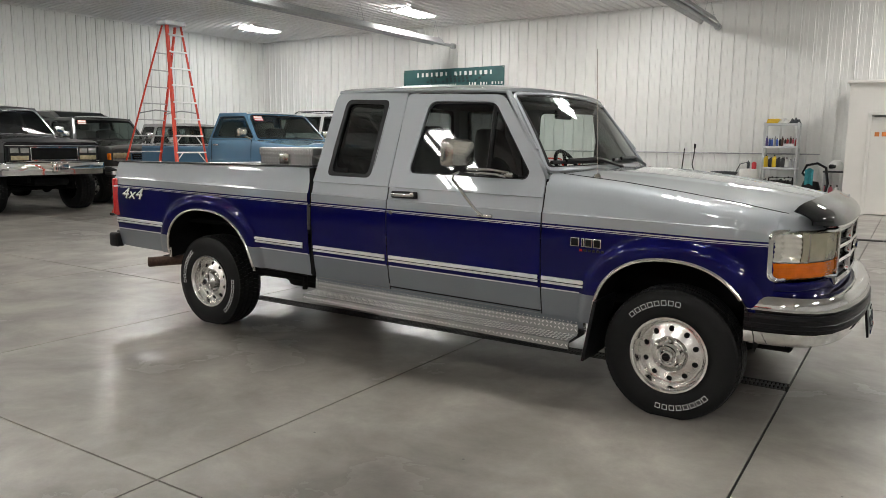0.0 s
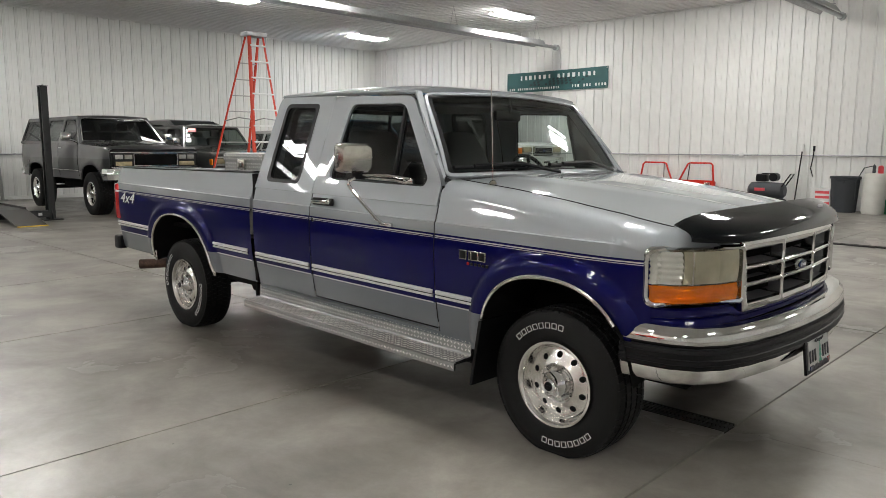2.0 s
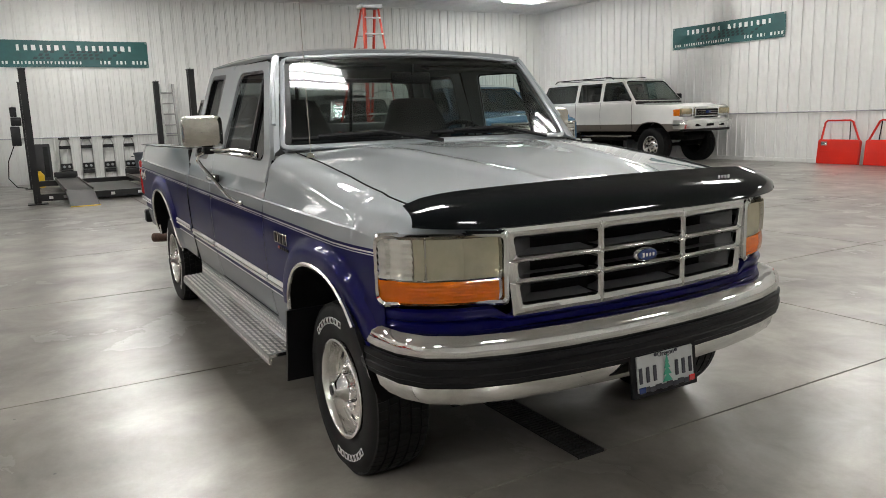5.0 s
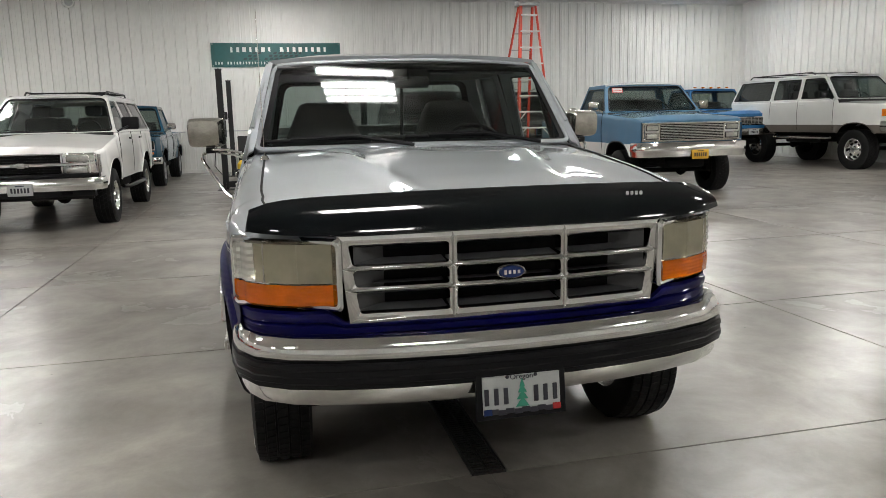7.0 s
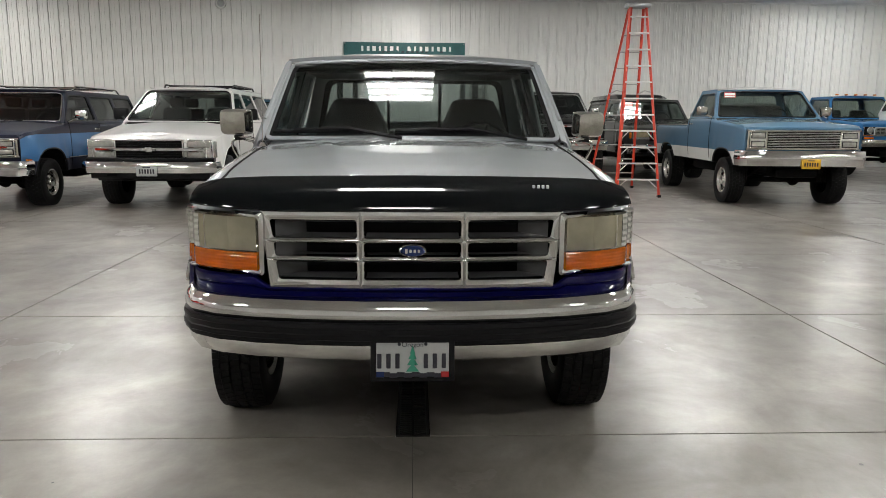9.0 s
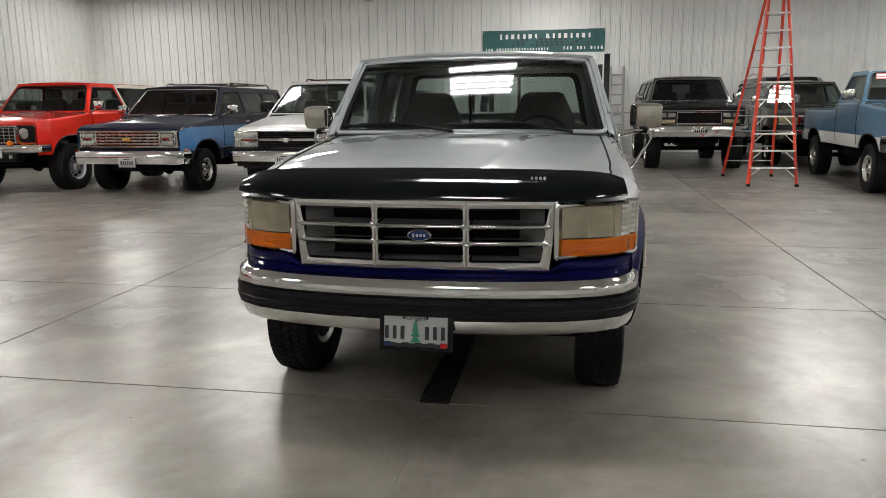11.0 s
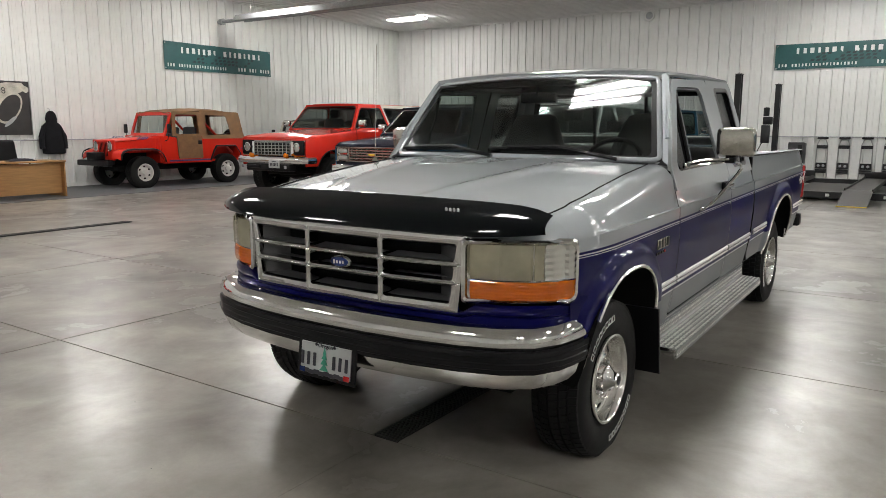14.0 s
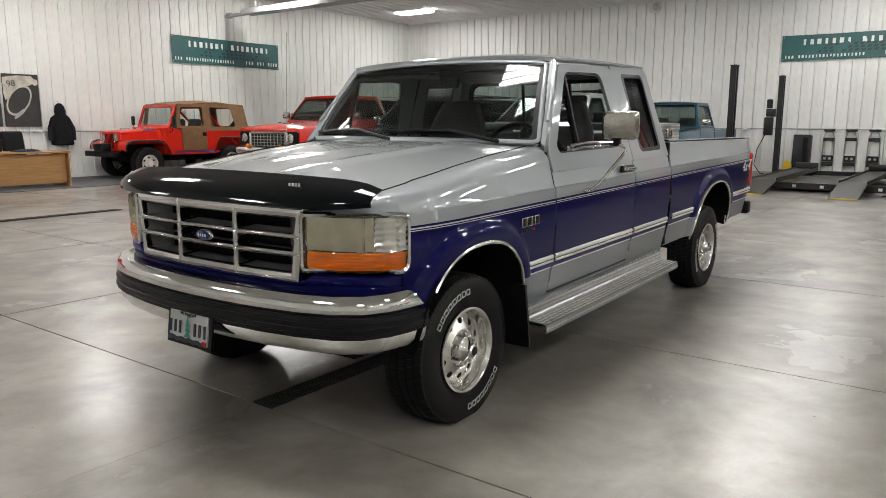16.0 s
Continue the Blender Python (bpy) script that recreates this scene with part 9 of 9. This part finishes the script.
# ---- north side: loose doors, compressor, brooms, boxes, tank ----
def loose_door(m, flip):
    d = thing("loose_car_door", "red vehicle door shell with open window frame leaning on the wall", "car door", m)
    sg = -1 if flip else 1
    out = [(0.0, 0.0), (0.0, 0.60), (0.02, 0.66), (0.10, 1.0), (0.16, 1.04), (0.80, 1.04), (0.86, 1.0), (0.96, 0.62), (1.0, 0.58), (1.02, 0.0)] if not flip else [(0.0, 0.0), (0.02, 0.60), (0.08, 0.66), (0.30, 1.0), (0.36, 1.04), (0.92, 1.04), (0.98, 1.0), (1.0, 0.62), (1.02, 0.58), (1.02, 0.0)]
    bm = B()
    prism(bm, [(0.0, 0.0), (0.0, 0.54), (0.03, 0.58), (0.99, 0.58), (1.02, 0.54), (1.02, 0.0)], -0.10, 0.0, "y")
    part("door_skin", bm, P_RED, d)
    bm = B()
    fr = [(0.04, 0.56), (0.10, 0.98), (0.15, 1.03), (0.72, 1.03), (0.78, 1.0), (0.98, 0.56)]
    if flip:
        fr = [(1.02 - a, b) for a, b in fr]
    tube(bm, [(a, -0.05, b) for a, b in fr], 0.024, 6)
    part("window_frame", bm, P_RED, d)
    bm = B()
    vx = 0.72 if not flip else 0.30
    tube(bm, [(vx, -0.05, 1.02), (vx + (0.03 if not flip else -0.03), -0.05, 0.58)], 0.012, 6)
    part("vent_bar", bm, BLACK_TRIM, d)
    bm = B()
    hx = 0.16 if not flip else 0.84
    rbox(bm, (hx, -0.105, 0.48), (0.16, 0.03, 0.10), 0.02, 2)
    lathe(bm, [(0, -0.03), (0.03, -0.025), (0.035, 0)], 12, "y", (hx + 0.03, -0.12, 0.48))
    part("door_handle", bm, CHROME, d)
    bm = B()
    rbox(bm, (0.5, -0.103, 0.30), (0.9, 0.008, 0.02), 0.003, 1)
    part("crease", bm, P_RED, d)
    return d


loose_door(pose(-8.42, 15.02, 0, -6, 0, 0), False)
loose_door(pose(-7.26, 15.02, 0, -6, 0, 0), True)
comp = thing("air_compressor", "dark grey portable air compressor with handle", "compressor", pose(-4.72, 14.5, 0))
bm = B()
lathe(bm, [(0, -0.42), (0.12, -0.42), (0.19, -0.36), (0.2, 0), (0.19, 0.36), (0.12, 0.42), (0, 0.42)], 20, "x", (0, 0, 0.42))
part("tank", bm, BIN_GREY, comp)
bm = B()
rbox(bm, (-0.12, 0, 0.72), (0.26, 0.24, 0.18), 0.04, 2)
lathe(bm, [(0, -0.1), (0.1, -0.1), (0.1, 0.1), (0, 0.1)], 14, "y", (0.16, 0, 0.74))
rbox(bm, (0.02, 0, 0.82), (0.3, 0.1, 0.03), 0.01, 1)
part("motor", bm, BLACK_TRIM, comp)
bm = B()
rbox(bm, (-0.1, -0.205, 0.45), (0.24, 0.01, 0.07), 0.003, 1)
part("label_bar", bm, STICKER, comp)
bm = B()
tube(bm, [(0.36, -0.12, 0.5), (0.56, -0.12, 0.82), (0.56, 0.12, 0.82), (0.36, 0.12, 0.5)], 0.016, 6)
part("handle", bm, BLACK_TRIM, comp)
for x in (-0.3, 0.3):
    bm = B()
    for s in (-1, 1):
        lathe(bm, [(0, -0.03), (0.11, -0.025), (0.11, 0.025), (0, 0.03)], 16, "y", (x, s * 0.22, 0.11))
    rbox(bm, (x, 0, 0.18), (0.06, 0.38, 0.1), 0.01, 1)
    part("wheel_pair", bm, RUBBER, comp)
br = thing("push_broom", "black handled broom with green head leaning on the wall", "broom")
bm = B()
tube(bm, [(-4.22, 14.9, 0.08), (-4.18, 15.12, 1.36)], 0.016, 8)
part("handle", bm, BLACK_TRIM, br)
bm = B()
rbox(bm, (-4.2, 14.85, 0.06), (0.5, 0.16, 0.11), 0.02, 2)
part("head", bm, surface("lime_bristle", (0.25, 0.28, 0.03), 0.8, vary=0.25, scale=30), br)
bm = B()
rbox(bm, (-4.17, 15.13, 1.42), (0.06, 0.05, 0.2), 0.02, 2)
part("grip", bm, TRIM_WHITE, br)
hz_ = thing("hanging_hose", "short black air hose hanging from the wall conduit", "hose")
bm = B()
tube(bm, [(-3.92, 15.14, 1.42), (-3.93, 15.12, 1.2), (-3.96, 15.1, 0.95), (-3.9, 15.1, 0.75)], 0.014, 6)
rbox(bm, (-3.92, 15.13, 1.42), (0.05, 0.04, 0.12), 0.01, 1)
part("hose_line", bm, BLACK_TRIM, hz_)
for k, z in enumerate((0.125, 0.375)):
    bx = thing("carton", "red and white printed cardboard carton", "box", pose(-3.52, 14.75, z - 0.125, 0, 0, 3 - 5 * k), group="stacked cartons")
    bm = B()
    rbox(bm, (0, 0, 0.125), (0.34, 0.26, 0.248), 0.004, 1)
    part("carton_body", bm, TRIM_WHITE, bx)
    for zz in (0.06, 0.17):
        bm = B()
        rbox(bm, (0, -0.132, zz), (0.3, 0.004, 0.06), 0.001, 1)
        part("print_bar", bm, STICKER, bx)
tk = thing("white_drum", "white plastic drum with a red cap and hose", "drum", pose(-2.44, 14.5, 0))
bm = B()
lathe(bm, [(0, 0), (0.215, 0), (0.228, 0.05), (0.224, 0.3), (0.228, 0.55), (0.224, 0.84), (0.2, 0.88), (0, 0.89)], 26, "z")
part("drum_body", bm, surface("milky_plastic", (0.6, 0.59, 0.55), 0.5, vary=0.06), tk)
bm = B()
lathe(bm, [(0, 0.0), (0.055, 0), (0.055, 0.14), (0.03, 0.17), (0, 0.17)], 14, "z", (0.1, 0, 0.885))
part("cap", bm, STICKER, tk)
bm = B()
lathe(bm, [(0, 0.0), (0.035, 0), (0.035, 0.15), (0.012, 0.18), (0, 0.22)], 12, "z", (-0.04, 0.05, 0.885))
tube(bm, [(-0.04, 0.05, 1.05), (-0.2, -0.1, 1.0), (-0.32, -0.2, 0.7), (-0.3, -0.25, 0.3)], 0.012, 6)
part("pump", bm, BIN_GREY, tk)

# ---- shelf with its bottles ----
shelf = thing("shelving_unit", "light grey plastic shelving unit with four shelves", "shelf")
SX0, SX1, SY0, SY1 = -2.22, -1.42, 14.68, 15.08
LEVELS = (0.435, 0.93, 1.44, 1.98)
for z in LEVELS:
    bm = B()
    rbox(bm, ((SX0 + SX1) / 2, (SY0 + SY1) / 2, z - 0.025), (SX1 - SX0, SY1 - SY0, 0.05), 0.008, 1)
    part("shelf_board", bm, SHELF_GREY, shelf)
for x in (SX0 + 0.03, SX1 - 0.03):
    for y in (SY0 + 0.03, SY1 - 0.03):
        bm = B()
        tube(bm, [(x, y, 0), (x, y, 2.0)], 0.026, 8)
        part("shelf_post", bm, SHELF_GREY, shelf)
PLASTIC = {n: surface(n + "_plastic", c, 0.35, vary=0.08) for n, c in dict(violet=(0.06, 0.04, 0.16), blue=(0.03, 0.08, 0.3), black=(0.012, 0.012, 0.014), red=(0.4, 0.03, 0.03), white=(0.65, 0.65, 0.63), yellow=(0.75, 0.52, 0.02), silver=(0.4, 0.41, 0.42), pink=(0.6, 0.12, 0.16), green=(0.02, 0.2, 0.08), brown=(0.08, 0.03, 0.02)).items()}


def bottle(color, x, y, z, r, h, kind="round"):
    b = thing("bottle", color + " plastic bottle standing on the shelf", "bottle", pose(x, y, z), group="bottles")
    bm = B()
    if kind == "round":
        lathe(bm, [(0, 0), (r, 0), (r * 1.03, 0.01), (r * 1.03, h * 0.68), (r * 0.75, h * 0.8), (r * 0.4, h * 0.86), (r * 0.4, h * 0.9), (0, h * 0.9)], 14, "z")
    else:
        rbox(bm, (0, 0, h * 0.38), (r * 2, r * 1.3, h * 0.76), r * 0.3, 2)
        lathe(bm, [(r * 0.6, h * 0.74), (r * 0.35, h * 0.86), (0, h * 0.9)], 12, "z")
        rbox(bm, (r * 0.6, 0, h * 0.8), (r * 0.5, r * 0.4, h * 0.2), r * 0.15, 1)
    part("bottle_body", bm, PLASTIC[color], b)
    bm = B()
    lathe(bm, [(r * 0.42, h * 0.88), (r * 0.42, h), (0, h)], 12, "z")
    part("cap", bm, PLASTIC["black" if color != "black" else "white"], b)


random.seed(4)
for k, c in enumerate(("violet", "blue", "blue", "silver", "blue", "black", "brown", "black", "red", "brown", "pink", "red")):
    bottle(c, SX0 + 0.08 + 0.058 * k, SY0 + 0.12 + 0.05 * (k % 2), 1.44, 0.026, 0.19 if k % 3 else 0.23)
for k, (c, r, h) in enumerate((("yellow", 0.055, 0.3), ("black", 0.05, 0.26), ("yellow", 0.055, 0.3), ("black", 0.06, 0.27), ("black", 0.06, 0.27), ("white", 0.045, 0.24), ("silver", 0.04, 0.2), ("silver", 0.04, 0.22))):
    bottle(c, SX0 + 0.09 + 0.092 * k, SY0 + 0.14, 0.93, r * 0.85, h, "jug")
for k, (c, r, h) in enumerate((("black", 0.05, 0.24), ("black", 0.05, 0.2), ("white", 0.055, 0.27), ("silver", 0.05, 0.27), ("black", 0.05, 0.25), ("white", 0.05, 0.24), ("white", 0.055, 0.28), ("black", 0.05, 0.24))):
    bottle(c, SX0 + 0.08 + 0.09 * k, SY0 + 0.14, 0.435, r * 0.85, h, "jug")
bottle("green", SX0 + 0.05, SY0 - 0.1, 0, 0.09, 0.42, "jug")
bottle("white", SX0 + 0.25, SY0 - 0.1, 0, 0.08, 0.36, "jug")
for nm, lab, mat, x, w, z in (("folded_towels", "stack of folded yellow towels on the shelf", YELLOW_PAINT, -2.04, 0.26, 1.98), ("white_rags", "crumpled white rags on the shelf top", TRIM_WHITE, -1.78, 0.28, 1.98), ("grey_rags", "crumpled dark grey rags on the shelf top", BIN_GREY, -1.55, 0.26, 1.98)):
    tw = thing(nm, lab, "towels", pose(x, 14.85, z))
    for q in range(3 if "towels" in nm else 1):
        bm = B()
        if "towels" in nm:
            rbox(bm, (0.01 * q, 0, 0.02 + 0.036 * q), (w, 0.24, 0.035), 0.014, 2)
        else:
            sheet(bm, lambda i, j: Vector((-w / 2 + w * i / 8, -0.12 + 0.03 * j, 0.003 + (0.09 + 0.06 * math.sin(2.3 * i + j)) * math.sin(math.pi * i / 8) ** 0.5 * math.sin(math.pi * j / 8) ** 0.5)), 9, 9)
        part("towel", bm, mat, tw)
wb_ = thing("white_carton", "small white carton lying on the shelf", "box", pose(-1.64, 14.78, 1.44))
bm = B()
rbox(bm, (0, 0, 0.03), (0.22, 0.1, 0.06), 0.004, 1)
part("carton_body", bm, TRIM_WHITE, wb_)
# hose reel cart and bench with spray bottles
reel = thing("hose_reel_cart", "black coiled hose reel cart on small wheels", "hose reel", pose(-1.72, 14.35, 0))
bm = B()
for k in range(7):
    tube(bm, [(-0.18 + 0.06 * k, 0.24 * math.cos(2 * math.pi * q / 20), 0.38 + 0.24 * math.sin(2 * math.pi * q / 20)) for q in range(20)], 0.03, 6, closed=True)
part("coiled_hose", bm, RUBBER, reel)
for x in (-0.24, 0.24):
    bm = B()
    lathe(bm, [(0, -0.03), (0.13, -0.03), (0.14, 0), (0.13, 0.03), (0, 0.03)], 18, "y", (x, -0.2, 0.14))
    lathe(bm, [(0, -0.035), (0.04, -0.035)], 12, "y", (x, -0.2, 0.14))
    part("cart_wheel", bm, RUBBER, reel)
bm = B()
tube(bm, [(-0.26, -0.1, 0.14), (-0.26, 0.1, 0.7), (0.26, 0.1, 0.7), (0.26, -0.1, 0.14)], 0.018, 6)
part("cart_frame", bm, BLACK_TRIM, reel)
vac = thing("shop_vacuum", "black shop vacuum with hose and turquoise cloth", "vacuum", pose(-1.08, 14.55, 0))
bm = B()
lathe(bm, [(0, 0.08), (0.2, 0.08), (0.21, 0.4), (0.22, 0.42), (0.2, 0.5), (0.16, 0.62), (0, 0.64)], 20, "z")
part("drum", bm, BLACK_TRIM, vac)
bm = B()
lathe(bm, [(0.222, 0.41), (0.226, 0.415), (0.226, 0.43), (0.222, 0.435)], 20, "z")
part("yellow_band", bm, YELLOW_PAINT, vac)
bm = B()
tube(bm, [(0.05, -0.1, 0.6), (-0.18, -0.1, 0.82), (-0.1, -0.08, 1.0), (0.12, -0.05, 1.05), (0.3, -0.05, 0.95), (0.36, -0.1, 0.6), (0.3, -0.22, 0.2), (0.1, -0.3, 0.06)], 0.03, 8)
part("hose", bm, BLACK_TRIM, vac)
bm = B()
sheet(bm, lambda i, j: Vector((-0.12 + 0.03 * i, -0.16 - 0.05 * (j / 6) + 0.01 * math.sin(2 * i), 0.92 - 0.06 * j - 0.02 * math.cos(i))), 7, 7)
solid(part("draped_cloth", bm, TEAL_CLOTH, vac), 0.006)
for k in range(4):
    bm = B()
    lathe(bm, [(0, -0.02), (0.03, -0.02), (0.03, 0.02), (0, 0.02)], 10, "y", (0.17 * math.cos(k * math.pi / 2 + 0.7), 0.17 * math.sin(k * math.pi / 2 + 0.7), 0.03))
    rbox(bm, (0.17 * math.cos(k * math.pi / 2 + 0.7), 0.17 * math.sin(k * math.pi / 2 + 0.7), 0.07), (0.04, 0.04, 0.05), 0.004, 1)
    part("caster", bm, BLACK_TRIM, vac)
cart = thing("utility_cart", "dark utility cart with spray bottles and helmet", "cart", pose(-0.62, 14.75, 0))
for z in (0.25, 0.86):
    bm = B()
    rbox(bm, (0, 0, z), (0.46, 0.36, 0.04), 0.008, 1)
    part("tray", bm, BIN_GREY, cart)
for x in (-0.2, 0.2):
    for y in (-0.15, 0.15):
        bm = B()
        tube(bm, [(x, y, 0.0), (x, y, 0.86)], 0.014, 6)
        part("leg", bm, CONDUIT, cart)
for k, c in enumerate(("pink", "pink", "white")):
    bottle(c, -0.80 + 0.13 * k, 14.68, 0.27, 0.045, 0.28)
hm = thing("white_helmet", "white and black helmet lying on the cart", "helmet", pose(-0.6, 14.75, 0.88))
bm = B()
lathe(bm, [(0.14, 0.0), (0.155, 0.06), (0.15, 0.14), (0.11, 0.21), (0.05, 0.25), (0, 0.255)], 18, "z")
part("shell", bm, TRIM_WHITE, hm)
bm = B()
rbox(bm, (-0.06, -0.12, 0.1), (0.16, 0.08, 0.1), 0.03, 2)
part("visor", bm, BLACK_TRIM, hm)
mop = thing("mop", "dark red handled mop leaning on the partition", "mop")
bm = B()
tube(bm, [(-0.42, 14.2, 0.1), (-0.30, 14.35, 1.5)], 0.015, 8)
part("handle", bm, surface("dark_red_pole", (0.1, 0.02, 0.02), 0.5), mop)
bm = B()
rbox(bm, (-0.43, 14.18, 0.06), (0.3, 0.1, 0.1), 0.03, 2)
part("head", bm, BIN_GREY, mop)

# ---- partition room with its door ----
room = thing("wall_partition", "white painted partition room with a panel door", "wall", kind="structure")
bm = B()
rbox(bm, (-0.28, 14.35, 1.38), (0.12, 1.7, 2.76), 0.004, 1)
rbox(bm, (-0.18 + 0.05, 13.46, 1.38), (0.42, 0.12, 2.76), 0.004, 1)
rbox(bm, (2.9, 13.46, 1.38), (3.66, 0.12, 2.76), 0.004, 1)
rbox(bm, (0.57, 13.46, 2.43), (1.0, 0.12, 0.66), 0.004, 1)
rbox(bm, (4.79, 14.35, 1.38), (0.12, 1.7, 2.76), 0.004, 1)
rbox(bm, (2.25, 14.3, 2.79), (5.3, 1.9, 0.06), 0.004, 1)
part("partition_panel", bm, DOOR_WHITE, room)
door_p = tagged(thing("door_1", "white painted interior door with orange paper squares", "door"), kind="structure")
bm = B()
rbox(bm, (0.57, 13.44, 1.04), (0.96, 0.045, 2.05), 0.004, 1)
part("door_leaf", bm, DOOR_WHITE, door_p)
bm = B()
for x in (0.07, 1.07):
    rbox(bm, (x, 13.38, 1.05), (0.07, 0.03, 2.1), 0.006, 1)
rbox(bm, (0.57, 13.38, 2.13), (1.07, 0.03, 0.07), 0.006, 1)
part("door_casing", bm, DOOR_WHITE, door_p)
for k in range(4):
    bm = B()
    rbox(bm, (0.22 + 0.13 * k, 13.41, 1.70), (0.085, 0.004, 0.09), 0.001, 1)
    part("paper_square", bm, ORANGE_TAG, door_p)
bm = B()
lathe(bm, [(0, -0.06), (0.028, -0.055), (0.03, -0.035), (0.012, -0.02), (0.012, 0)], 14, "y", (0.96, 13.42, 1.0))
part("door_handle", bm, CONDUIT, door_p)

# ---- two more trucks that show in part ----
vehicle("silver_pickup", "light silver extended-cab pickup parked behind the blue one", "pickup truck", pose(-15.2, 9.3, 0, 0, 0, 0), spec(
    hw=0.98, wb=3.5, fo=0.75, ro=1.1, R=0.38, zb=0.58, zh=1.27, zf=1.18, belt=1.30, roof=1.86, cowl=-0.74, wtop=-1.08, cab=(-2.5, -2.4), rw=0.75, rail=1.2, pillars_b=[-1.85], pillars_t=[-1.82], bands=[(9, P_PALE)], style="frame", grille=(1.0, 0.26, 0.52), bumper=(0.7, 0.2), handles=(-1.7,), doors=(-0.72, -1.85)))
vehicle("red_parked_truck", "red truck with chrome bumper parked beside the desk", "pickup truck", pose(-1.88, -12.0, 0, 0, 0, 180), spec(
    hw=0.98, wb=3.0, fo=0.80, ro=1.0, R=0.37, zb=0.52, zh=1.18, zf=1.12, belt=1.22, roof=1.80, cowl=-0.7, wtop=-1.05, cab=(-2.0, -1.95), rw=0.74, rail=1.15, pillars_b=[], pillars_t=[], bands=[(9, P_RED)], style="quad", grille=(0.95, 0.22, 0.56), bumper=(0.52, 0.2), handles=(-1.75,), doors=(-0.72, -1.9)))


# ---- round speaker high on the wall ----
spk = thing("wall_speaker", "small round white speaker high on the steel wall", "speaker", pose(X_WEST + 0.02, -5.82, 4.80))
bm = B()
lathe(bm, [(0.15, 0.0), (0.15, 0.05), (0.13, 0.065), (0.11, 0.06)], 24, "x")
part("housing", bm, TRIM_WHITE, spk)
bm = B()
lathe(bm, [(0.115, 0.055), (0.06, 0.07), (0, 0.075)], 24, "x")
part("speaker_grille", bm, CONDUIT, spk)
